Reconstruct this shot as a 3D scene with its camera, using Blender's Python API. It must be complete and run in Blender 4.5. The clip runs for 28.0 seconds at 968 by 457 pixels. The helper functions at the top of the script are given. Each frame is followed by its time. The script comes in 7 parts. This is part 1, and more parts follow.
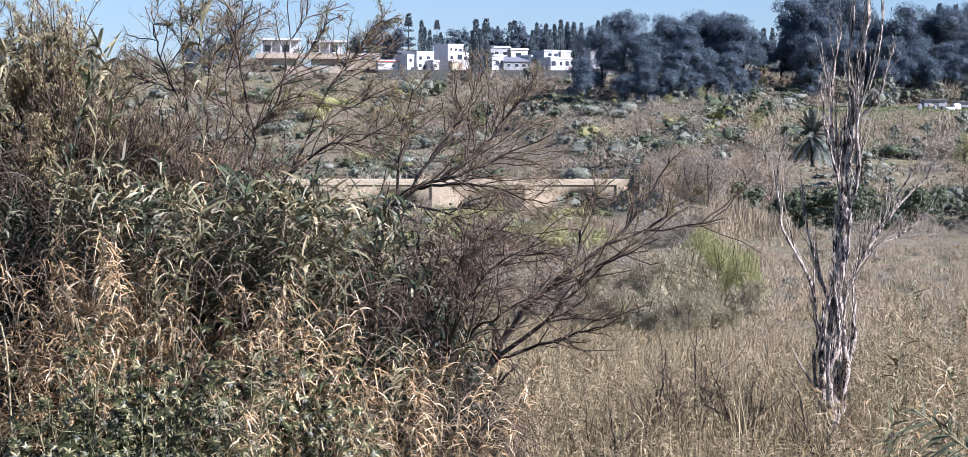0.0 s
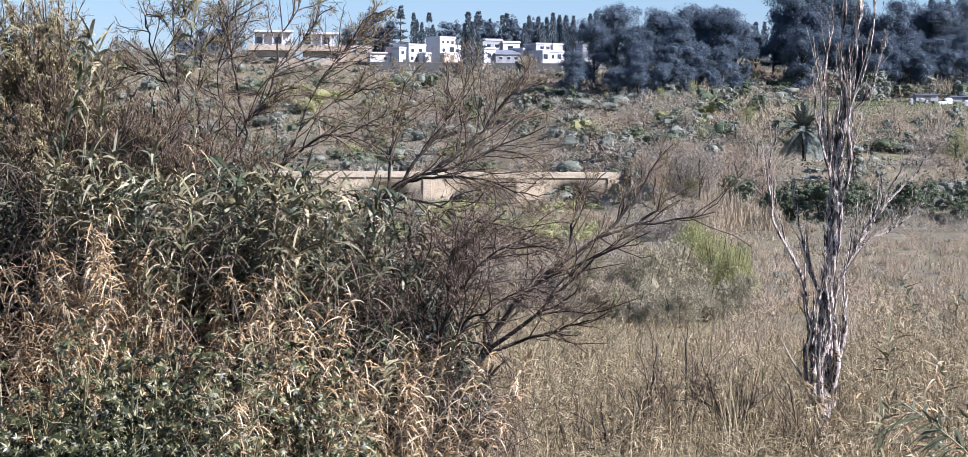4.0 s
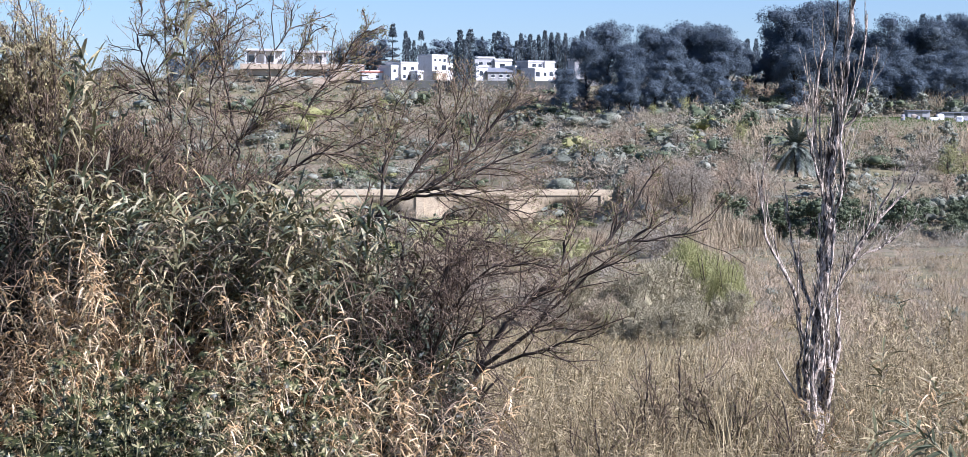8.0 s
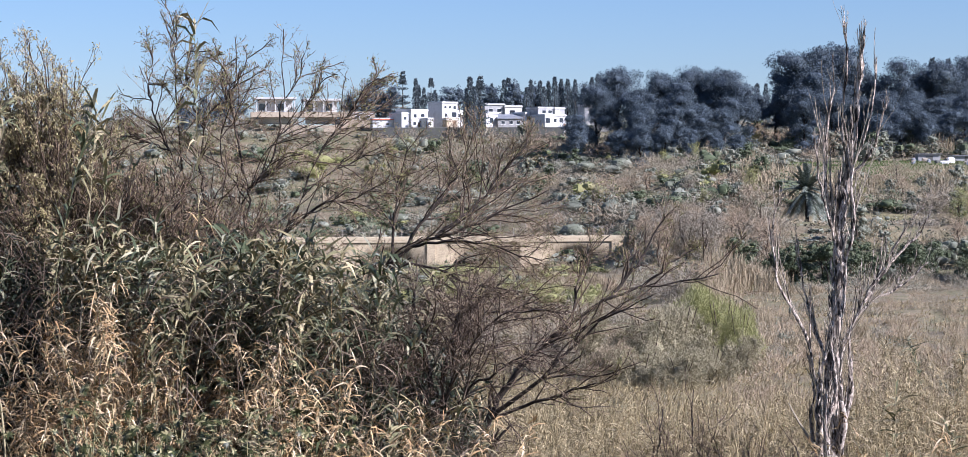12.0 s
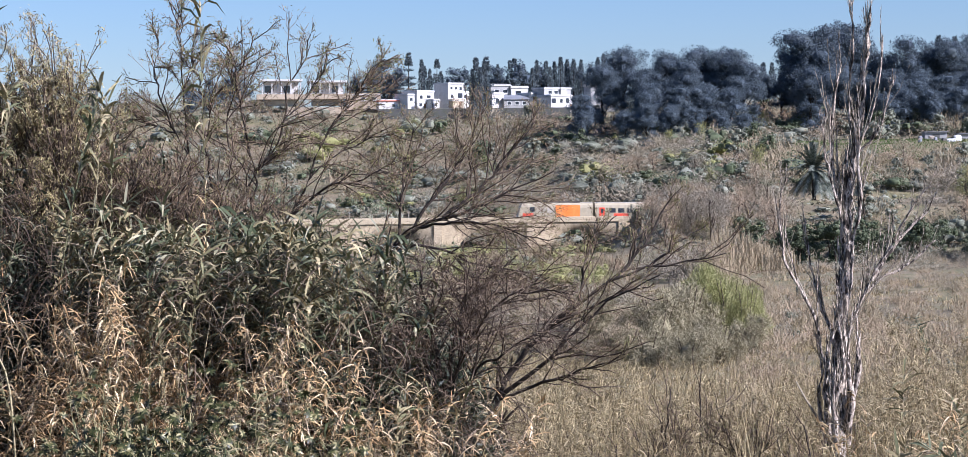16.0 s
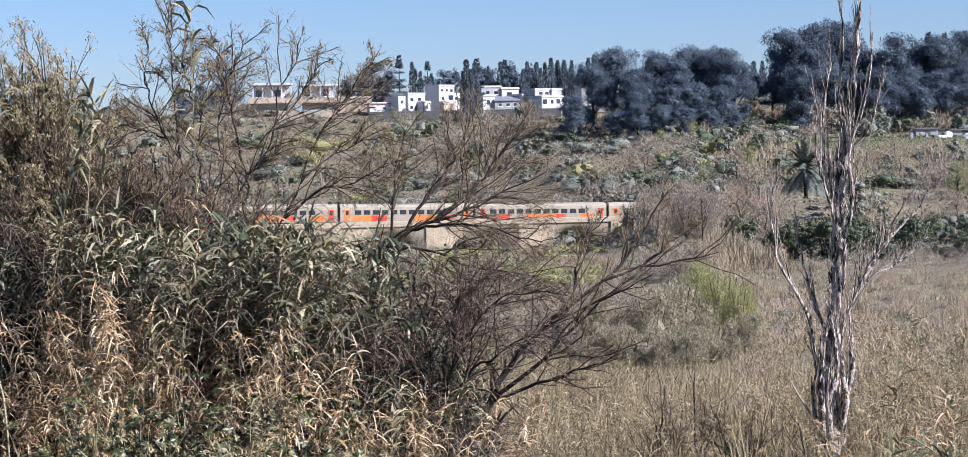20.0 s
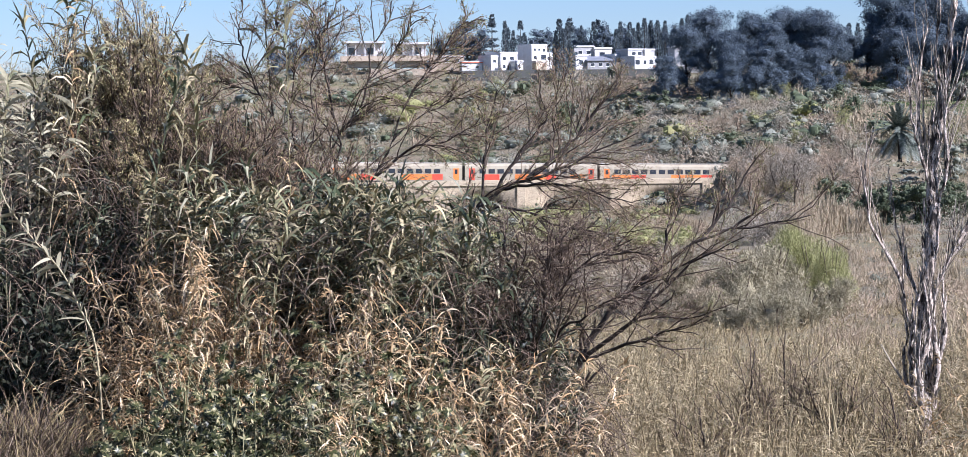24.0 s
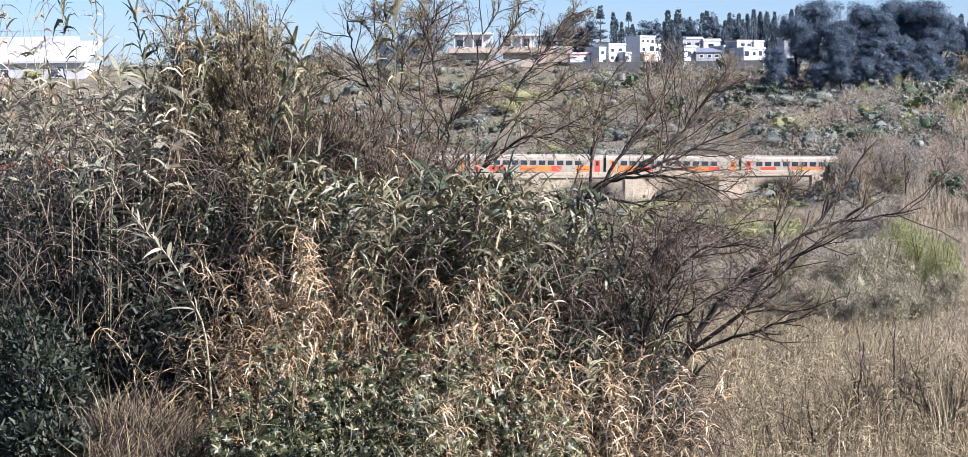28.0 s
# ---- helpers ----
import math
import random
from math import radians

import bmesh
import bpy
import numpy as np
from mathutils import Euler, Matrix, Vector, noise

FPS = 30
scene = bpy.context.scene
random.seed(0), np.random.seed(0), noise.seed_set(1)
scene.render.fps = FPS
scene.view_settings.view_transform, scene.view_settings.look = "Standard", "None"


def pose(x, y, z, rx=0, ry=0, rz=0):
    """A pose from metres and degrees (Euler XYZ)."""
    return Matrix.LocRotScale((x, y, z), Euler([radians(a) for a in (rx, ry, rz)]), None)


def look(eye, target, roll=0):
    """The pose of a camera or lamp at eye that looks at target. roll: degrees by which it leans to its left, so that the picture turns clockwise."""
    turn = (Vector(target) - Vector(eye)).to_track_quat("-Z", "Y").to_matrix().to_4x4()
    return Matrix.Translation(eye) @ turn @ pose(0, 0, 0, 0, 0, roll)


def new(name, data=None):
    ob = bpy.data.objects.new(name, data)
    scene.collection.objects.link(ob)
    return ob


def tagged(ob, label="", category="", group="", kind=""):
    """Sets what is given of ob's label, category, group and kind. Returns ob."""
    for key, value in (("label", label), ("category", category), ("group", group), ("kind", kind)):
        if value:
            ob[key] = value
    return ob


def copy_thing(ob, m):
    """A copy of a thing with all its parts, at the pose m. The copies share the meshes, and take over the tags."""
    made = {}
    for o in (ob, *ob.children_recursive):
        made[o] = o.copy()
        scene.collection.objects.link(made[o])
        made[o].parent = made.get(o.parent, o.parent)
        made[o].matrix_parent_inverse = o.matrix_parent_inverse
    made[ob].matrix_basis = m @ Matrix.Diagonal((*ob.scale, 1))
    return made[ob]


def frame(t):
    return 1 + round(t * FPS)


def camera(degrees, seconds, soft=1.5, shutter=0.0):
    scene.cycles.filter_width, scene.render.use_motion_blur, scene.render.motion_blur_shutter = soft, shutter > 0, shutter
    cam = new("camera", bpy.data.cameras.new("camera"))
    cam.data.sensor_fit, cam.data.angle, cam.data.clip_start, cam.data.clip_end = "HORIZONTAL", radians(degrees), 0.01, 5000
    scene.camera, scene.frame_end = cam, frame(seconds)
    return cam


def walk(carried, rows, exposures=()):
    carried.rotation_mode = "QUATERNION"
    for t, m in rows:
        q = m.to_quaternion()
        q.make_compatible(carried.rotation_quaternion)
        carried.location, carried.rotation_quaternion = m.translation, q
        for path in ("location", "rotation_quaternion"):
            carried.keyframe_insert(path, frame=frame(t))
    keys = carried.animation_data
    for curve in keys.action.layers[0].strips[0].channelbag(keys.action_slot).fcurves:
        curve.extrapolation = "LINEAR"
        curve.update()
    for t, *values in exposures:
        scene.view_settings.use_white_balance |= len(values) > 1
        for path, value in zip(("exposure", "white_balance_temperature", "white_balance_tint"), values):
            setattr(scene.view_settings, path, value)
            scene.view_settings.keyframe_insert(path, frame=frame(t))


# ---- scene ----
# The camera stands on a bank above a valley and turns by hand.
EYE = (0.0, 0.0, 20.0)
cam = camera(25.0, 28.0, soft=0.5)


def aim(yaw, pitch, roll):
    """A pose at EYE: degrees to the right of north (+y), above the level, and leaning left."""
    a, b = radians(yaw), radians(pitch)
    way = Vector((math.sin(a) * math.cos(b), math.cos(a) * math.cos(b), math.sin(b)))
    return look(EYE, Vector(EYE) + 100 * way, roll)


PATH = [
    (0, -0.565, -2.683, 0.238),
    (0.5, -0.620, -2.661, 0.242),
    (1, -0.555, -2.596, 0.272),
    (1.5, -0.532, -2.656, 0.343),
    (2, -0.566, -2.835, 0.360),
    (2.5, -0.477, -2.785, 0.440),
    (3, -0.385, -2.870, 0.429),
    (3.5, -0.355, -2.869, 0.491),
    (5.5, -0.215, -2.884, 0.256),
    (6, -0.204, -2.739, 0.227),
    (6.5, -0.197, -2.505, 0.245),
    (7, -0.179, -2.310, 0.195),
    (7.5, -0.173, -2.310, 0.223),
    (8, -0.151, -2.405, 0.236),
    (8.5, -0.049, -2.826, 0.271),
    (9, 0.092, -2.919, 0.166),
    (9.5, 0.144, -2.966, 0.126),
    (10, 0.308, -2.266, 0.069),
    (10.5, 0.263, -1.130, 0.044),
    (11, 0.000, -1.130, -0.038),
    (11.5, -0.226, -1.134, -0.137),
    (12, -0.442, -1.183, -0.180),
    (12.5, -0.514, -1.140, -0.304),
    (14.5, -0.588, -1.359, -0.384),
    (15, -0.590, -1.615, -0.399),
    (15.5, -0.599, -1.719, -0.502),
    (16, -0.625, -1.684, -0.552),
    (16.5, -0.671, -1.555, -0.660),
    (17, -0.688, -1.387, -0.721),
    (17.5, -0.662, -1.115, -0.765),
    (18, -0.598, -1.031, -0.833),
    (18.5, -0.560, -0.933, -0.950),
    (19, -0.535, -0.921, -1.157),
    (19.5, -0.479, -1.565, -1.211),
    (20, -0.422, -1.643, -1.192),
    (20.5, -0.471, -1.716, -1.196),
    (22.5, -0.858, -2.271, -0.734),
    (23, -1.654, -2.333, -0.759),
    (23.5, -2.237, -2.430, -0.737),
    (24, -2.821, -2.667, -0.594),
    (24.5, -3.084, -2.831, -0.552),
    (25, -3.234, -3.075, -0.528),
    (25.5, -3.408, -3.336, -0.536),
    (26, -4.547, -3.051, -0.598),
    (26.5, -4.823, -2.861, -0.620),
    (27, -5.246, -2.826, -0.591),
    (27.5, -5.608, -2.848, -0.621),
    (28, -5.647, -2.859, -0.539),
]
walk(cam, [(t, aim(*turn)) for t, *turn in PATH], [(0, 1.24, 5280, 23), (7, 1.28, 5250, 23), (9, 1.32, 5230, 23), (10, 1.28, 5280, 23), (11, 1.15, 5400, 23), (15, 1.11, 5370, 23), (19, 1.10, 5370, 23), (23, 1.15, 5330, 23), (25, 1.30, 5250, 23), (28, 1.31, 5280, 23)])

# ---- sky and sun ----
SUN_AZIMUTH, SUN_HEIGHT = 114.0, 34.0      # degrees clockwise from +y, degrees above the level
world = bpy.data.worlds.new("sky")
scene.world = world
world.use_nodes = True
wn = world.node_tree.nodes
sky = wn.new("ShaderNodeTexSky")
sky.sky_type, sky.sun_disc = "NISHITA", False
sky.sun_elevation, sky.sun_rotation = radians(SUN_HEIGHT), radians(SUN_AZIMUTH)
sky.air_density, sky.dust_density, sky.ozone_density = 1.0, 0.2, 5.0
world.node_tree.links.new(sky.outputs[0], wn["Background"].inputs[0])
wn["Background"].inputs[1].default_value = 0.05
sun_data = bpy.data.lights.new("sun", "SUN")
sun_data.energy, sun_data.angle, sun_data.color = 5.0, radians(0.5), (1.0, 0.92, 0.80)
sun = new("sun", sun_data)
a, b = radians(SUN_AZIMUTH), radians(SUN_HEIGHT)
toward = Vector((math.sin(a) * math.cos(b), math.cos(a) * math.cos(b), math.sin(b)))
sun.matrix_world = look(toward * 300, (0, 0, 0))


# ---- materials ----
def material(name, colours, rough=0.85, scale=6.0, bump=0.3, fine=40.0, metal=0.0, by="noise", through_light=0.0, spec=0.3, jitter=0.15, stretch=1.0, edge=0.2):
    """A surface whose colour runs through the given colours. by: noise, island (each loose piece its own) or object."""
    m = bpy.data.materials.new(name)
    m.use_nodes = True
    nt = m.node_tree
    n, link = nt.nodes, nt.links.new
    p = n["Principled BSDF"]
    out = n["Material Output"]
    p.inputs["Roughness"].default_value, p.inputs["Metallic"].default_value = rough, metal
    p.inputs["Specular IOR Level"].default_value = spec
    tc = n.new("ShaderNodeTexCoord")
    big = n.new("ShaderNodeTexNoise")
    big.inputs["Scale"].default_value, big.inputs["Detail"].default_value = scale, 5.0
    mp = n.new("ShaderNodeMapping")
    mp.inputs["Scale"].default_value = (1, 1, stretch)
    link(tc.outputs["Object"], mp.inputs["Vector"])
    link(mp.outputs["Vector"], big.inputs["Vector"])
    small = n.new("ShaderNodeTexNoise")
    small.inputs["Scale"].default_value, small.inputs["Detail"].default_value = fine, 4.0
    link(mp.outputs["Vector"], small.inputs["Vector"])
    ramp = n.new("ShaderNodeValToRGB")
    els = ramp.color_ramp.elements
    while len(els) < len(colours):
        els.new(0.5)
    lo, hi = (0.5 - edge, 0.5 + edge) if by == "noise" else (0.0, 1.0)
    if by == "island":      # leaves and twigs: little gloss
        p.inputs["Specular IOR Level"].default_value = spec * 0.6
    for k, c in enumerate(colours):
        els[k].position = lo + (hi - lo) * k / max(1, len(colours) - 1)
        els[k].color = (*c, 1)
    if by == "noise":
        link(big.outputs["Fac"], ramp.inputs["Fac"])
    else:
        src = n.new("ShaderNodeNewGeometry").outputs["Random Per Island"] if by == "island" else n.new("ShaderNodeObjectInfo").outputs["Random"]
        link(src, ramp.inputs["Fac"])
    hsv = n.new("ShaderNodeHueSaturation")
    mr = n.new("ShaderNodeMapRange")
    mr.inputs["From Min"].default_value, mr.inputs["From Max"].default_value = 0.3, 0.7
    mr.inputs["To Min"].default_value, mr.inputs["To Max"].default_value = 1 - jitter, 1 + jitter
    link(small.outputs["Fac"], mr.inputs["Value"])
    link(mr.outputs[0], hsv.inputs["Value"])
    link(ramp.outputs["Color"], hsv.inputs["Color"])
    link(hsv.outputs["Color"], p.inputs["Base Color"])
    if bump:
        bp = n.new("ShaderNodeBump")
        bp.inputs["Strength"].default_value, bp.inputs["Distance"].default_value = bump, 0.03
        link(small.outputs["Fac"], bp.inputs["Height"])
        link(bp.outputs["Normal"], p.inputs["Normal"])
    if through_light:
        tr = n.new("ShaderNodeBsdfTranslucent")
        link(hsv.outputs["Color"], tr.inputs["Color"])
        mix = n.new("ShaderNodeMixShader")
        mix.inputs[0].default_value = through_light
        link(p.outputs[0], mix.inputs[1])
        link(tr.outputs[0], mix.inputs[2])
        link(mix.outputs[0], out.inputs["Surface"])
    return m


M = {
    "earth": material("dry_earth", [(0.12, 0.10, 0.062), (0.19, 0.155, 0.10), (0.13, 0.122, 0.062), (0.24, 0.195, 0.125)], 0.95, 0.12, 0.8, 3.0, jitter=0.35),
    "reed_green": material("green_reed_leaf", [(0.035, 0.045, 0.023), (0.07, 0.085, 0.045), (0.13, 0.14, 0.08), (0.035, 0.042, 0.023), (0.44, 0.41, 0.27)], 0.35, 4, 0, 30, by="island", through_light=0.06),
    # darkest tones of dry and fading leaves stand in for shaded gaps between them
    "reed_dry": material("dry_reed_leaf", [(0.34, 0.205, 0.095), (0.53, 0.385, 0.20), (0.33, 0.225, 0.11), (0.75, 0.615, 0.40), (0.065, 0.046, 0.026), (0.45, 0.30, 0.145), (0.11, 0.08, 0.043)], 0.4, 4, 0, 30, by="island", through_light=0.06),
    "reed_mixed": material("fading_reed_leaf", [(0.06, 0.075, 0.035), (0.30, 0.25, 0.135), (0.10, 0.12, 0.06), (0.48, 0.40, 0.235), (0.055, 0.055, 0.03)], 0.55, 4, 0, 30, by="island", through_light=0.06),
    "reed_pale": material("pale_reed_leaf", [(0.30, 0.27, 0.17), (0.19, 0.19, 0.11), (0.42, 0.375, 0.245), (0.12, 0.13, 0.075), (0.27, 0.23, 0.135)], 0.45, 4, 0, 30, by="island", through_light=0.15),
    "reed_stalk": material("reed_stalk", [(0.30, 0.25, 0.13), (0.20, 0.20, 0.10), (0.42, 0.34, 0.21)], 0.5, 2, 0.1, 30, by="object"),
    "plume": material("reed_plume", [(0.42, 0.33, 0.22), (0.55, 0.46, 0.33)], 0.9, 3, 0, 30, by="island", through_light=0.3),
    "castor": material("castor_leaf", [(0.016, 0.021, 0.01), (0.035, 0.041, 0.016), (0.07, 0.076, 0.026), (0.02, 0.026, 0.011), (0.11, 0.103, 0.04), (0.36, 0.32, 0.17), (0.035, 0.04, 0.015), (0.03, 0.036, 0.014)], 0.4, 4, 0, 20, by="island", through_light=0.1, spec=0.35),
    "bark_dark": material("dark_bark", [(0.02, 0.015, 0.011), (0.034, 0.026, 0.02), (0.06, 0.047, 0.036)], 0.9, 3, 0.6, 25),
    "branch_bark": material("brown_branch_bark", [(0.036, 0.026, 0.019), (0.064, 0.047, 0.034), (0.105, 0.079, 0.056)], 0.9, 3, 0.3, 25),
    "twig": material("bare_twig", [(0.11, 0.078, 0.05), (0.185, 0.134, 0.088), (0.27, 0.20, 0.135)], 0.85, 3, 0, 20, by="island"),
    "twig_grey": material("grey_twig", [(0.17, 0.147, 0.11), (0.25, 0.22, 0.167), (0.34, 0.30, 0.235)], 0.85, 3, 0, 20, by="island"),
    "poplar_bark": material("poplar_bark", [(0.03, 0.024, 0.02), (0.10, 0.078, 0.06), (0.52, 0.44, 0.36), (0.17, 0.13, 0.10), (0.66, 0.58, 0.49), (0.05, 0.04, 0.033)], 0.8, 9.0, 0.8, 30, jitter=0.4, stretch=0.32, edge=0.11),
    "bud_leaf": material("small_yellow_green_leaf", [(0.14, 0.15, 0.05), (0.22, 0.21, 0.08), (0.28, 0.24, 0.11)], 0.6, 3, 0, 20, by="island", through_light=0.3),
    "grass_dry": material("dry_grass", [(0.335, 0.268, 0.138), (0.54, 0.45, 0.265), (0.155, 0.122, 0.066), (0.395, 0.322, 0.178), (0.078, 0.062, 0.034), (0.24, 0.18, 0.09)], 0.7, 2, 0, 20, by="island", through_light=0.12),
    "grass_green": material("field_grass", [(0.06, 0.10, 0.03), (0.10, 0.15, 0.05), (0.17, 0.18, 0.07)], 0.8, 2, 0, 20, by="island", through_light=0.2),
    "scrub_grey": material("grey_scrub_leaf", [(0.215, 0.185, 0.128), (0.28, 0.242, 0.172), (0.34, 0.30, 0.215), (0.25, 0.215, 0.15)], 0.85, 1, 0, 9, by="island"),
    "scrub_olive": material("olive_scrub_leaf", [(0.11, 0.12, 0.085), (0.155, 0.165, 0.12), (0.20, 0.21, 0.16), (0.27, 0.275, 0.215)], 0.7, 1, 0, 9, by="island"),
    "scrub_tan": material("tan_scrub_leaf", [(0.28, 0.22, 0.14), (0.38, 0.305, 0.20), (0.33, 0.275, 0.18), (0.25, 0.21, 0.135)], 0.85, 1, 0, 9, by="island"),
    "scrub_green": material("green_scrub_leaf", [(0.06, 0.075, 0.04), (0.09, 0.11, 0.06), (0.12, 0.135, 0.08)], 0.75, 1, 0, 9, by="island"),
    "scrub_lime": material("broom_leaf", [(0.23, 0.24, 0.085), (0.30, 0.30, 0.12), (0.36, 0.335, 0.17)], 0.75, 1, 0, 9, by="island", through_light=0.3),
    "broom_dry": material("dry_broom_shoot", [(0.20, 0.175, 0.11), (0.28, 0.245, 0.155), (0.25, 0.225, 0.13), (0.34, 0.30, 0.20)], 0.8, 1, 0, 9, by="island"),
    "scrub_rust": material("rusty_scrub_leaf", [(0.29, 0.22, 0.145), (0.36, 0.275, 0.185), (0.33, 0.26, 0.18)], 0.85, 1, 0, 9, by="island"),
    # ridge tree leaves: the blue of distant haze is mixed into their colour
    "hazy_leaf": material("hazed_tree_leaf", [(0.10, 0.13, 0.168), (0.108, 0.138, 0.17), (0.118, 0.148, 0.168), (0.135, 0.162, 0.165)], 0.9, 1, 0, 9, by="island", through_light=0.35),
    # cypress and conifer leaves, made paler and bluer to imitate haze
    "hazy_cypress_leaf": material("hazy_cypress_leaf", [(0.10, 0.125, 0.145), (0.115, 0.142, 0.155), (0.14, 0.165, 0.165)], 0.9, 1, 0, 9, by="island", through_light=0.25),
    "palm_leaf": material("palm_leaf", [(0.05, 0.063, 0.047), (0.11, 0.128, 0.098), (0.27, 0.285, 0.24)], 0.5, 1, 0, 9, by="island"),
    "grass_brown": material("brown_dead_weed", [(0.10, 0.072, 0.037), (0.225, 0.172, 0.088), (0.365, 0.29, 0.15), (0.16, 0.135, 0.062)], 0.8, 2, 0, 20, by="island"),
    # very dark, as it also stands in for shade among reeds and behind arches
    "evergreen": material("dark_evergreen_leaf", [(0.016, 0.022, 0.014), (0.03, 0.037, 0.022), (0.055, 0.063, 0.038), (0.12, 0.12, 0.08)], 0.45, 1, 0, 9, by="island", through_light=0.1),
    "tamarisk": material("tamarisk_leaf", [(0.24, 0.215, 0.09), (0.35, 0.30, 0.14), (0.44, 0.38, 0.21), (0.25, 0.19, 0.10)], 0.7, 1, 0, 9, by="island", through_light=0.12),
    "bramble": material("dry_bramble", [(0.03, 0.02, 0.015), (0.07, 0.048, 0.034), (0.13, 0.095, 0.065), (0.30, 0.235, 0.16)], 0.7, 1, 0, 9, by="island"),
    "stone_wall": material("limestone_masonry", [(0.38, 0.305, 0.20), (0.47, 0.385, 0.26), (0.24, 0.19, 0.125)], 0.9, 0.7, 0.6, 5, jitter=0.32),
    "stone_cap": material("parapet_coping_stone", [(0.43, 0.355, 0.235), (0.50, 0.415, 0.285), (0.36, 0.295, 0.20)], 0.9, 0.5, 0.3, 9),
    "ballast": material("track_ballast", [(0.12, 0.10, 0.085), (0.20, 0.17, 0.15)], 0.95, 8, 0.5, 30),
    "rail": material("rail_steel", [(0.12, 0.085, 0.065), (0.20, 0.16, 0.13)], 0.5, 5, 0.1, 30, metal=0.6),
    "render_white": material("white_house_paint", [(0.50, 0.495, 0.475), (0.58, 0.575, 0.555), (0.42, 0.41, 0.385)], 0.85, 0.3, 0.1, 4, jitter=0.06),
    "render_grey": material("grey_house_paint", [(0.28, 0.28, 0.28), (0.36, 0.36, 0.35), (0.23, 0.23, 0.24)], 0.85, 0.3, 0.1, 4, jitter=0.06),
    "render_cream": material("cream_house_paint", [(0.38, 0.31, 0.22), (0.46, 0.38, 0.28), (0.31, 0.25, 0.18)], 0.85, 0.3, 0.1, 4, jitter=0.08),
    "roof_grey": material("grey_roof_sheet", [(0.17, 0.18, 0.20), (0.24, 0.25, 0.27)], 0.6, 0.4, 0.1, 5),
    "roof_red": material("red_roof_tile", [(0.50, 0.12, 0.07), (0.62, 0.18, 0.10), (0.42, 0.12, 0.08)], 0.75, 0.6, 0.3, 6),
    "dark_wall": material("dark_garden_wall", [(0.07, 0.07, 0.07), (0.12, 0.12, 0.11), (0.09, 0.10, 0.07)], 0.9, 0.4, 0.4, 5),
    "glass": material("window_glass", [(0.03, 0.035, 0.045), (0.05, 0.06, 0.07)], 0.08, 1, 0, 9, spec=0.8),
    "frame_white": material("white_window_frame", [(0.7, 0.7, 0.68), (0.78, 0.78, 0.76)], 0.5, 2, 0, 9),
    "door_brown": material("brown_door", [(0.16, 0.09, 0.05), (0.22, 0.13, 0.08)], 0.6, 2, 0.1, 9),
    "train_white": material("cream_train_paint", [(0.36, 0.31, 0.22), (0.41, 0.36, 0.26), (0.29, 0.25, 0.175)], 0.4, 0.6, 0.05, 8, jitter=0.08),
    "train_orange": material("orange_train_paint", [(0.74, 0.20, 0.04), (0.80, 0.27, 0.07)], 0.4, 0.6, 0.05, 8),
    "train_red": material("red_train_paint", [(0.66, 0.07, 0.04), (0.74, 0.11, 0.06)], 0.4, 0.6, 0.05, 8),
    "train_dark": material("grey_train_underframe", [(0.05, 0.045, 0.04), (0.09, 0.08, 0.07)], 0.8, 1, 0.2, 12),
    "train_roof": material("grey_train_roof", [(0.38, 0.35, 0.29), (0.45, 0.42, 0.35)], 0.6, 0.6, 0.1, 8),
    "plastic_white": material("white_plastic_sheet", [(0.66, 0.66, 0.66), (0.8, 0.8, 0.8)], 0.45, 0.8, 0.3, 6),
    "metal_grey": material("galvanised_metal", [(0.34, 0.35, 0.36), (0.45, 0.46, 0.47)], 0.45, 2, 0.1, 20, metal=0.7),
    "wood_post": material("weathered_wood", [(0.28, 0.24, 0.19), (0.40, 0.36, 0.30)], 0.9, 3, 0.4, 25, by="object"),
}


# ---- mesh tools ----
def mesh_of(name, verts, faces, mat):
    """A mesh from arrays: verts (n, 3) and faces (m, k), all faces of one size."""
    verts, faces = np.asarray(verts, dtype=np.float32), np.asarray(faces, dtype=np.int32)
    me = bpy.data.meshes.new(name)
    m, k = faces.shape
    me.vertices.add(len(verts))
    me.vertices.foreach_set("co", verts.ravel())
    me.loops.add(m * k)
    me.loops.foreach_set("vertex_index", faces.ravel())
    me.polygons.add(m)
    me.polygons.foreach_set("loop_start", np.arange(m, dtype=np.int32) * k)
    me.update(calc_edges=True)
    me.validate()
    me.materials.append(mat)
    return me


def thing(name, label, category, at=(0, 0, 0), group="", kind=""):
    ob = new(name)
    ob.location = at
    return tagged(ob, label, category, group, kind)


def part(name, data, parent, label=""):
    """A mesh as one part of a thing."""
    ob = new(name, data)
    ob.parent = parent
    if label:
        tagged(ob, label)
    return ob


def unit(v):
    v = np.asarray(v, dtype=float)
    return v / np.maximum(np.linalg.norm(v, axis=-1, keepdims=True), 1e-9)


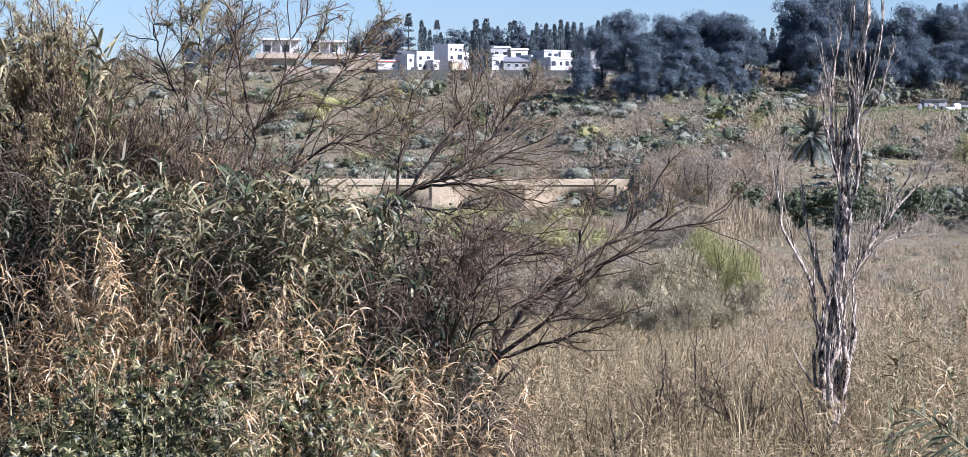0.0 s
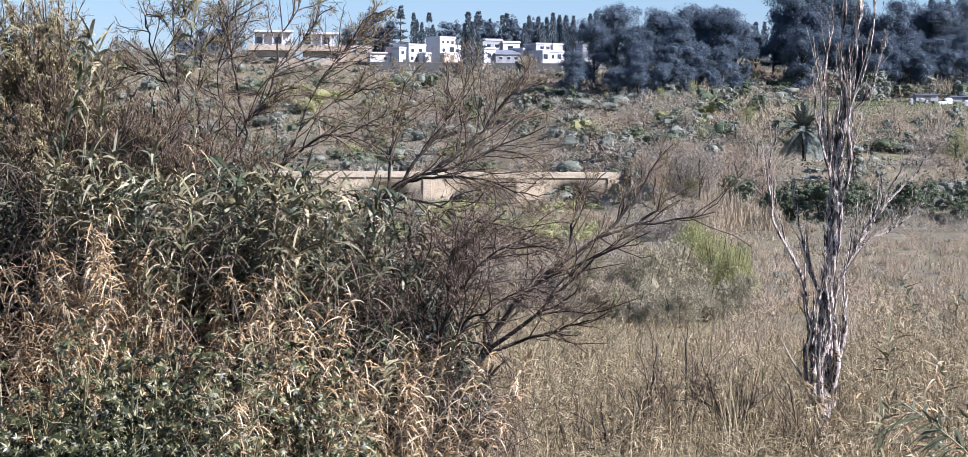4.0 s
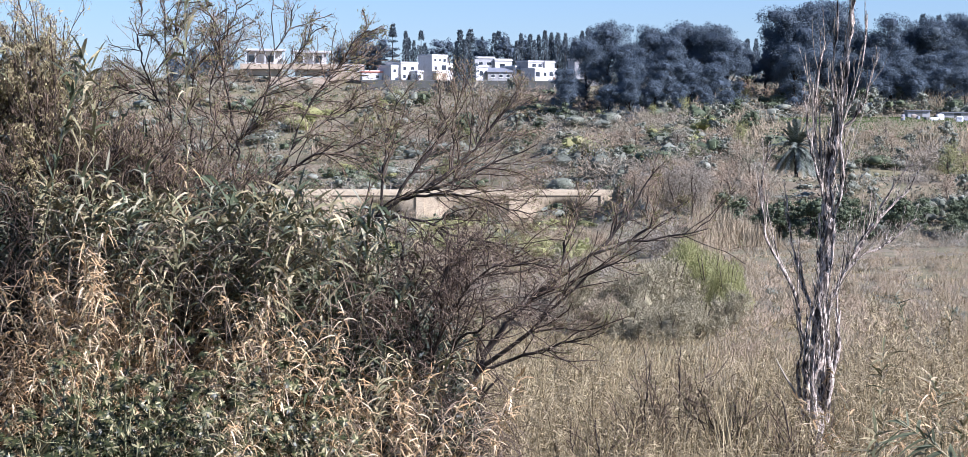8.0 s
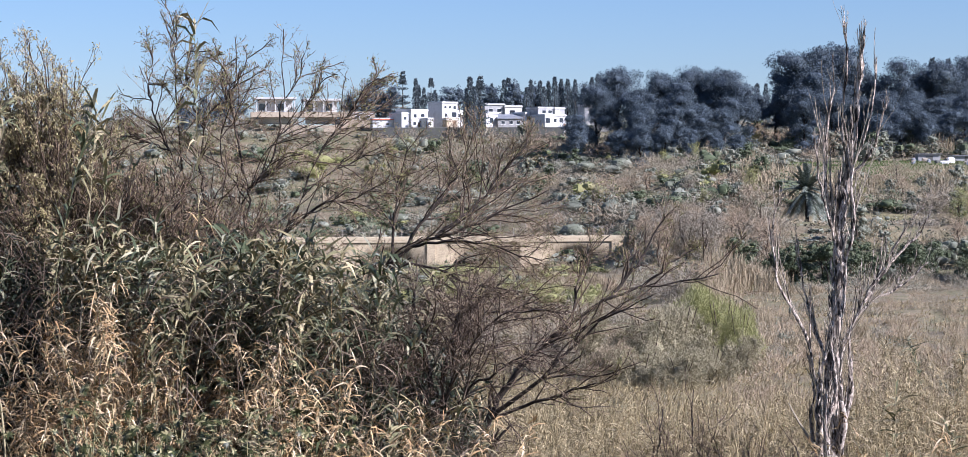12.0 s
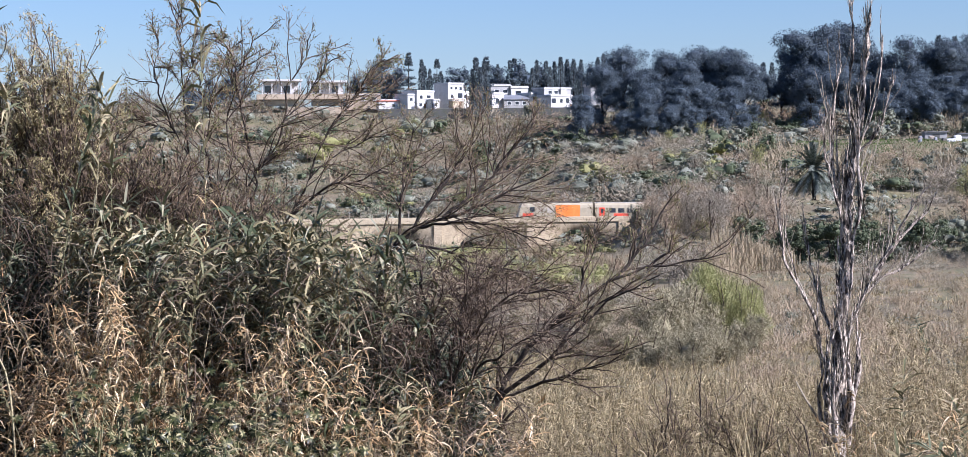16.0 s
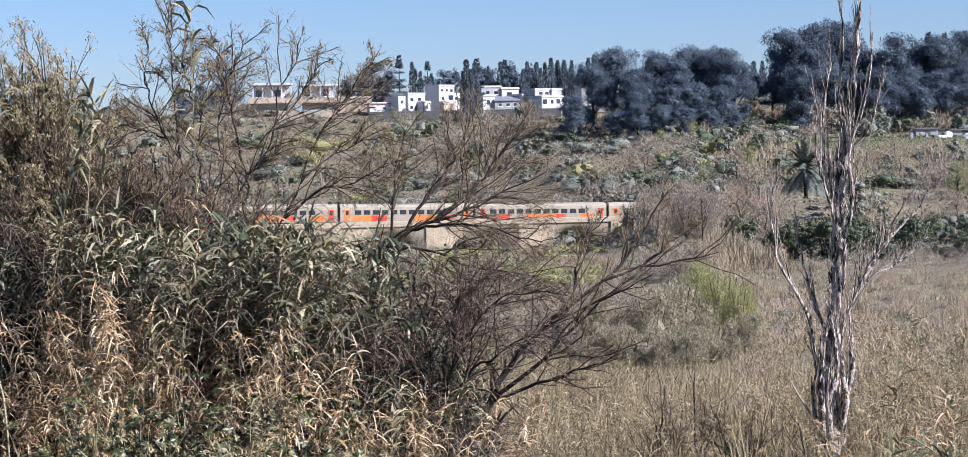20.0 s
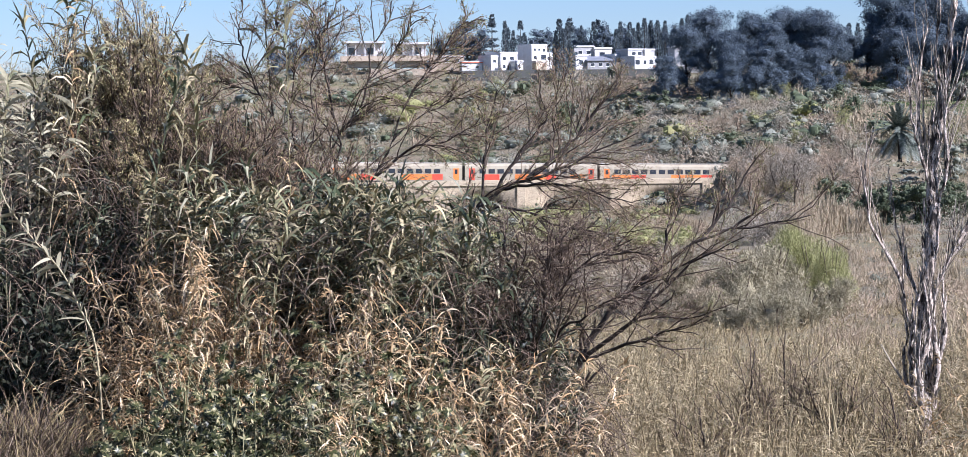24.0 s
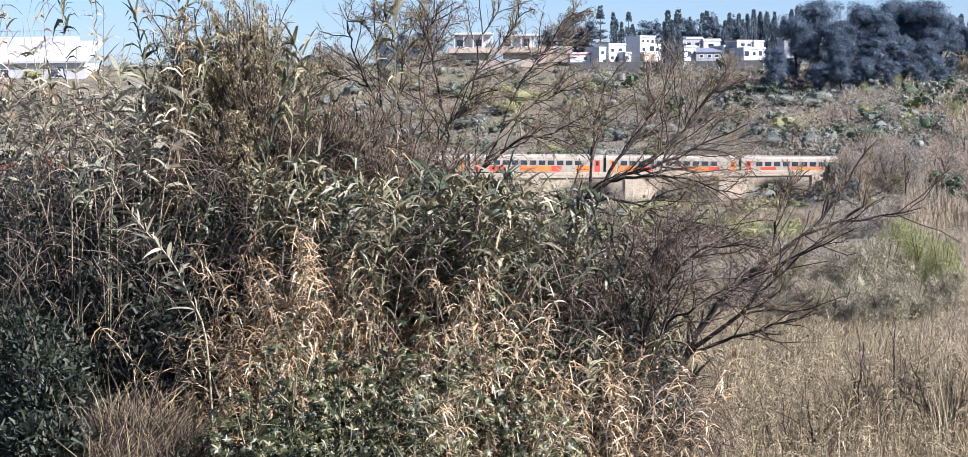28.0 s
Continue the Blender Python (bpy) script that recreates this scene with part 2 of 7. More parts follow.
def ribbons(base, way, length, width, droop, segs=3, side=None, shape=None, rng=None):
    """Leaf blades: each a strip from base along way that droops towards its tip."""
    base, way = np.asarray(base, float), unit(way)
    n = len(base)
    length, width, droop = (np.broadcast_to(np.asarray(q, float), (n,)) for q in (length, width, droop))
    if side is None:
        side = np.cross(way, rng.normal(size=(n, 3)))
    side = unit(side)
    s = np.linspace(0, 1, segs + 1)
    prof = shape if shape is not None else np.clip(np.sin(np.pi * (0.12 + 0.86 * s)), 0.06, 1)
    pts = base[:, None] + way[:, None] * (length[:, None] * s)[..., None]
    pts[..., 2] -= droop[:, None] * length[:, None] * s ** 2
    off = side[:, None] * (0.5 * width[:, None] * prof)[..., None]
    v = np.stack([pts - off, pts + off], axis=2).reshape(-1, 3)
    k = np.arange(segs)
    q = np.stack([2 * k, 2 * k + 1, 2 * k + 3, 2 * k + 2], axis=1)
    f = (q[None] + (np.arange(n) * 2 * (segs + 1))[:, None, None]).reshape(-1, 4)
    return v, f


def tubes(lines, sides=4):
    """Tapered tubes round polylines [(points, radii), ...]."""
    vs, fs, at = [], [], 0
    groups = {}
    for pts, rad in lines:
        groups.setdefault(len(pts), []).append((pts, rad))
    ang = np.arange(sides) * 2 * np.pi / sides
    for n, items in groups.items():
        p = np.array([i[0] for i in items], float)
        r = np.array([i[1] for i in items], float)
        tan = unit(np.gradient(p, axis=1))
        ref = np.where(np.abs(tan[..., 2:3]) < 0.9, np.array([0, 0, 1.0]), np.array([1.0, 0, 0]))
        u = unit(np.cross(tan, ref))
        w = np.cross(tan, u)
        ring = p[:, :, None] + r[:, :, None, None] * (u[:, :, None] * np.cos(ang)[:, None] + w[:, :, None] * np.sin(ang)[:, None])
        vs.append(ring.reshape(-1, 3))
        a = np.arange(sides)
        b = (a + 1) % sides
        cell = np.stack([a, b, b + sides, a + sides], axis=1)
        k = (np.arange(n - 1) * sides)[:, None, None] + cell[None]
        f = (k.reshape(-1, 4)[None] + (at + np.arange(len(items)) * n * sides)[:, None, None]).reshape(-1, 4)
        fs.append(f)
        at += len(items) * n * sides
    return np.concatenate(vs), np.concatenate(fs)


def strips(lines, rng):
    """The finest twigs: flat tapered strips along polylines of one length."""
    p = np.array([q[0] for q in lines], float)
    r = np.array([q[1] for q in lines], float)
    n, k = p.shape[:2]
    side = unit(np.cross(p[:, -1] - p[:, 0], rng.normal(size=(n, 3))))
    off = side[:, None] * r[..., None] * 1.2
    v = np.stack([p - off, p + off], axis=2).reshape(-1, 3)
    i = np.arange(k - 1)
    q = np.stack([2 * i, 2 * i + 1, 2 * i + 3, 2 * i + 2], axis=1)
    return v, (q[None] + (np.arange(n) * 2 * k)[:, None, None]).reshape(-1, 4)


def joined(*pieces):
    at, vs, fs = 0, [], []
    for v, f in pieces:
        vs.append(v)
        fs.append(np.asarray(f) + at)
        at += len(v)
    return np.concatenate(vs), np.concatenate(fs)


def spline(pts, n, rng=None, wobble=0.0):
    """n points along a smooth line through the given ones."""
    p = np.asarray(pts, float)
    p = np.vstack([2 * p[0] - p[1], p, 2 * p[-1] - p[-2]])
    out = []
    m = len(p) - 3
    for u in np.linspace(0, m - 1e-6, n):
        i = int(u)
        t = u - i
        a, b, c, d = p[i:i + 4]
        out.append(0.5 * (2 * b + (c - a) * t + (2 * a - 5 * b + 4 * c - d) * t ** 2 + (3 * b - a - 3 * c + d) * t ** 3))
    out = np.array(out)
    if rng is not None and wobble:
        out[1:-1] += rng.normal(size=(n - 2, 3)) * wobble
    return out


def sprout(rng, lines, kids, reach, angle, lift=0.1, sag=0.0, first=0.25, wander=0.12, n=5, thin=0.55, least=0.003, flat=None):
    """Child branches along parent lines. reach: their length as a share of the parent's; lift and sag bend them up and down."""
    made = []
    for pts, rad in lines:
        seg = np.linalg.norm(np.diff(pts, axis=0), axis=1)
        total = seg.sum()
        cum = np.concatenate([[0], np.cumsum(seg)]) / max(total, 1e-6)
        count = kids if isinstance(kids, int) else int(rng.integers(kids[0], kids[1] + 1))
        for s in np.sort(rng.uniform(first, 0.98, count)):
            k = min(int(np.searchsorted(cum, s)) - 1, len(pts) - 2)
            k = max(k, 0)
            f = (s - cum[k]) / max(cum[k + 1] - cum[k], 1e-6)
            p = pts[k] * (1 - f) + pts[k + 1] * f
            r = rad[k] * (1 - f) + rad[k + 1] * f
            d = unit(pts[k + 1] - pts[k])
            side = unit(np.cross(d, rng.normal(size=3)))
            if flat is not None:
                side = unit(side * np.array(flat))
            a = radians(angle) * rng.uniform(0.6, 1.35)
            way = d * math.cos(a) + side * math.sin(a)
            way[2] += lift
            length = total * reach * rng.uniform(0.55, 1.25) * (1.15 - 0.7 * s)
            step = length / (n - 1)
            line = [p]
            for _ in range(n - 1):
                way = unit(way + rng.normal(size=3) * wander + np.array([0, 0, lift * 0.4 - sag]))
                line.append(line[-1] + way * step)
            r0 = max(r * thin, least)
            made.append((np.array(line), np.linspace(r0, max(r0 * 0.35, least * 0.7), n)))
    return made


def slab(bm, x0, y0, z0, x1, y1, z1, bevel=0.0):
    """A box from corner to corner, with worn edges where bevel is given, added to bm."""
    r = bmesh.ops.create_cube(bm, size=1.0, matrix=Matrix.Translation(((x0 + x1) / 2, (y0 + y1) / 2, (z0 + z1) / 2)) @ Matrix.Diagonal((x1 - x0, y1 - y0, z1 - z0, 1)))
    if bevel:
        edges = {e for v in r["verts"] for e in v.link_edges}
        bmesh.ops.bevel(bm, geom=list(edges), offset=bevel, segments=1, affect="EDGES")


def data_of(name, bm, mat):
    me = bpy.data.meshes.new(name)
    bm.to_mesh(me)
    bm.free()
    me.materials.append(mat)
    return me


def slabs(name, mat, *boxes, bevel=0.0):
    bm = bmesh.new()
    for b in boxes:
        slab(bm, *b, bevel=bevel)
    return data_of(name, bm, mat)


# ---- the ground ----
def smooth(a, b, v):
    t = np.clip((v - a) / (b - a), 0, 1)
    return t * t * (3 - 2 * t)


NEAR_Y = [-60, -10, 0, 6, 15, 25, 32, 45, 60, 100, 150, 200, 300, 345]
NEAR_Z = [19.5, 18.6, 18.4, 17.4, 15.4, 13.6, 12.9, 12.0, 11.4, 9.0, 7.2, 5.6, 4.4, 4.2]
LEFT_Y, LEFT_Z = [345, 430, 470, 520, 560, 600, 640, 700, 900, 1400, 6000], [4.2, 3.6, 9.0, 17.0, 26.0, 34.8, 37.0, 38.0, 36.0, 20.0, 0.0]
RIGHT_Y, RIGHT_Z = [345, 370, 385, 405, 440, 480, 520, 600, 640, 700, 900, 1400, 6000], [4.2, 10.0, 12.6, 13.0, 16.5, 23.5, 26.5, 33.0, 36.0, 38.0, 36.0, 20.0, 0.0]


def ground_z(x, y):
    """The height of the ground."""
    x, y = np.asarray(x, float), np.asarray(y, float)
    near = np.interp(y, NEAR_Y, NEAR_Z)
    left, right = np.interp(y, LEFT_Y, LEFT_Z), np.interp(y, RIGHT_Y, RIGHT_Z)
    wide = 45 * smooth(408, 455, y)      # the two slopes run into each other more gently higher up
    w = smooth(0, 1, (x - 13 + wide) / (17 + 1.5 * wide))
    z = np.where(y < 345, near, left * (1 - w) + right * w)
    z = z + 1.3 * smooth(-1.0, -7.0, x) * smooth(60, 38, y) * smooth(12, 26, y)
    z = z + 1.3 * np.exp(-((x + 8.1) ** 2 * 0.6 + (y - 30.2) ** 2 * 0.9) / 1.3)
    roll = 0.35 * np.sin(x * 0.21 + 0.7) * np.sin(y * 0.17) + 0.8 * np.sin(x * 0.043 + 2) * np.sin(y * 0.037 + 1)
    z = z + roll * smooth(40, 140, y) * (1 - smooth(585, 600, y) * smooth(700, 640, y))
    # the line runs on a bank on one side of the viaduct and in a cutting on the other
    c, s = math.cos(radians(8)), math.sin(radians(8))
    along, across = (x - 4.1) * c + (y - 393) * s, np.abs(-(x - 4.1) * s + (y - 393) * c - 2.6)
    z = np.where(along > 16, np.minimum(z, 8.98 + np.maximum(0, across - 4) * 2.6), z)
    return np.where(along < -62, np.maximum(z, 8.98 - np.maximum(0, across - 5) * 0.6), z)


def build_ground():
    xs = np.unique(np.concatenate([np.linspace(-40, 40, 65), np.linspace(-220, 220, 111), np.linspace(-4000, 4000, 41)]))
    ys = np.unique(np.concatenate([np.linspace(-60, 140, 101), np.linspace(140, 720, 146), np.linspace(376, 420, 45), np.linspace(720, 4500, 25), [-800, -300]]))
    gx, gy = np.meshgrid(xs, ys)
    gz = ground_z(gx, gy)
    v = np.stack([gx, gy, gz], axis=-1).reshape(-1, 3)
    nx = len(xs)
    j, i = np.meshgrid(np.arange(len(ys) - 1), np.arange(nx - 1), indexing="ij")
    a = (j * nx + i).ravel()
    f = np.stack([a, a + 1, a + 1 + nx, a + nx], axis=1)
    me = mesh_of("ground", v, f, M["earth"])
    me.polygons.foreach_set("use_smooth", np.ones(len(f), dtype=bool))
    tagged(new("ground", me), "dry brown valley ground with patches of winter grass", "ground", kind="structure")


build_ground()


# ---- the railway viaduct ----
TRACK = pose(4.1, 393.0, 0.0, 0, 0, 8.0)      # along the track, from the pilaster between two arches
BAY, ARCH_R, CROWN, PARAPET, DEPTH = 16.8, 5.3, 8.1, 10.42, 5.2
BAYS = range(-4, 3)


def viaduct():
    root = tagged(new("viaduct"), "pale limestone railway viaduct with round arches and a plain parapet", "viaduct", kind="structure")
    root.matrix_world = TRACK
    top = PARAPET - 0.55
    for k in BAYS:
        mid = (k + 0.5) * BAY
        half = BAY / 2
        xs = np.concatenate([[-half, -ARCH_R], -ARCH_R * np.cos(np.linspace(0, np.pi, 25))[1:-1], [ARCH_R, half]])
        low = np.where(np.abs(xs) < ARCH_R, CROWN - ARCH_R + np.sqrt(np.maximum(ARCH_R ** 2 - xs ** 2, 0)), -1.0)
        low[np.isclose(np.abs(xs), ARCH_R)] = CROWN - ARCH_R
        v, f = [], []
        n = len(xs)
        for y in (0.0, DEPTH):
            v += [(mid + x, y, z) for x, z in zip(xs, low)] + [(mid + x, y, top) for x in xs]
        for i in range(n - 1):
            f.append((i, i + 1, n + i + 1, n + i))
            f.append((2 * n + i + 1, 2 * n + i, 3 * n + i, 3 * n + i + 1))
            f.append((i + 1, i, 2 * n + i, 2 * n + i + 1))
        part("arch_bay", mesh_of("arch_bay", v, f, M["stone_wall"]), root)
        for side in (-1, 1):
            x0, x1 = sorted((mid + side * ARCH_R, mid + side * half))
            part("pier", slabs("pier", M["stone_wall"], (x0, 0.002, -1.0, x1, DEPTH - 0.002, CROWN - ARCH_R - 0.01)), root)
        part("pilaster", slabs("pilaster", M["stone_wall"], (mid + half - 0.75, -0.28, -1.0, mid + half + 0.75, 0.1, top - 0.02), bevel=0.03), root)
    x0, x1 = BAYS[0] * BAY, (BAYS[-1] + 1) * BAY
    part("string_course", slabs("string_course", M["stone_cap"], (x0, -0.26, top - 0.42, x1, 0.0, top - 0.02), bevel=0.03), root)
    block = slabs("coping", M["stone_cap"], (0.012, -0.22, top, 1.44, 0.42, PARAPET), bevel=0.03)
    far = slabs("coping_far", M["stone_cap"], (x0, DEPTH - 0.42, top, x1, DEPTH + 0.22, PARAPET), bevel=0.03)
    for i in range(int((x1 - x0) / 1.45)):
        part("coping_stone", block, root).location = (x0 + i * 1.45, 0, 0)
    part("rear_coping", far, root)
    part("deck", slabs("deck", M["ballast"], (x0, 0.42, 8.1, x1, DEPTH - 0.42, 8.58)), root, "grey track ballast")


def railway():
    """Sleepers and rails along the line."""
    root = tagged(new("railway_track"), "single railway track with steel rails on sleepers", "railway track", kind="structure")
    root.matrix_world = TRACK @ GRADE
    for y in (1.88, 3.32):
        part("rail", slabs("rail", M["rail"], (-320, y - 0.035, -0.14, 560, y + 0.035, 0.0)), root)
    sleeper = slabs("sleeper", M["ballast"], (-0.12, 1.3, -0.26, 0.12, 3.9, -0.13))
    for i in range(150):
        part("sleeper", sleeper, root).location = (-60 + i * 0.75, 0, 0)


# ---- the train ----
def car_body(name, length, mat, z0, z1, half=1.42, nose=0.0):
    """A coach shell with rounded shoulders; nose: how far the front end leans back."""
    prof = [(half, z0), (half, z0 + 0.7 * (z1 - z0)), (half - 0.10, z0 + 0.84 * (z1 - z0)), (half - 0.45, z0 + 0.96 * (z1 - z0)), (0, z1)]
    prof = prof + [(-y, z) for y, z in prof[-2::-1]]
    xs = [(0.0, nose), (nose + 0.01, 0.0), (length, 0.0)]
    v = []
    for x, lean in xs:
        for y, z in prof:
            share = max(0.0, (z - z0 - 0.35 * (z1 - z0)) / (z1 - z0))
            v.append((x + lean * share * 1.3, y, z))
    n = len(prof)
    f = [(s * n + i, s * n + (i + 1) % n, (s + 1) * n + (i + 1) % n, (s + 1) * n + i) for s in range(2) for i in range(n)]
    me = bpy.data.meshes.new(name)
    me.from_pydata(v, [], f + [tuple(range(n - 1, -1, -1)), tuple(range(2 * n, 3 * n))])
    me.materials.append(mat)
    return me


def bogie(root, x):
    part("bogie", slabs("bogie", M["train_dark"], (x - 1.5, -1.1, 0.3, x + 1.5, 1.1, 0.8), bevel=0.05), root)
    for dx in (-0.95, 0.95):
        for y in (-0.75, 0.75):
            bm = bmesh.new()
            bmesh.ops.create_cone(bm, cap_ends=True, segments=14, radius1=0.46, radius2=0.46, depth=0.12, matrix=Matrix.Translation((x + dx, y, 0.46)) @ Matrix.Rotation(radians(90), 4, "X"))
            part("wheel", data_of("wheel", bm, M["train_dark"]), root)


def coach(length, style):
    """A passenger coach; x runs back from its front end, z up from the rails."""
    root = thing("passenger_coach", "cream passenger coach with orange and red panels below the windows", "railway coach", group="coaches of the train")
    part("body", car_body("coach_body", length - 0.5, M["train_white"], 0.95, 4.15), root)
    part("roof", slabs("coach_roof", M["train_roof"], (0.4, -0.95, 4.02, length - 0.9, 0.95, 4.17), bevel=0.06), root)
    part("underframe", slabs("coach_frame", M["train_dark"], (0.5, -1.25, 0.62, length - 1.0, 1.25, 0.97)), root)
    part("gangway", slabs("gangway", M["train_dark"], (length - 0.52, -0.75, 1.1, length + 0.02, 0.75, 3.6)), root, "dark rubber gangway between coaches")
    pitch = 1.62
    count = int((length - 5.0) / pitch)
    pane = slabs("coach_window", M["glass"], (0.0, -1.438, 2.28, 1.16, -1.40, 3.08))
    for i in range(count):
        part("window", pane, root).location = (2.6 + i * pitch, 0, 0)
    for x in (0.75, length - 2.1):
        d = part("door", slabs("coach_door", M["train_orange" if style else "train_red"], (x, -1.436, 1.1, x + 1.0, -1.40, 3.2), bevel=0.01), root)
        part("door_window", slabs("door_window", M["glass"], (x + 0.25, -1.448, 2.2, x + 0.75, -1.43, 3.0)), d)
    spans = [(2.2, 5.6, "train_orange"), (5.6, 8.4, "train_red"), (13.0, 18.5, "train_orange"), (18.5, 20.4, "train_red")] if style else \
        [(3.4, 6.2, "train_red"), (9.0, 14.6, "train_orange"), (14.6, 16.4, "train_red"), (19.0, 21.6, "train_orange")]
    for x0, x1, m in spans:
        part("panel", slabs("coach_panel", M[m], (x0, -1.432, 1.12, min(x1, length - 2.4), -1.41, 2.14)), root)
    for x in (3.4, length - 3.9):
        bogie(root, x)
    return root


def locomotive():
    root = thing("locomotive", "cream electric locomotive with a large orange flank panel", "locomotive")
    part("body", car_body("loco_body", 13.8, M["train_white"], 0.95, 4.1, nose=1.2), root)
    part("flank_panel", slabs("loco_panel", M["train_orange"], (6.9, -1.436, 1.5, 11.4, -1.405, 3.62)), root)
    part("lower_panel", slabs("loco_band", M["train_red"], (0.9, -1.434, 1.3, 2.9, -1.405, 2.1)), root)
    part("cab_window", slabs("cab_window", M["glass"], (2.2, -1.440, 2.4, 3.1, -1.40, 3.2)), root)
    part("windscreen", slabs("windscreen", M["glass"], (0.62, -1.0, 2.55, 0.72, 1.0, 3.25)), root)
    for x in (4.0, 5.4):
        part("louvre", slabs("louvre", M["train_roof"], (x, -1.438, 2.2, x + 1.1, -1.405, 3.1)), root)
    part("underframe", slabs("loco_frame", M["train_dark"], (0.6, -1.3, 0.55, 13.4, 1.3, 0.97)), root)
    part("roof_gear", slabs("roof_gear", M["train_dark"], (5.0, -0.6, 4.0, 11.5, 0.6, 4.3), bevel=0.05), root)
    for x in (3.2, 10.6):
        bogie(root, x)
    return root


COACH, SPEED, FRONT_AT = 24.4, 16.8, (15.4, 5.9)
GRADE = Matrix.Translation((0, 0, 8.98)) @ Matrix.Rotation(math.atan(0.016), 4, "Y")      # the line climbs gently to the left
TRAIN = []


def build_train():
    TRAIN.append((locomotive(), 0.0))
    kinds = [coach(COACH, 0), coach(COACH, 1)]
    for i in range(10):
        car = kinds[i] if i < 2 else copy_thing(kinds[i % 2], Matrix())
        TRAIN.append((car, 14.2 + i * COACH))


def motions():
    """The train runs from the right to the left over the viaduct."""
    times = [0.0, 0.1] + [float(t) for t in range(1, 28)] + [27.9, 28.0]
    for car, behind in TRAIN:
        rows = []
        for t in times:
            x = FRONT_AT[1] - SPEED * (t - FRONT_AT[0]) + behind + 2.0 * max(0.0, 17 - t)      # it slows a little onto the arches
            rows.append((t, TRACK @ GRADE @ Matrix.Translation((x, DEPTH / 2, 0.0))))
        walk(car, rows)


# ---- houses on the ridge ----
def window_part(root, x, y, z, w, h, mat="frame_white"):
    win = part("window", slabs("window_frame", M[mat], (x - w / 2 - 0.08, y - 0.06, z - 0.08, x + w / 2 + 0.08, y + 0.02, z), (x - w / 2 - 0.08, y - 0.06, z + h, x + w / 2 + 0.08, y + 0.02, z + h + 0.08),
                                (x - w / 2 - 0.08, y - 0.06, z, x - w / 2, y + 0.02, z + h), (x + w / 2, y - 0.06, z, x + w / 2 + 0.08, y + 0.02, z + h)), root)
    part("pane", slabs("pane", M["glass"], (x - w / 2, y - 0.03, z, x + w / 2, y + 0.01, z + h)), win)
    part("sill", slabs("sill", M[mat], (x - w / 2 - 0.15, y - 0.16, z - 0.16, x + w / 2 + 0.15, y + 0.01, z - 0.085)), win)


def house(label, at, turn, blocks, windows, doors=(), name="house", roof="render_white", size=1.0):
    """A flat-roofed house. blocks: x0, y0, z0, x1, y1, z1, wall material; windows: x, y, z, w, h on walls that face -y."""
    root = thing(name, label, "house", at)
    root.rotation_euler, root.scale = (0, 0, radians(turn)), (size, size, size)
    for x0, y0, z0, x1, y1, z1, m in blocks:
        part("wall", slabs("house_wall", M[m], (x0, y0, z0, x1, y1, z1), bevel=0.04), root)
        part("roof", slabs("house_roof", M[roof], (x0 - 0.25, y0 - 0.25, z1 + 0.003, x1 + 0.25, y1 + 0.25, z1 + 0.28), bevel=0.04), root)
        part("roof_parapet", slabs("house_parapet", M[m], (x0 - 0.1, y0 - 0.1, z1 + 0.283, x1 + 0.1, y0 + 0.15, z1 + 0.6), (x0 - 0.1, y0 + 0.16, z1 + 0.283, x0 + 0.15, y1, z1 + 0.6), (x1 - 0.15, y0 + 0.16, z1 + 0.283, x1 + 0.1, y1, z1 + 0.6)), root)
    for x, y, z, w, h in windows:
        window_part(root, x, y, z, w, h)
    for x, y, z, w, h in doors:
        part("door", slabs("house_door", M["door_brown"], (x - w / 2, y - 0.05, z, x + w / 2, y + 0.02, z + h)), root)
    return root


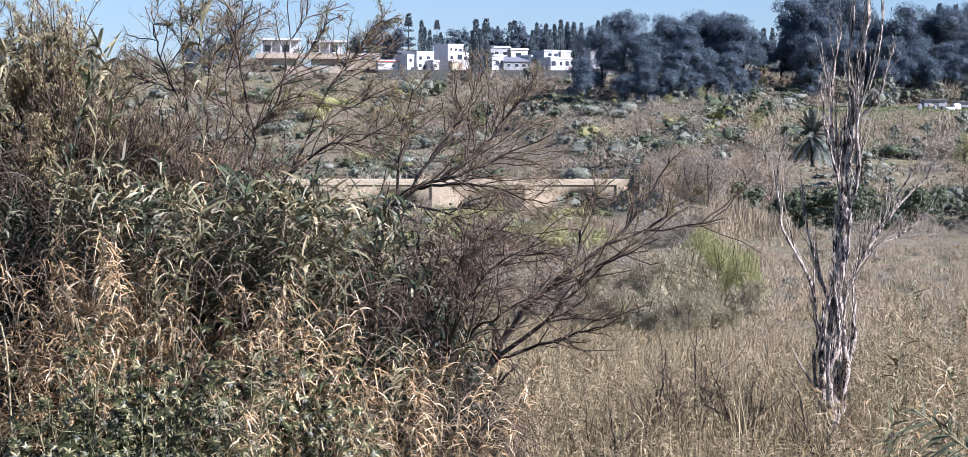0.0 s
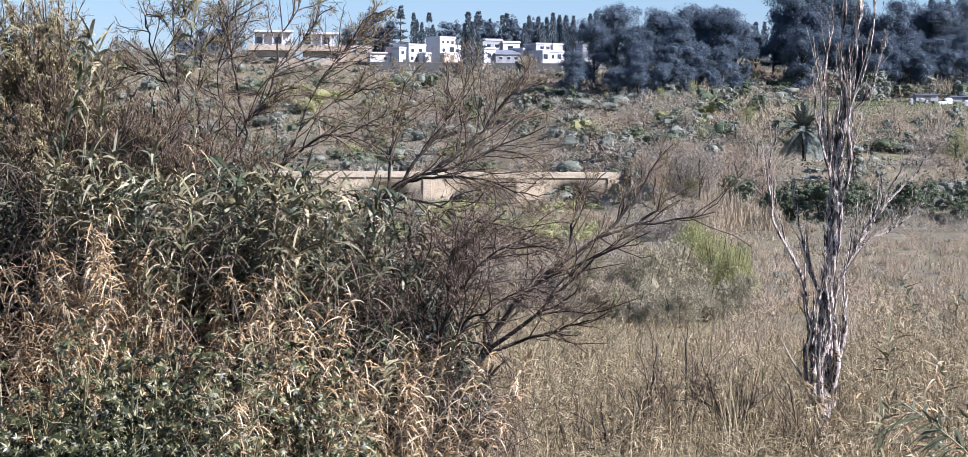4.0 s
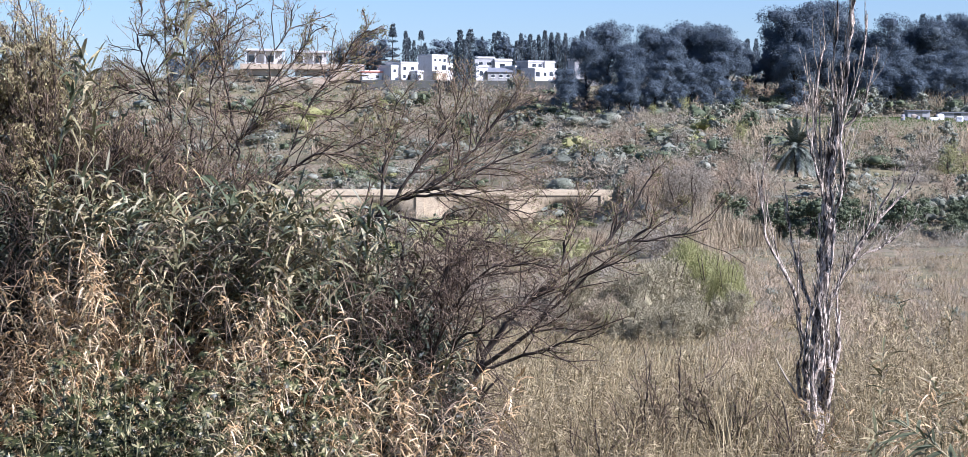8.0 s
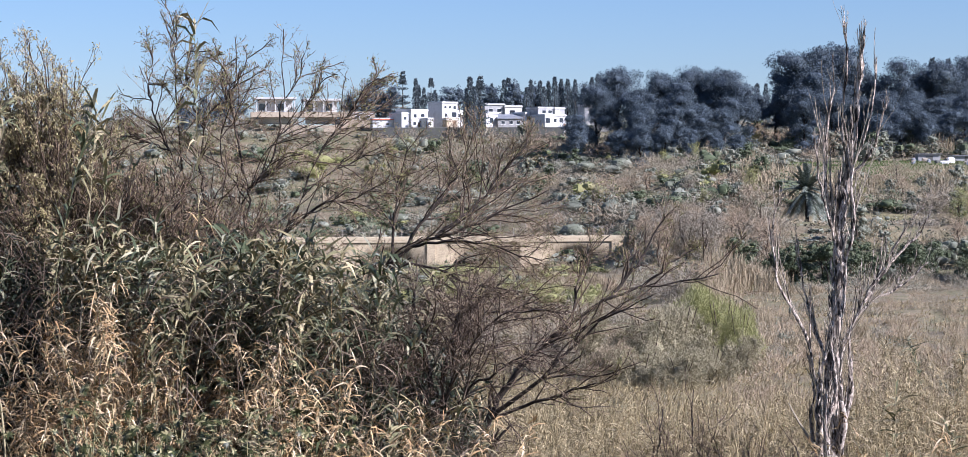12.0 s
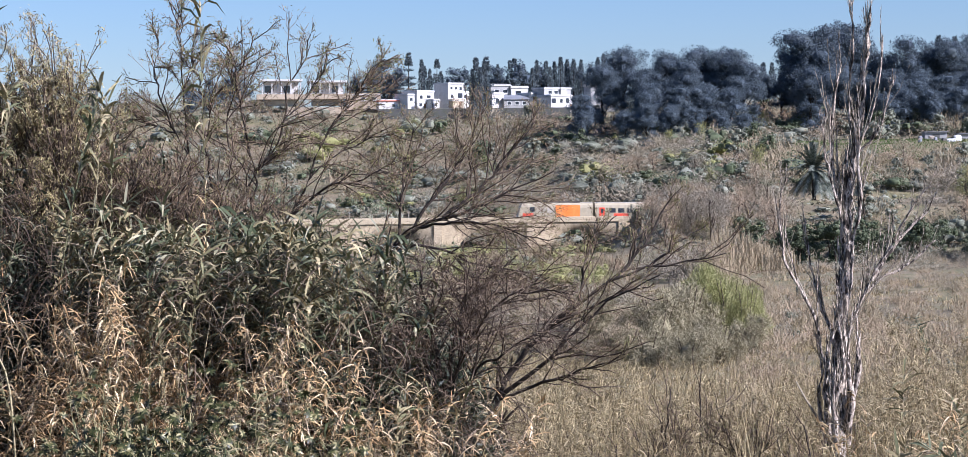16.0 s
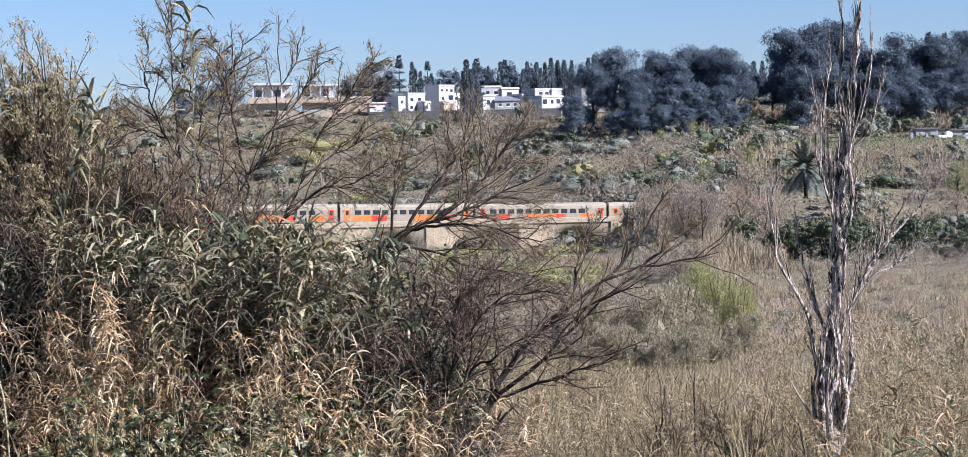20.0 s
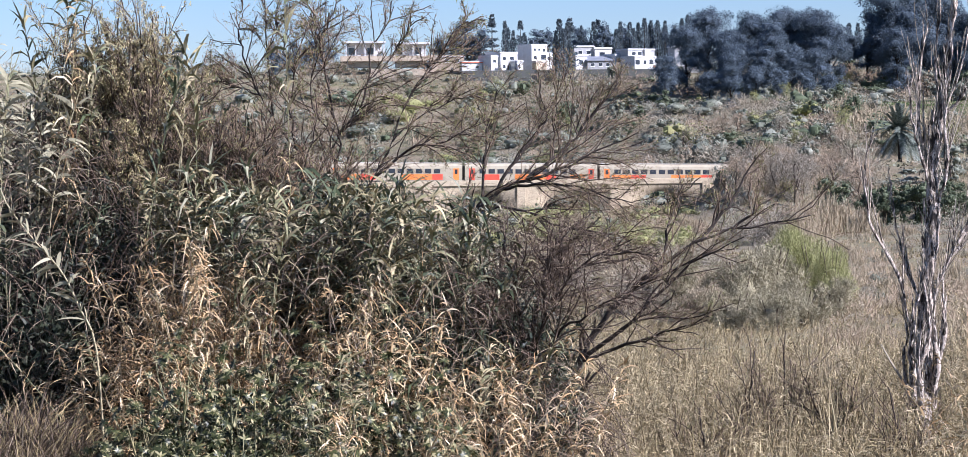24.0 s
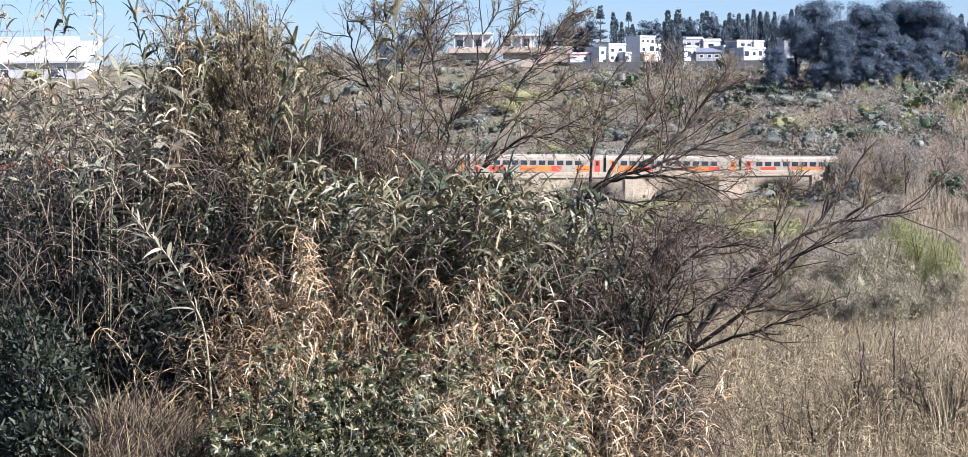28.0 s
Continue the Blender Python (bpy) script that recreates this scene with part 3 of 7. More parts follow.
def houses():
    # at 600 m from the camera the ridge stands at about 35 m
    house("white two-storey cube house with a lower shaded wing", (-22.2, 600, 35.6), 44,
          [(-4, 0, -2, 4, 8, 5.6, "render_white"), (-7.6, 1, -2, -4.01, 8, 4.4, "render_white"), (0.5, -2.6, -2, 4.2, -0.01, 2.6, "render_white")],
          [(-2.2, 0, 3.2, 1.5, 1.2), (1.4, 0, 3.4, 1.8, 1.1), (-2.4, 0, 0.5, 1.4, 1.2), (2.4, -2.6, 0.6, 1.3, 1.1), (-6, 1, 2.4, 1.4, 1.1)], [(-0.4, 0, -0.6, 1.0, 2.1)], size=0.78)
    house("tall three-storey white house with a stepped terrace", (-13.9, 606, 36.3), 40,
          [(-3.6, 0, -2, 3.2, 8, 7.4, "render_white"), (3.21, 0.6, -2, 6.2, 8, 4.6, "render_white"), (-3.4, -2.2, -2, 1.5, -0.01, 1.6, "render_cream")],
          [(-2.2, 0, 5.6, 1.0, 0.9), (-0.2, 0, 5.6, 1.0, 0.9), (1.9, 0, 5.4, 1.2, 1.1), (-2.0, 0, 2.7, 1.2, 1.2), (1.6, 0, 2.6, 2.2, 1.8), (4.6, 0.6, 2.6, 1.4, 1.2)], [(0, -2.2, -0.9, 1.2, 2.1)], size=0.8)
    house("low white house with a grey lean-to roof", (-2.03, 598, 35.90), 38,
          [(-2.4, 0, -2, 1.6, 6, 3.1, "render_white")], [(-0.6, 0, 0.9, 1.3, 1.1)])
    root = thing("shed", "long grey shed with a dull metal roof", "shed", (2.87, 598, 35.73))
    root.rotation_euler = (0, 0, radians(10))
    part("wall", slabs("shed_wall", M["render_grey"], (-3.6, 0, -2, 3.2, 5, 1.9)), root)
    bm = bmesh.new()
    slab(bm, -3.9, -0.4, 1.9, 3.4, 5.3, 2.05)
    for v in bm.verts:
        v.co.z += 0.22 * (v.co.y + 0.4)
    part("roof", data_of("shed_roof", bm, M["roof_grey"]), root)
    for x in (-2.2, 0, 2.0):
        window_part(root, x, 0, 0.5, 1.0, 0.8)
    house("white two-storey villa with large windows", (8.6, 602, 35.4), 40,
          [(-2.8, 0, -2, 2.6, 7, 4.3, "render_white")], [(-1.5, 0, 2.2, 1.4, 1.3), (1.0, 0, 2.2, 1.4, 1.3), (-1.4, 0, -0.5, 1.3, 1.3)], [(1.0, 0, -0.9, 1.2, 2.2)], size=0.85)
    house("white villa with an upper floor set back behind a terrace", (15.2, 598, 35.4), 36,
          [(-4.8, 0, -2, 4.4, 8, 3.7, "render_white"), (-4.5, 4.2, 3.98, 7.0, 11, 6.4, "render_grey"), (2.2, 3.4, 3.98, 4.4, 4.19, 6.2, "render_white")],
          [(-3.6, 0, 1.3, 1.9, 1.7), (-0.4, 0, 1.5, 1.2, 1.3), (2.2, 0, 1.5, 1.6, 1.6), (-2.0, 4.2, 4.7, 1.6, 1.1), (0.6, 4.2, 4.7, 1.6, 1.1)], [(3.7, 0, -0.9, 1.1, 2.1)], size=0.8)
    house("pale grey house half hidden by trees", (27.00, 612, 36.44), 14,
          [(-3.6, 0, -2, 3.6, 7, 5.2, "render_grey")], [(-1.8, 0, 2.8, 1.3, 1.1), (1.4, 0, 2.8, 1.3, 1.1)])
    house("white house with a grey upper wall behind the lower roofs", (0.70, 622, 39.00), 16,
          [(-5.4, 0, -4, 0.4, 7, 3.2, "render_grey"), (0.41, -0.8, -4, 5.4, 6, 2.6, "render_white")], [(-3.6, 0, 1.2, 1.2, 1.0), (-1.2, 0, 1.2, 1.2, 1.0), (2.6, -0.8, 0.8, 1.6, 1.0)])
    house("small white house with a red tiled lean-to", (-32.47, 598, 35.56), 12,
          [(-2.6, 0, -2, 3.0, 5, 1.9, "render_white")], [(1.6, 0, 0.4, 0.9, 0.8)], roof="roof_red")
    house("cream garden house along the slope", (-39.62, 604, 37.76), 6,
          [(-5.0, 0, -3, 4.8, 5, 1.6, "render_cream")], [(-3, 0, 0.2, 1.1, 0.9), (0, 0, 0.2, 1.1, 0.9), (3, 0, 0.2, 1.1, 0.9)])
    # the long villa with an overhanging roof and columns
    at = (-55.65, 600, 39.68)
    root = thing("villa", "long flat-roofed white villa with a columned veranda", "house", at)
    root.rotation_euler = (0, 0, radians(8))
    for x0, x1, h in ((-12.0, -0.4, 3.6), (1.2, 11.8, 3.2)):
        part("wall", slabs("villa_wall", M["render_white"], (x0 + 1.2, 1.8, -3, x1 - 1.0, 8, h)), root)
        part("roof", slabs("villa_roof", M["render_white"], (x0, -0.8, h, x1, 8.6, h + 0.55), bevel=0.04), root, "white overhanging roof slab")
        k = 0
        for x in np.arange(x0 + 0.5, x1 - 0.2, 2.6):
            part("column", slabs("villa_column", M["render_white"], (x, -0.4, -1, x + 0.3, -0.1, h)), root)
            if k % 2 == 0 and x + 2.4 < x1 - 1:
                window_part(root, x + 1.7, 1.8, 0.5, 1.7, 1.9)
            k += 1
    part("terrace", slabs("villa_terrace", M["render_cream"], (-13, -2.4, -1.4, 13, 1.79, 0.0)), root)
    wall = tagged(new("garden_wall", slabs("garden_wall", M["render_cream"], (0, 0, -3.4, 16, 0.5, 0.0), (3, -2.5, -5.5, 15, -2.0, -2.2), bevel=0.05)), "tan retaining wall below the villa", "wall", kind="structure")
    wall.matrix_world = pose(*(-59.76, 592, 35.90), 0, 0, 6)
    hedge_wall = tagged(new("boundary_wall", slabs("boundary_wall", M["dark_wall"], (0, 0, -3.5, 52, 0.4, 0.0), bevel=0.05)), "dark mossy wall along the gardens on the ridge", "wall", kind="structure")
    hedge_wall.matrix_world = pose(*(-34.87, 590, 35.18), 0, 0, 0)
    # the pale building beyond the reeds
    at = (-180.85, 590, 35.68)
    root = thing("farm_building", "white farm building with a sloping pale roof and roof railing", "building", at)
    root.scale = (1.75, 1.75, 1.75)
    part("wall", slabs("farm_wall", M["render_white"], (-9, 0, -4, 7, 9, 0.6)), root)
    bm = bmesh.new()
    slab(bm, -9.6, -0.6, 0.6, 7.6, 9.6, 0.9)
    for v in bm.verts:
        v.co.z += 0.34 * (v.co.y + 0.6)
    part("roof", data_of("farm_roof", bm, M["render_white"]), root, "white sloping roof")
    part("upper_wall", slabs("farm_upper", M["render_white"], (-9, 6.2, 2.4, 3.4, 10, 5.0)), root)
    for x in (-6, -2, 2):
        window_part(root, x, 0, -1.6, 1.3, 1.2)
    for x in np.arange(-9, 3.5, 1.2):
        part("rail_post", slabs("rail_post", M["metal_grey"], (x, 6.25, 5.0, x + 0.05, 6.3, 5.9)), root)
    part("handrail", slabs("handrail", M["metal_grey"], (-9, 6.24, 5.9, 3.45, 6.31, 5.97)), root)
    house("small brown house on the ridge", (-115.91, 610, 39.66), 10, [(-1.6, 0, -6, 1.6, 4, 2.4, "dark_wall")], [(-0.4, 0, 0.6, 1.0, 1.0)], roof="roof_grey")
    house("small pale house among the scrub", (-103.16, 604, 34.69), 15, [(-2.6, 0, -4, 2.6, 5, 0.8, "render_cream")], [(0.6, 0, -0.6, 1.0, 0.9)])


def farm_yard():
    """Wrapped bales, sheds and rubble at the foot of the dark trees."""
    rng = np.random.default_rng(8)
    for i in range(30):
        x = 91 + rng.uniform(0, 30)
        y = 487 + rng.uniform(-4, 4)
        w, d, h = rng.uniform(0.5, 2.2), rng.uniform(0.6, 1.8), rng.uniform(0.4, 1.3)
        z = float(ground_z(x, y))
        bm = bmesh.new()
        slab(bm, -w / 2, -d / 2, -0.3, w / 2, d / 2, h, bevel=0.22)
        for v in bm.verts:
            v.co += Vector(rng.normal(size=3) * 0.06)
        ob = tagged(new(("bale", "farm_bin", "rubble_mound", "crate", "crate")[i % 5], data_of("yard_thing", bm, M[("plastic_white", "metal_grey", "dark_wall", "roof_grey", "wood_post")[i % 5]])), ("farm bale wrapped in pale plastic sheet", "grey metal farm bin", "dark heap of farm rubble", "grey crate in the farm yard", "weathered wooden farm crate")[i % 5], ("bale", "bin", "heap", "crate", "crate")[i % 5], "things in the farm yard")
        ob.matrix_world = pose(x, y, z, 0, 0, rng.uniform(-30, 30))
    for x, y, w, d, h in ((97, 495, 5, 4, 1.5), (106, 496, 7, 4, 1.2), (114.5, 495, 4, 4, 1.7)):
        root = thing("farm_shed", "low grey farm shed with a sheet roof", "shed", (x, y, float(ground_z(x, y))))
        part("wall", slabs("farm_shed_wall", M["render_grey"], (-w / 2, 0, -1, w / 2, d, h)), root)
        part("roof", slabs("farm_shed_roof", M["roof_grey"], (-w / 2 - 0.3, -0.4, h + 0.01, w / 2 + 0.3, d + 0.3, h + 0.18)), root)
        part("door", slabs("farm_shed_door", M["dark_wall"], (-0.8, -0.05, 0, 0.8, 0.02, 1.1)), root)
    # a ruined hut on the hillside
    x, y, z = (20.29, 520, 22.65)
    root = thing("ruined_hut", "ruined pale stone hut with broken roof slabs", "hut", (x, y, z))
    part("wall", slabs("hut_wall", M["stone_wall"], (-3.2, 0, -2.5, -0.4, 0.5, 1.2), (0.8, 0, -2.5, 3.2, 0.5, 0.4), (-3.2, 0.51, -2.5, -2.7, 4, 1.6), bevel=0.08), root)
    bm = bmesh.new()
    slab(bm, -3.6, -0.4, 1.3, 2.6, 3.6, 1.55)
    for v in bm.verts:
        v.co.z -= 0.16 * v.co.x
    part("roof_slab", data_of("hut_roof", bm, M["render_grey"]), root)
    part("fallen_slab", slabs("fallen_slab", M["render_white"], (-2.6, -2.2, -1.0, 1.4, -1.2, -0.8)), root)
    # vineyard posts behind the viaduct
    post = slabs("vine_post", M["wood_post"], (-0.07, -0.07, -0.3, 0.07, 0.07, 1.7))
    for r in range(4):
        for i in range(22):
            x, y = -34 + i * 2.6 + rng.uniform(-0.2, 0.2), 446 + r * 7
            ob = tagged(new("vineyard_post", post), "weathered wooden vineyard post", "post", "vineyard posts")
            ob.matrix_world = pose(x, y, float(ground_z(x, y)), rng.uniform(-4, 4), rng.uniform(-4, 4), 0)


# ---- leafy trees ----
def clump_points(rng, lobes, n, inner=0.25):
    """Points near the surface of several lobes (centre, radii), with their outward ways."""
    size = np.array([q[1][0] for q in lobes]) ** 2
    k = rng.choice(len(lobes), n, p=size / size.sum())
    d = unit(rng.normal(size=(n, 3)))
    r = rng.uniform(inner, 1.08, n) ** 0.6
    c = np.array([q[0] for q in lobes])[k]
    s = np.array([q[1] for q in lobes])[k]
    return c + d * s * r[:, None], d


def facing(rng, d, rough):
    """Ways and sides for leaves that lie along a crown's surface with the outward ways d, more or less roughly."""
    out = unit(d + rng.normal(size=d.shape) * rough + (0, 0, 0.2))
    way = unit(np.cross(out, rng.normal(size=d.shape)))
    return way, np.cross(out, way)


def cores(rng, lobes, share, cuts=2):
    """The close-grown inside of a crown: a lumpy ball of few faces in each lobe."""
    g = np.linspace(-1, 1, cuts + 1)
    a, b = np.meshgrid(g, g, indexing="ij")
    one = np.ones_like(a)
    vs, fs, at = [], [], 0
    i, j = np.meshgrid(np.arange(cuts), np.arange(cuts), indexing="ij")
    q = (i * (cuts + 1) + j).ravel()
    quad = np.stack([q, q + cuts + 1, q + cuts + 2, q + 1], axis=1)
    for c, r in lobes:
        seed = rng.uniform(0, 6, 3)
        for face in ((a, b, one), (b, a, -one), (one, a, b), (-one, b, a), (b, one, a), (a, -one, b)):
            d = unit(np.stack(face, axis=-1).reshape(-1, 3))
            bump = 1 + 0.16 * np.sin(d[:, 0] * 4 + seed[0]) * np.sin(d[:, 1] * 5 + seed[1]) + 0.12 * np.sin(d[:, 2] * 6 + seed[2])
            vs.append(np.asarray(c) + d * np.asarray(r) * (share * bump)[:, None])
            fs.append(quad + at)
            at += len(d)
    return np.concatenate(vs), np.concatenate(fs)


def puff(rng, kind, n, cuts=2):
    """A rounded bush about 2 m wide and 1.4 m high: uneven lobes of leaf tufts or twig tips round a small dense heart."""
    lobes = [(np.array([0, 0, 0.4]), (0.62, 0.62, 0.48))]
    for k in range(11):
        t, r, q = k * 0.9 + rng.uniform(-0.4, 0.4), rng.uniform(0.25, 0.85), rng.uniform(0.14, 0.36)
        lobes.append((np.array([r * math.cos(t), r * math.sin(t), rng.uniform(0.1, 1.1) * (1.15 - 0.6 * r)]), (q, q, q * rng.uniform(0.7, 1.2))))
    p, d = clump_points(rng, lobes, n, 0.35)
    p[:, 2] = np.abs(p[:, 2])
    if kind == "bare":
        way, size, wide = d * 0.7 + rng.normal(size=(n, 3)) * 0.45 + (0, 0, 0.6), rng.uniform(0.10, 0.26, n), rng.uniform(0.012, 0.026, n)
    elif kind == "reed":
        way, size, wide = (0, 0, 1) + rng.normal(size=(n, 3)) * 0.25, rng.uniform(0.25, 0.55, n), rng.uniform(0.012, 0.024, n)
    else:
        size, wide = rng.uniform(0.05, 0.11, n), rng.uniform(0.03, 0.055, n)
        way, side = facing(rng, d, 0.8)
        return joined(cores(rng, lobes[:5], 0.62, cuts), ribbons(p, way, size, wide, 0.1, 1, side=side, rng=rng, shape=np.array([1.0, 0.45])))
    return ribbons(p, way, size, wide, 0.1, 1, rng=rng, shape=np.array([1.0, 0.45]))


def broad_tree(rng, height, spread, leaf, n, size=0.5, bare=0.32, broad=0.6, twigs=4):
    """A trunk with limbs and a crown of small leaf clumps in uneven lobes."""
    trunk = [(spline([(0, 0, -1.0), (0.2, 0.1, height * 0.25), (rng.normal() * 0.4, 0, height * 0.55), (rng.normal() * 0.5, 0.1, height * 0.8)], 8, rng, 0.05), np.linspace(height * 0.028, height * 0.008, 8))]
    limbs = sprout(rng, trunk, 9, 0.5, 48, lift=0.25, first=0.3, n=5)
    tw = sprout(rng, limbs, twigs, 0.5, 40, lift=0.1, n=3)
    wood = (tubes(trunk, 6), tubes(limbs + tw, 4))
    lobes = []
    for pts, _ in limbs:
        e = pts[-1]
        q = height * rng.uniform(0.10, 0.17)
        lobes.append((e, (q * 1.25, q * 1.25, q * 0.9)))
    for _ in range(15):
        a, u = rng.uniform(0, 2 * np.pi), rng.uniform(bare, 0.95)
        w = spread * math.sin(math.pi * min(0.97, (u - bare * 0.75) / (1.12 - bare * 0.75))) * rng.uniform(0.3, 0.8)
        q = height * rng.uniform(0.05, 0.15)
        lobes.append((np.array([w * math.cos(a), w * math.sin(a), height * u]), (q * 1.3, q * 1.3, q)))
    heart = cores(rng, lobes, 0.5, 2)
    for c, q in list(lobes):      # small tufts on and between the lobes
        for _ in range(5):
            w = unit(rng.normal(size=3) + (0, 0, 0.3))
            k = rng.uniform(0.22, 0.5)
            lobes.append((np.asarray(c) + w * np.asarray(q) * rng.uniform(0.6, 1.15), tuple(k * e for e in q)))
    p, d = clump_points(rng, lobes, n, 0.2)
    way, side = facing(rng, d, 0.9) if broad > 0.2 else (unit(d * 0.6 + rng.normal(size=(n, 3)) * 0.8), None)
    crown = ribbons(p, way, rng.uniform(0.6, 1.3, n) * size, rng.uniform(0.66, 1.33, n) * size * broad, 0.15, 1, side=side, rng=rng, shape=np.array([1.0, 0.5]))
    return wood, joined(heart, crown) if broad > 0.2 else crown


def cypress(rng, height, wide, n, size=0.42):
    u = rng.uniform(0.03, 1.0, n)
    a = rng.uniform(0, 2 * np.pi, n)
    prof = wide * np.clip(np.minimum(1.0, u * 6) * (1.02 - u) ** 0.62, 0.02, None) * (1 + 0.25 * np.sin(u * 31 + 2 * a))
    r = prof * rng.uniform(0.7, 1.1, n)
    p = np.stack([r * np.cos(a), r * np.sin(a), u * height], axis=1)
    way = np.stack([np.cos(a) * 0.5, np.sin(a) * 0.5, np.ones(n)], axis=1) + rng.normal(size=(n, 3)) * 0.3
    crown = ribbons(p, way, rng.uniform(0.7, 1.5, n) * size, rng.uniform(0.3, 0.55, n) * size, 0.0, 2, rng=rng)
    wood = tubes([(spline([(0, 0, -2), (0, 0, height * 0.5), (0, 0, height * 0.95)], 5), np.linspace(height * 0.02, 0.03, 5))], 5)
    return wood, crown


def pine(rng, height, wide, n, size=0.5):
    """A conifer in tiers with gaps between them."""
    tiers = np.sort(rng.uniform(0.18, 0.98, 15))
    k = rng.integers(0, 15, n)
    u = tiers[k] + rng.normal(size=n) * 0.012
    a = rng.integers(0, 7, n) * (2 * np.pi / 7) + k * 1.3 + rng.normal(size=n) * 0.25
    r = wide * (1.04 - tiers[k]) ** 0.8 * rng.uniform(0.1, 1.05, n)
    p = np.stack([r * np.cos(a), r * np.sin(a), u * height + r * 0.12], axis=1)
    way = np.stack([np.cos(a), np.sin(a), 0.3 * np.ones(n)], axis=1) + rng.normal(size=(n, 3)) * 0.5
    crown = ribbons(p, way, rng.uniform(0.6, 1.3, n) * size, rng.uniform(0.3, 0.6, n) * size, 0.1, 2, rng=rng)
    wood = tubes([(spline([(0, 0, -2), (0, 0, height * 0.5), (0, 0, height * 0.98)], 6), np.linspace(height * 0.018, 0.03, 6))], 5)
    return wood, crown


def plant(kinds, name, label, category, group, spots, leaf, bark="bark_dark"):
    """Sets trees of the given kinds (wood, crown) at spots (x, y, z, scale, turn)."""
    data = [(mesh_of(name + "_trunk", *(w[0] if isinstance(w[0], tuple) else w), M[bark]), mesh_of(name + "_crown", *c, M[leaf]), mesh_of(name + "_limbs", *w[1], M[bark]) if isinstance(w[0], tuple) else None) for w, c in kinds]
    for i, (x, y, z, s, turn) in enumerate(spots):
        root = thing(name, label, category, (x, y, z), group)
        root.scale, root.rotation_euler = (s, s, s), (0, 0, turn)
        part("trunk", data[i % len(data)][0], root)
        part("crown", data[i % len(data)][1], root)
        if data[i % len(data)][2]:
            tagged(part("branchwork", data[i % len(data)][2], root), kind="stuff")


def ridge_trees():
    rng = np.random.default_rng(4)
    kinds = [broad_tree(rng, 20, 6.5, None, 24000, 0.3, 0.02) for _ in range(5)]
    # x, y, foot, top
    spots = []
    for x, y, top in ((18.1, 530, 36.5), (24.0, 545, 44.7), (29.8, 560, 49.1), (33.7, 540, 42.9), (40.0, 552, 47.2), (44.0, 535, 44.5), (49.9, 550, 48.6), (54.9, 545, 47.7), (58.6, 540, 44.1), (34.3, 525, 38.6), (40.7, 522, 37.7), (47.7, 525, 38.6), (53.6, 525, 37.8), (67.6, 575, 42.8), (71.6, 570, 41.8), (74.6, 560, 52.5), (79.4, 555, 53.6), (85.7, 560, 54.5), (91.2, 560, 49.8), (97.6, 565, 45.6), (101.1, 555, 50.4), (107.4, 560, 48.5), (112.4, 555, 50.1), (119.7, 560, 51.4), (126.0, 560, 50.7)) + ((75.0, 540, 42.9), (81.8, 540, 42.1), (88.7, 540, 40.6), (94.7, 535, 41.9), (100.8, 535, 41.2), (106.8, 535, 40.4), (113.6, 535, 41.9), (27.4, 508, 32.1), (32.3, 506, 33.4), (38.2, 508, 32.8), (43.8, 506, 32.4), (49.7, 508, 32.1), (54.9, 510, 31.2), (89.2, 516, 35.8), (94.9, 518, 36.7), (100.1, 516, 36.1), (106.3, 518, 37.0), (111.8, 516, 36.1)):
        foot = float(ground_z(x, y)) - 0.4
        spots.append((x, y, foot, (top - foot) / 20.0, rng.uniform(0, 6.28)))
    plant(kinds, "eucalyptus", "tall dark green eucalyptus on the ridge, tinted blue for haze", "tree", "dark trees on the ridge", spots, "hazy_leaf")
    kinds = [cypress(rng, 12, 1.15, 1300), cypress(rng, 12, 1.5, 1500)]
    spots = []
    for x, y, top in ((-24.8, 640, 50.6), (-24.0, 642, 48.7), (-22.4, 640, 47.9), (-8.2, 590, 48.4), (-6.0, 591, 47.7), (-7.1, 588, 45.8), (-9.2, 591, 45.4), (1.1, 650, 50.5), (9.0, 650, 50.5), (11.9, 655, 50.4), (14.3, 650, 50.1), (16.1, 648, 51.2), (18.1, 652, 50.8), (20.0, 650, 50.7), (22.2, 650, 50.5), (25.0, 650, 49.2), (27.2, 650, 51.2), (29.0, 650, 52.0), (5.2, 652, 49.5), (70.4, 600, 46.8), (72.8, 600, 46.8), (118.4, 600, 53.6), (122.8, 600, 53.3), (-19.6, 655, 47.8), (-2.6, 655, 49.6), (7.7, 645, 48.1), (24.1, 645, 47.4), (12.9, 645, 48.3)):
        foot = float(ground_z(x, y)) - 0.4
        spots.append((x, y, foot, (top - foot) / 12.0, rng.uniform(0, 6.28)))
    plant(kinds, "cypress", "slim dark cypress behind the white houses, paled for haze", "tree", "cypresses on the ridge", spots, "hazy_cypress_leaf")
    kinds = [pine(rng, 14, 2.6, 1500), pine(rng, 14, 2.2, 1400)]
    spots = []
    for x, y, top in ((-28.6, 640, 52.8), (-20.3, 640, 51.1), (-5.4, 592, 49.0), (2.4, 655, 51.9), (-31.6, 650, 47.6)):
        foot = float(ground_z(x, y)) - 0.4
        spots.append((x, y, foot, (top - foot) / 14.0, rng.uniform(0, 6.28)))
    plant(kinds, "pine", "dark conifer with tiered branches on the ridge, paled for haze", "tree", "conifers on the ridge", spots, "hazy_cypress_leaf")
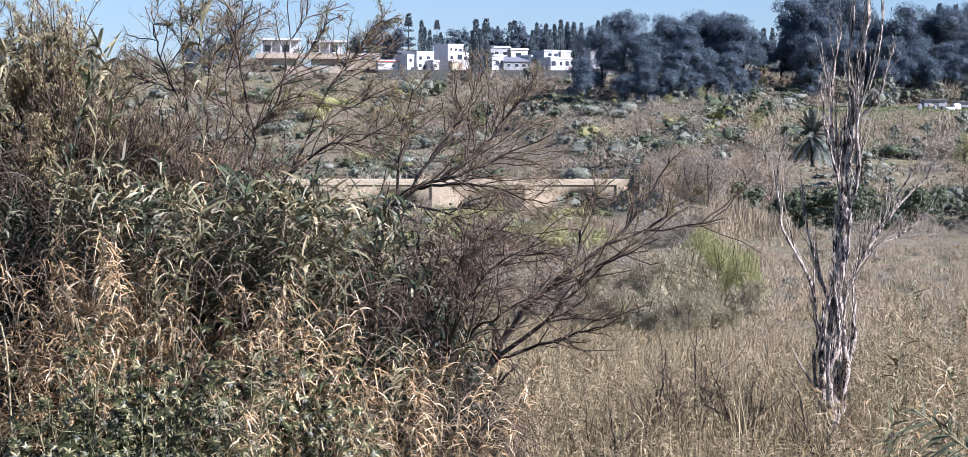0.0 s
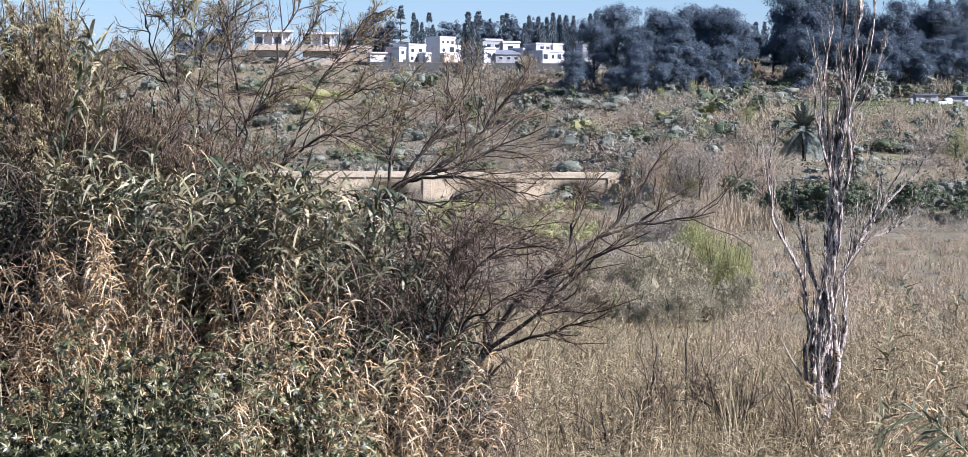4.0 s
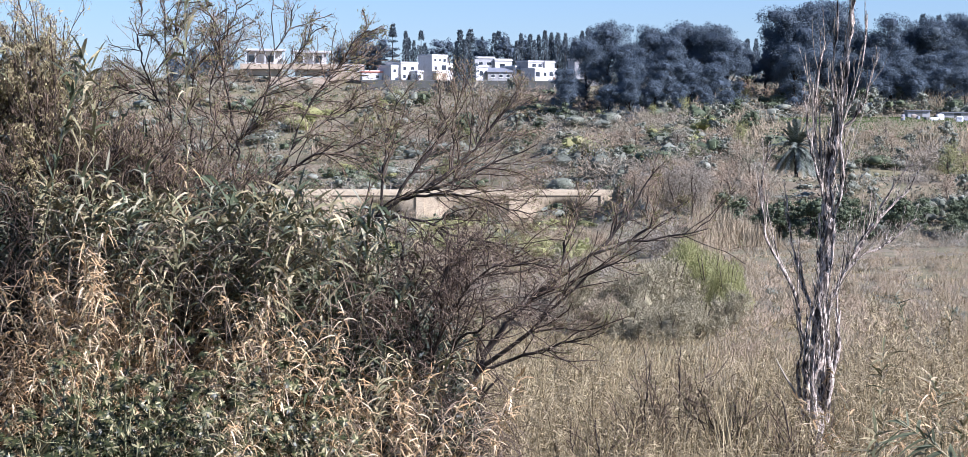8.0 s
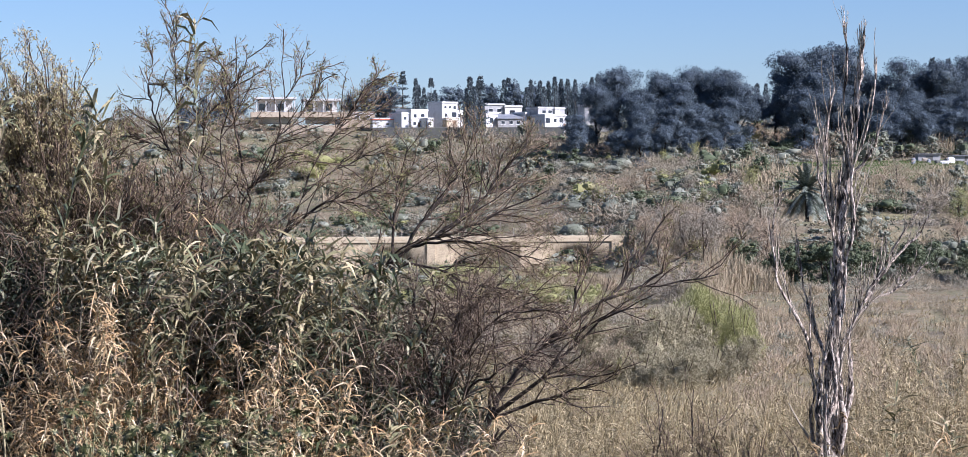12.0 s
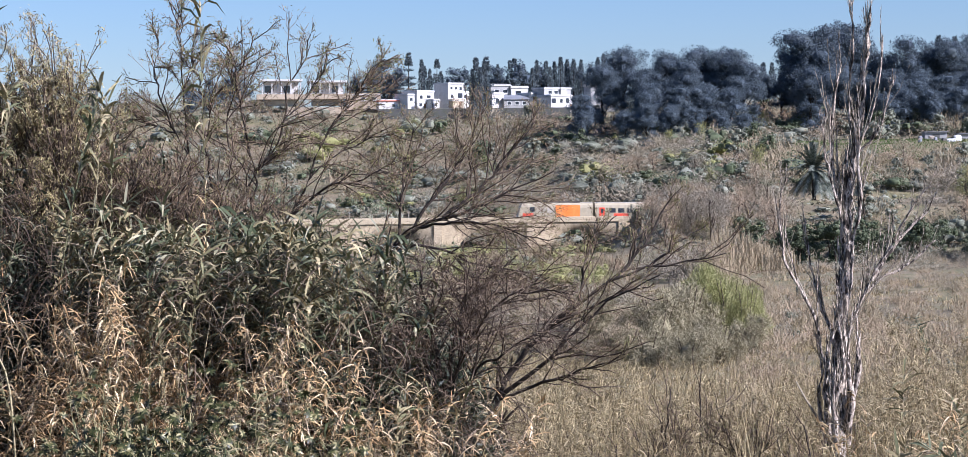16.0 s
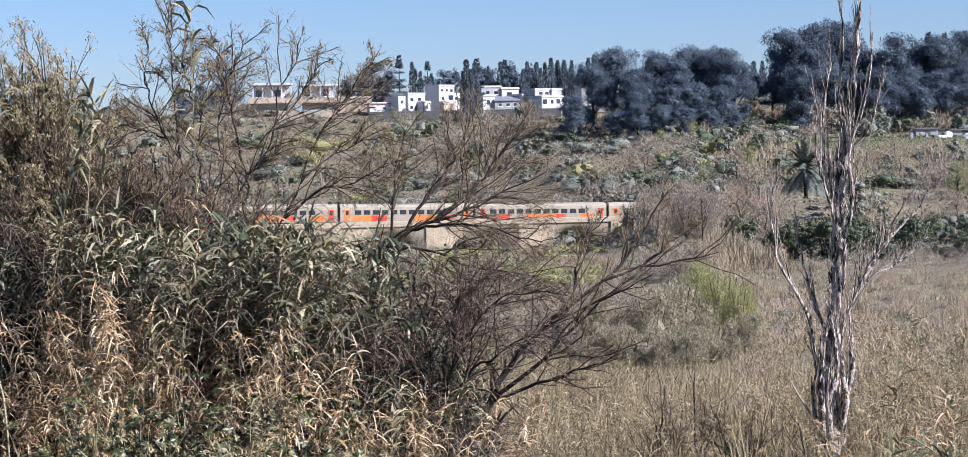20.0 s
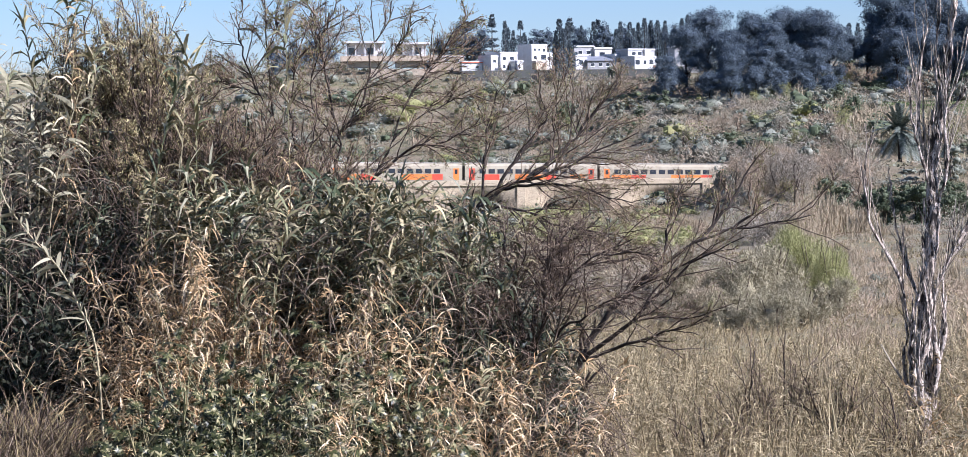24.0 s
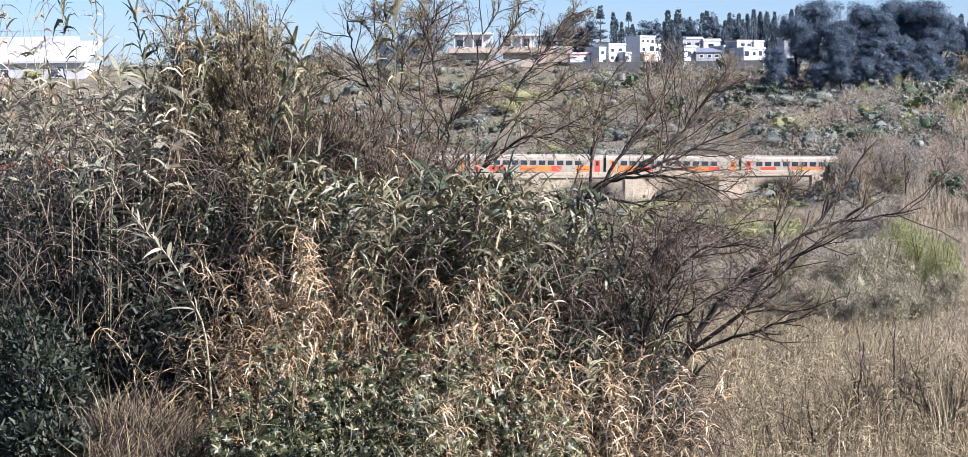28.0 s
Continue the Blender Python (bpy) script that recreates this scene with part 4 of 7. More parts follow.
    kinds = [broad_tree(rng, 9, 3.6, None, 2600, 0.32, 0.06) for _ in range(2)]
    spots = []
    for x, y, top in ((-39.0, 645, 48.8), (-35.9, 648, 49.3), (-32.6, 645, 48.1), (-15.6, 655, 47.4), (-13.3, 655, 47.8), (-1.5, 655, 47.4), (4.8, 650, 49.0), (30.9, 620, 46.3), (-44.7, 648, 46.0), (-4.5, 660, 48.0), (10.5, 660, 48.7), (17.9, 660, 48.0), (22.6, 660, 47.6), (-76.1, 620, 46.3), (-79.6, 620, 44.5), (-83.5, 610, 43.3), (-87.2, 600, 42.9), (-38.0, 600, 36.1), (-44.8, 600, 38.7)):
        foot = float(ground_z(x, y)) - 0.4
        spots.append((x, y, foot, (top - foot) / 9.0, rng.uniform(0, 6.28)))
    plant(kinds, "garden_tree", "rounded dark green garden tree on the ridge, tinted blue for haze", "tree", "garden trees on the ridge", spots, "hazy_leaf")


def slope_trees():
    """Small trees scattered over the far slope and the valley's edge."""
    rng = np.random.default_rng(17)
    for mat, name, label, count, size in (("scrub_olive", "olive_tree", "grey-green olive tree on the slope", 60, 0.30), ("scrub_green", "oak", "dark green evergreen oak on the slope", 30, 0.32),
                                          ("scrub_grey", "bare_thorn", "grey leafless thorn tree on the slope", 45, 0.30), ("scrub_lime", "almond_tree", "yellow-green budding tree on the slope", 16, 0.30),
                                          ("scrub_rust", "rusty_tree", "rusty brown winter tree on the slope", 14, 0.30)):
        kinds = [broad_tree(rng, 5.5, 2.6, None, 520 if mat in ("scrub_olive", "scrub_green") else 900, size if mat in ("scrub_olive", "scrub_green") else size * 1.3, 0.05, 0.5 if mat in ("scrub_olive", "scrub_green") else 0.15, 1) for _ in range(3)]
        spots = []
        while len(spots) < count:
            y = rng.uniform(425, 586) if rng.uniform() < 0.72 else rng.uniform(352, 425)
            x = rng.uniform(-0.16, 0.27) * y
            if y < 402 and abs(x / y - 0.14) < 0.014 or y < 425 and x < 24 or x > 60 and 455 < y < 500 or x < 10 and 436 < y < 468 or abs(y - 395 - 0.14 * x) < 6:
                continue
            spots.append((x, y, float(ground_z(x, y)) - 0.3, rng.uniform(0.6, 1.3), rng.uniform(0, 6.28)))
        plant(kinds, name, label, "tree", "small trees on the far slope", spots, mat, "branch_bark")


def foot_trees():
    """The leafless thicket beside the viaduct and the dark trees at the foot of the slope."""
    rng = np.random.default_rng(18)
    for mat, label in (("scrub_rust", "reddish-brown leafless tree beside the viaduct"), ("twig_grey", "grey leafless tree beside the viaduct")):
        kinds = [broad_tree(rng, 5.5, 2.6, None, 1500, 0.42, 0.05, 0.07, 2) for _ in range(3)]
        spots = []
        for _ in range(26):
            x, y = rng.uniform(24.5, 54), rng.uniform(352, 388)
            g = float(ground_z(x, y)) - 0.3
            top = rng.uniform(13.5, 17.4) - 0.06 * abs(x - 31)
            if abs(x / y - 0.14) < 0.012 or top - g < 2:
                continue
            spots.append((x, y, g, (top - g) / 6.3, rng.uniform(0, 6.28)))
        plant(kinds, "thicket_tree", label, "tree", "leafless trees beside the viaduct", spots, mat, "branch_bark")
    kinds = [broad_tree(rng, 5.5, 2.8, None, 1500, 0.26, 0.03, 0.5, 1) for _ in range(3)]
    spots = []
    for _ in range(30):
        x, y = rng.uniform(37, 92), rng.uniform(340, 356)
        g = float(ground_z(x, y)) - 0.3
        top = rng.uniform(8.8, 12.4)
        spots.append((x, y, g, (top - g) / 6.3, rng.uniform(0, 6.28)))
    plant(kinds, "evergreen_oak", "dark evergreen oak at the foot of the slope", "tree", "dark trees at the foot of the slope", spots, "scrub_green", "branch_bark")


def palm():
    rng = np.random.default_rng(12)
    x, y, z = (55.99, 400, 18.64)
    g = float(ground_z(x, y))
    root = thing("palm_tree", "grey-green date palm with a dense round crown", "palm tree", (x, y, g))
    h = z - g
    rad = np.where(np.arange(16) % 2 == 0, 0.42, 0.34)
    part("trunk", mesh_of("palm_trunk", *tubes([(spline([(0, 0, -0.5), (0.1, 0, h * 0.5), (0, 0, h)], 16), rad)], 8), M["bark_dark"]), root)
    for k in range(96):
        up, a = rng.uniform(-0.75, 1.35), rng.uniform(0, 2 * np.pi)
        way = np.array([math.cos(a) * math.cos(up), math.sin(a) * math.cos(up), math.sin(up)])
        length = rng.uniform(4.4, 6.0)
        s = np.linspace(0, 1, 9)
        spine = np.array([0, 0, h]) + way * (s * length)[:, None]
        spine[:, 2] -= (0.5 + 0.25 * math.sin(k)) * length * s ** 2 * math.cos(up)
        rib = tubes([(spine, np.linspace(0.06, 0.015, 9))], 3)
        at = np.interp(np.linspace(0.12, 1, 34), s, np.arange(9))
        i = np.minimum(at.astype(int), 7)
        q = spine[i] + (spine[i + 1] - spine[i]) * (at - i)[:, None]
        t = unit(spine[i + 1] - spine[i])
        lat = unit(np.cross(t, [0, 0, 1.0]))
        pieces = [ribbons(q, t * 0.7 + sgn * lat * 0.8 + np.array([0, 0, 0.15]), 0.75, 0.17, 0.25, 1, side=t, shape=np.array([1.0, 0.2])) for sgn in (-1, 1)]
        part("frond", mesh_of("palm_frond", *joined(rib, *pieces), M["palm_leaf"]), root)


# ---- scrub ----
def bush_shape(rng, kind, n, thin=1.0):
    """A bush about 2 m wide and 1.6 m high: twigs that fan out, and leaf clumps on them."""
    d = unit(rng.normal(size=(n, 3)) * (1, 1, 0.8))
    d[:, 2] = np.abs(d[:, 2]) * 0.95 + 0.05
    dent = 1 + 0.22 * np.sin(3 * np.arctan2(d[:, 1], d[:, 0]) + rng.uniform(0, 6)) + 0.15 * np.sin(7 * d[:, 2] + rng.uniform(0, 6))
    if kind == "bare":
        r = rng.uniform(0.2, 0.75, n)
        p = d * (1.0, 1.0, 1.35) * (r * dent)[:, None]
        way = d * (0.8, 0.8, 1.1) + rng.normal(size=(n, 3)) * 0.35 + (0, 0, 0.25)
        return ribbons(p, way, rng.uniform(0.3, 0.62, n) * (0.4 + 0.6 * thin), rng.uniform(0.018, 0.042, n) * thin, 0.05, 2, rng=rng)
    if kind == "reed":
        a, q = rng.uniform(0, 2 * np.pi, n), np.sqrt(rng.uniform(0, 1, n))
        p = np.stack([q * np.cos(a), q * np.sin(a), np.zeros(n)], axis=1)
        way = np.array([0, 0, 1.0]) + rng.normal(size=(n, 3)) * 0.16
        return ribbons(p, way, rng.uniform(0.9, 1.7, n), rng.uniform(0.03, 0.06, n), 0.12, 3, rng=rng)
    r = rng.uniform(0.45, 1.0, n) ** 0.6
    p = d * (1.0, 1.0, 1.4) * (r * dent)[:, None]
    way = d * 0.6 + rng.normal(size=(n, 3)) * 0.7 + (0, 0, 0.3)
    return ribbons(p, way, rng.uniform(0.10, 0.24, n), rng.uniform(0.05, 0.11, n), 0.1, 2, rng=rng)


def far_bush(rng, kind, n):
    """The same at a distance: fewer and broader tufts."""
    d = unit(rng.normal(size=(n, 3)) * (1, 1, 0.8))
    d[:, 2] = np.abs(d[:, 2])
    ph = rng.uniform(0, 6, 3)
    dent = 1 + 0.25 * np.sin(3 * np.arctan2(d[:, 1], d[:, 0]) + ph[0]) + 0.2 * np.sin(6 * d[:, 2] + ph[1])
    r = rng.uniform(0.35, 1.0, n) ** 0.7
    p = d * (1.0, 1.0, 1.4) * (r * dent)[:, None]
    if kind == "reed":
        way, size, wide, p[:, 2] = (0, 0, 1) + rng.normal(size=(n, 3)) * 0.38, rng.uniform(0.4, 0.9, n), rng.uniform(0.018, 0.04, n), p[:, 2] * 0.5
    elif kind == "bare":
        way, size, wide = d + rng.normal(size=(n, 3)) * 0.45 + (0, 0, 0.4), rng.uniform(0.25, 0.55, n), rng.uniform(0.018, 0.042, n)
    else:
        way, size, wide = d * 0.6 + rng.normal(size=(n, 3)) * 0.7 + (0, 0, 0.3), rng.uniform(0.08, 0.17, n), rng.uniform(0.05, 0.10, n)
    return ribbons(p, way, size, wide, 0.1, 1, rng=rng, shape=np.array([1.0, 0.45]))


def strewn(shapes, spots):
    """Many bushes as one mesh: spots are x, y, z, width, height."""
    vs, fs, at = [], [], 0
    rng = np.random.default_rng(len(spots))
    for i, (x, y, z, w, h) in enumerate(spots):
        v, f = shapes[i % len(shapes)]
        a = rng.uniform(0, 6.28)
        c, s = math.cos(a), math.sin(a)
        vs.append(np.stack([(v[:, 0] * c - v[:, 1] * s) * w + x, (v[:, 0] * s + v[:, 1] * c) * w + y, v[:, 2] * h + z], axis=1))
        fs.append(f + at)
        at += len(v)
    return np.concatenate(vs), np.concatenate(fs)


KINDS = (("bare", "scrub_grey"), ("leafy", "scrub_olive"), ("reed", "scrub_tan"), ("leafy", "scrub_green"), ("bare", "scrub_rust"), ("bare", "twig_grey"), ("leafy", "scrub_lime"), ("leafy", "evergreen"))
NAMES = ("grey leafless thorn bush", "silver-green olive bush", "tuft of dry tan cane", "dark green evergreen bush", "rusty brown winter bush", "pale grey bare bush", "yellow-green spring bush", "added near-black evergreen bush")


def scrub():
    rng = np.random.default_rng(21)
    coarse = {k: [puff(rng, k, n) for _ in range(4)] for k, n in (("bare", 420), ("leafy", 330), ("reed", 240))}
    fine = {k: [puff(rng, k, n, 2) for _ in range(3)] for k, n in (("bare", 900), ("leafy", 900), ("reed", 700))}
    # the hillside behind the viaduct
    spots = {i: [] for i in range(8)}
    beside = valley_spots(rng)
    for x, y, w, h, k in beside:
        if y > 345:
            spots[k].append((x, y, float(ground_z(x, y)) - 0.1, w, h))
    for _ in range(1800):
        y = rng.uniform(412, 640) if rng.uniform() < 0.8 else rng.uniform(412, 480)
        x = (rng.uniform(-0.2, 0.27) if rng.uniform() < 0.93 else rng.uniform(-0.32, -0.2)) * y
        if y > 592 and -60 < x < 35:
            continue
        patch = math.sin(x * 0.08 + 1.3) + math.sin(y * 0.09 + x * 0.03) + rng.normal() * 0.8
        k = int(rng.choice([0, 0, 1, 5, 4] if patch > 0.5 else [1, 1, 3, 0, 5] if patch > -0.4 else [5, 0, 4, 1, 3] if patch > -1.5 else [1, 3, 6, 2, 0]))
        high = (float(ground_z(x, y)) - 20) / y
        if x > 50 and -0.012 < high < 0.0035 and rng.uniform() < 0.7:      # a band of dry cane below the terrace
            k = 2
        elif x > 30 and high > 0.016 and rng.uniform() < 0.6:      # bare brown thicket under the dark trees
            k = int(rng.choice([0, 0, 4]))
        if x > 62 and 462 < y < 500:      # the open meadow on the terrace
            continue
        if x < 10 and 438 < y < 466 and rng.uniform() < 0.5:      # the vineyard
            continue
        w = 1.6 + 5.0 * rng.uniform() ** 2
        spots[k].append((x, y, float(ground_z(x, y)) - 0.15, w * rng.uniform(0.9, 1.3), w * rng.uniform(0.55, 0.95)))
    for k, (shape, mat) in enumerate(KINDS):
        if not spots[k]:
            continue
        tagged(new("hillside_scrub", mesh_of("hillside_scrub", *strewn(coarse[shape], spots[k]), M[mat])), NAMES[k] + " thickets on the far slope and beside the viaduct", "scrub", kind="stuff")
    # low growth over the valley floor
    spots = {i: [] for i in range(8)}
    for _ in range(650):
        y = 130 + 225 * rng.uniform() ** 0.7
        x = rng.uniform(-0.05, 0.27) * y
        k = int(rng.choice([0, 2, 2, 2, 4, 0, 1, 4]))
        w = rng.uniform(0.5, 1.5)
        spots[k].append((x, y, float(ground_z(x, y)) - 0.1, w, w * rng.uniform(0.3, 0.7)))
    for _ in range(330):      # tall cane over the meadow
        y = rng.uniform(85, 260)
        x = rng.uniform(0.10, 0.27) * y
        w = rng.uniform(0.7, 1.5)
        spots[2 if y < 125 or rng.uniform() < 0.2 else int(rng.choice([0, 4, 2]))].append((x, y, float(ground_z(x, y)) - 0.1, w, rng.uniform(0.7, 1.5)))
    for _ in range(260):      # the thickets at the foot of the far slope
        y = rng.uniform(300, 372)
        x = rng.uniform(0.13, 0.27) * y
        w = rng.uniform(1.2, 2.6)
        spots[int(rng.choice([0, 0, 1, 5, 2, 1]))].append((x, y, float(ground_z(x, y)) - 0.1, w, w * rng.uniform(0.6, 1.0) * (0.4 if y < 325 or abs(x / y - 0.14) < 0.014 else 1)))
    coarse = {k: [far_bush(rng, k, n) for _ in range(4)] for k, n in (("bare", 175), ("leafy", 200), ("reed", 150))}
    for k in (0, 1, 2, 4, 5):
        tagged(new("valley_scrub", mesh_of("valley_scrub", *strewn(coarse[KINDS[k][0]], spots[k]), M[KINDS[k][1]])), NAMES[k] + " growth over the valley floor", "scrub", kind="stuff")
    # rough growth that covers the slope between the bushes
    for mat, n, label in (("scrub_olive", 26000, "low grey-green undergrowth on the far slope"), ("scrub_grey", 24000, "low dry undergrowth on the far slope"), ("scrub_tan", 6000, "dry grass between the bushes of the far slope")):
        y = rng.uniform(350, 630, n)
        x = rng.uniform(-0.22, 0.27, n) * y
        keep = ((y > 428) | (x > 22)) & ~((y > 592) & (x > -60) & (x < 35)) & (np.abs(y - 395.6 - 0.14 * x) > 4.5) & ~((x > 60) & (y > 458) & (y < 502)) & ~((x < 10) & (y > 440) & (y < 466))
        x, y = x[keep], y[keep]
        n = len(x)
        p = np.stack([x, y, ground_z(x, y) - 0.05 + rng.uniform(0, 0.5, n)], axis=1)
        v, f = ribbons(p, rng.normal(size=(n, 3)) * (0.6, 0.6, 0.3) + (0, 0, 0.6), rng.uniform(0.3, 0.9, n), rng.uniform(0.12, 0.35, n), 0.2, 1, rng=rng, shape=np.array([1.0, 0.4]))
        tagged(new("undergrowth", mesh_of("undergrowth", v, f, M[mat])), label, "scrub", kind="stuff")
    # single bushes on the valley floor
    meshes = {(s, m): [mesh_of("bush", *q, M[m]) for q in fine[s]] for s, m in KINDS}
    count = 0
    for x, y, w, h, k in beside:
        if y > 345:
            continue
        s, m = KINDS[k]
        ob = tagged(new("bush", meshes[s, m][count % 3]), NAMES[k] + " on the valley floor", "bush", "bushes in the valley")
        ob.matrix_world = pose(x, y, float(ground_z(x, y)) - 0.1, 0, 0, rng.uniform(0, 360)) @ Matrix.Diagonal((w, w, h, 1))
        count += 1


def valley_spots(rng):
    out = [(-15.0, 382, 2.0, 2.5, 6), (-16.4, 385, 2.3, 2.9, 1), (-13.6, 386, 2.2, 2.8, 4), (-11.4, 385, 2.0, 2.9, 6), (-9.2, 386, 2.0, 2.5, 3), (-12.2, 381, 2.3, 2.7, 0), (-9.6, 382, 2.0, 2.4, 1), (-6.0, 376, 2.4, 1.6, 6), (-1.5, 378, 2.2, 1.5, 6), (3.0, 380, 2.0, 1.3, 0), (6.2, 382, 2.0, 1.5, 1), (9.4, 381, 2.2, 1.3, 6), (13.0, 383, 2.4, 1.5, 0), (16.4, 383, 1.6, 1.5, 5), (21.4, 384, 1.6, 4.6, 0), (22.4, 384.5, 1.7, 4.8, 1), (23.4, 383, 1.9, 4.4, 3), (25.5, 384, 2.4, 4.2, 0), (28.5, 384, 2.6, 4.2, 5), (20.4, 384, 1.2, 2.4, 1), (32, 384, 3.0, 3.6, 0)]
    # beside and in front of the arches
    for _ in range(60):
        out.append((rng.uniform(24, 50), rng.uniform(358, 387), rng.uniform(2.0, 3.6), rng.uniform(2.4, 3.8), int(rng.choice([0, 0, 4, 5, 4, 1]))))
    for _ in range(40):
        out.append((rng.uniform(44, 108), rng.uniform(350, 360), rng.uniform(2.2, 3.8), rng.uniform(2.4, 3.6), int(rng.choice([3, 3, 3, 1, 0]))))
    for _ in range(60):
        out.append((rng.uniform(46, 110), rng.uniform(362, 389), rng.uniform(2.2, 3.8), rng.uniform(2.2, 3.4), int(rng.choice([0, 4, 1, 2, 5, 1]))))
    for _ in range(34):      # the far side of the cutting
        out.append((rng.uniform(18, 75), rng.uniform(401, 412), rng.uniform(2.2, 3.6), rng.uniform(2.4, 3.6), int(rng.choice([0, 1, 3, 5, 4]))))
    for _ in range(14):
        out.append((rng.uniform(18, 36), rng.uniform(270, 310), rng.uniform(2.6, 4.0), rng.uniform(3.2, 5.0), int(rng.choice([0, 5, 0, 2]))))
    for _ in range(26):
        out.append((rng.uniform(-18, 9), rng.uniform(296, 335), rng.uniform(2.0, 3.2), rng.uniform(1.6, 2.6), int(rng.choice([6, 6, 0, 1]))))
    for _ in range(30):
        out.append((rng.uniform(-22, 14), rng.uniform(262, 335), rng.uniform(2.0, 3.4), rng.uniform(1.4, 2.6), int(rng.choice([6, 6, 1, 0, 2]))))
    for _ in range(40):      # garden shrubs below the houses
        out.append((rng.uniform(-66, 32), rng.uniform(578, 588), rng.uniform(1.4, 2.6), rng.uniform(1.0, 2.0), int(rng.choice([1, 3, 3, 0]))))
    for _ in range(60):
        out.append((rng.uniform(-50, 20), rng.uniform(340, 380), rng.uniform(1.8, 3.0), rng.uniform(0.9, 1.7), int(rng.choice([0, 1, 6, 3, 6]))))
    for _ in range(45):
        out.append((rng.uniform(30, 112), rng.uniform(404, 440), rng.uniform(2.0, 3.6), rng.uniform(1.6, 3.0), int(rng.choice([0, 5, 1, 2, 3, 4]))))
    for _ in range(20):
        y = rng.uniform(250, 340)
        out.append((rng.uniform(0.02, 0.25) * y, y, rng.uniform(1.2, 2.2), rng.uniform(0.6, 1.2), int(rng.choice([0, 2, 5]))))
    for _ in range(42):
        y = rng.uniform(150, 260)
        out.append((rng.uniform(-0.02, 0.10) * y, y, rng.uniform(1.6, 3.0), rng.uniform(1.2, 2.6), int(rng.choice([0, 0, 5, 2]))))
    for _ in range(70):      # near-black bushes added behind the arches to imitate their shaded insides
        x = rng.uniform(-58, 22)
        out.append((x, 400.0 + 0.14 * x + rng.uniform(0, 2.5), rng.uniform(1.8, 2.8), rng.uniform(2.2, 3.3), 7))
    for _ in range(110):      # leafless bushes and dry clumps over the field
        y = rng.uniform(72, 230)
        out.append((rng.uniform(0.1, 0.275) * y, y, rng.uniform(0.7, 1.7), rng.uniform(0.6, 1.7), int(rng.choice([0, 4, 2, 5, 2, 1, 4]))))
    rng = np.random.default_rng(77)
    for _ in range(46):      # the thicket along the foot of the arches
        out.append((rng.uniform(-30, 19), rng.uniform(381, 387), rng.uniform(1.5, 2.6), rng.uniform(1.5, 2.25), int(rng.choice([6, 1, 4, 4, 6, 2, 3]))))
    for _ in range(40):      # warm dry growth between the arches and the meadow
        y = rng.uniform(292, 344)
        out.append((rng.uniform(-0.02, 0.115) * y, y, rng.uniform(1.5, 2.8), rng.uniform(1.0, 2.2), int(rng.choice([6, 4, 2, 4, 2, 0]))))
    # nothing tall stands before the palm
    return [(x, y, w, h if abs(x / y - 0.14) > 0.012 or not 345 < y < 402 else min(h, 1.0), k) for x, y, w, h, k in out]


# ---- bare trees in front ----
def limb(rng, pts, r0, r1, n=14, wobble=0.02):
    return (spline(pts, n, rng, wobble), np.linspace(r0, r1, n))


def bare_tree(name, label, rng, stems, limbs, kids, reach, angle, lift, sag, buds=0, twig="twig", third=(2, 4), flat=(1, 1.3, 1), leaf="bud_leaf", size=1.0):
    """A leafless tree from its main limbs (lines with their radii), with branches, twigs and, where given, a few small leaves."""
    base = stems[0][0][0]
    first = sprout(rng, stems + limbs, kids[0], reach[0], angle, lift, sag, 0.18, 0.17, 7, 0.6, 0.010, flat)
    second = sprout(rng, first, kids[1], reach[1], angle, lift, sag, 0.15, 0.16, 4, 0.5, 0.0046, flat)
    fine = sprout(rng, second, third, 0.6, angle, lift * 0.6, sag, 0.15, 0.2, 3, 0.6, 0.0034)
    root = thing(name, label, "tree", tuple(base))

    def local(lines):
        return [(p - base, r) for p, r in lines]
    for line in local(stems):
        part("trunk", mesh_of("trunk", *tubes([line], 8), M["bark_dark"]), root)
    for line in local(limbs):
        part("limb", mesh_of("limb", *tubes([line], 7), M["bark_dark"]), root)
    for line in local(first):
        part("branch", mesh_of("branch", *tubes([line], 4), M["branch_bark"]), root)
    part("crown", mesh_of("bare_crown", *joined(tubes(local(second), 3), strips(local(fine), rng)), M[twig]), root, "crown of fine brown twigs")
    if buds:
        ends = np.array([(p[0], p[-1]) for p, _ in fine + second]) - base
        pick = ends[rng.integers(0, len(ends), buds)]
        q = pick[:, 0] + (pick[:, 1] - pick[:, 0]) * rng.uniform(0.1, 1.05, (buds, 1)) + rng.normal(size=(buds, 3)) * 0.03
        way = rng.normal(size=(buds, 3)) + (0, 0, -0.3)
        part("foliage", mesh_of("bud_leaves", *ribbons(q, way, rng.uniform(0.03, 0.06, buds) * size, rng.uniform(0.012, 0.02, buds) * size, 0.2, 1, rng=rng, shape=np.array([1.0, 0.3])), M[leaf]), root, "sparse yellow-green leaves")
    return root


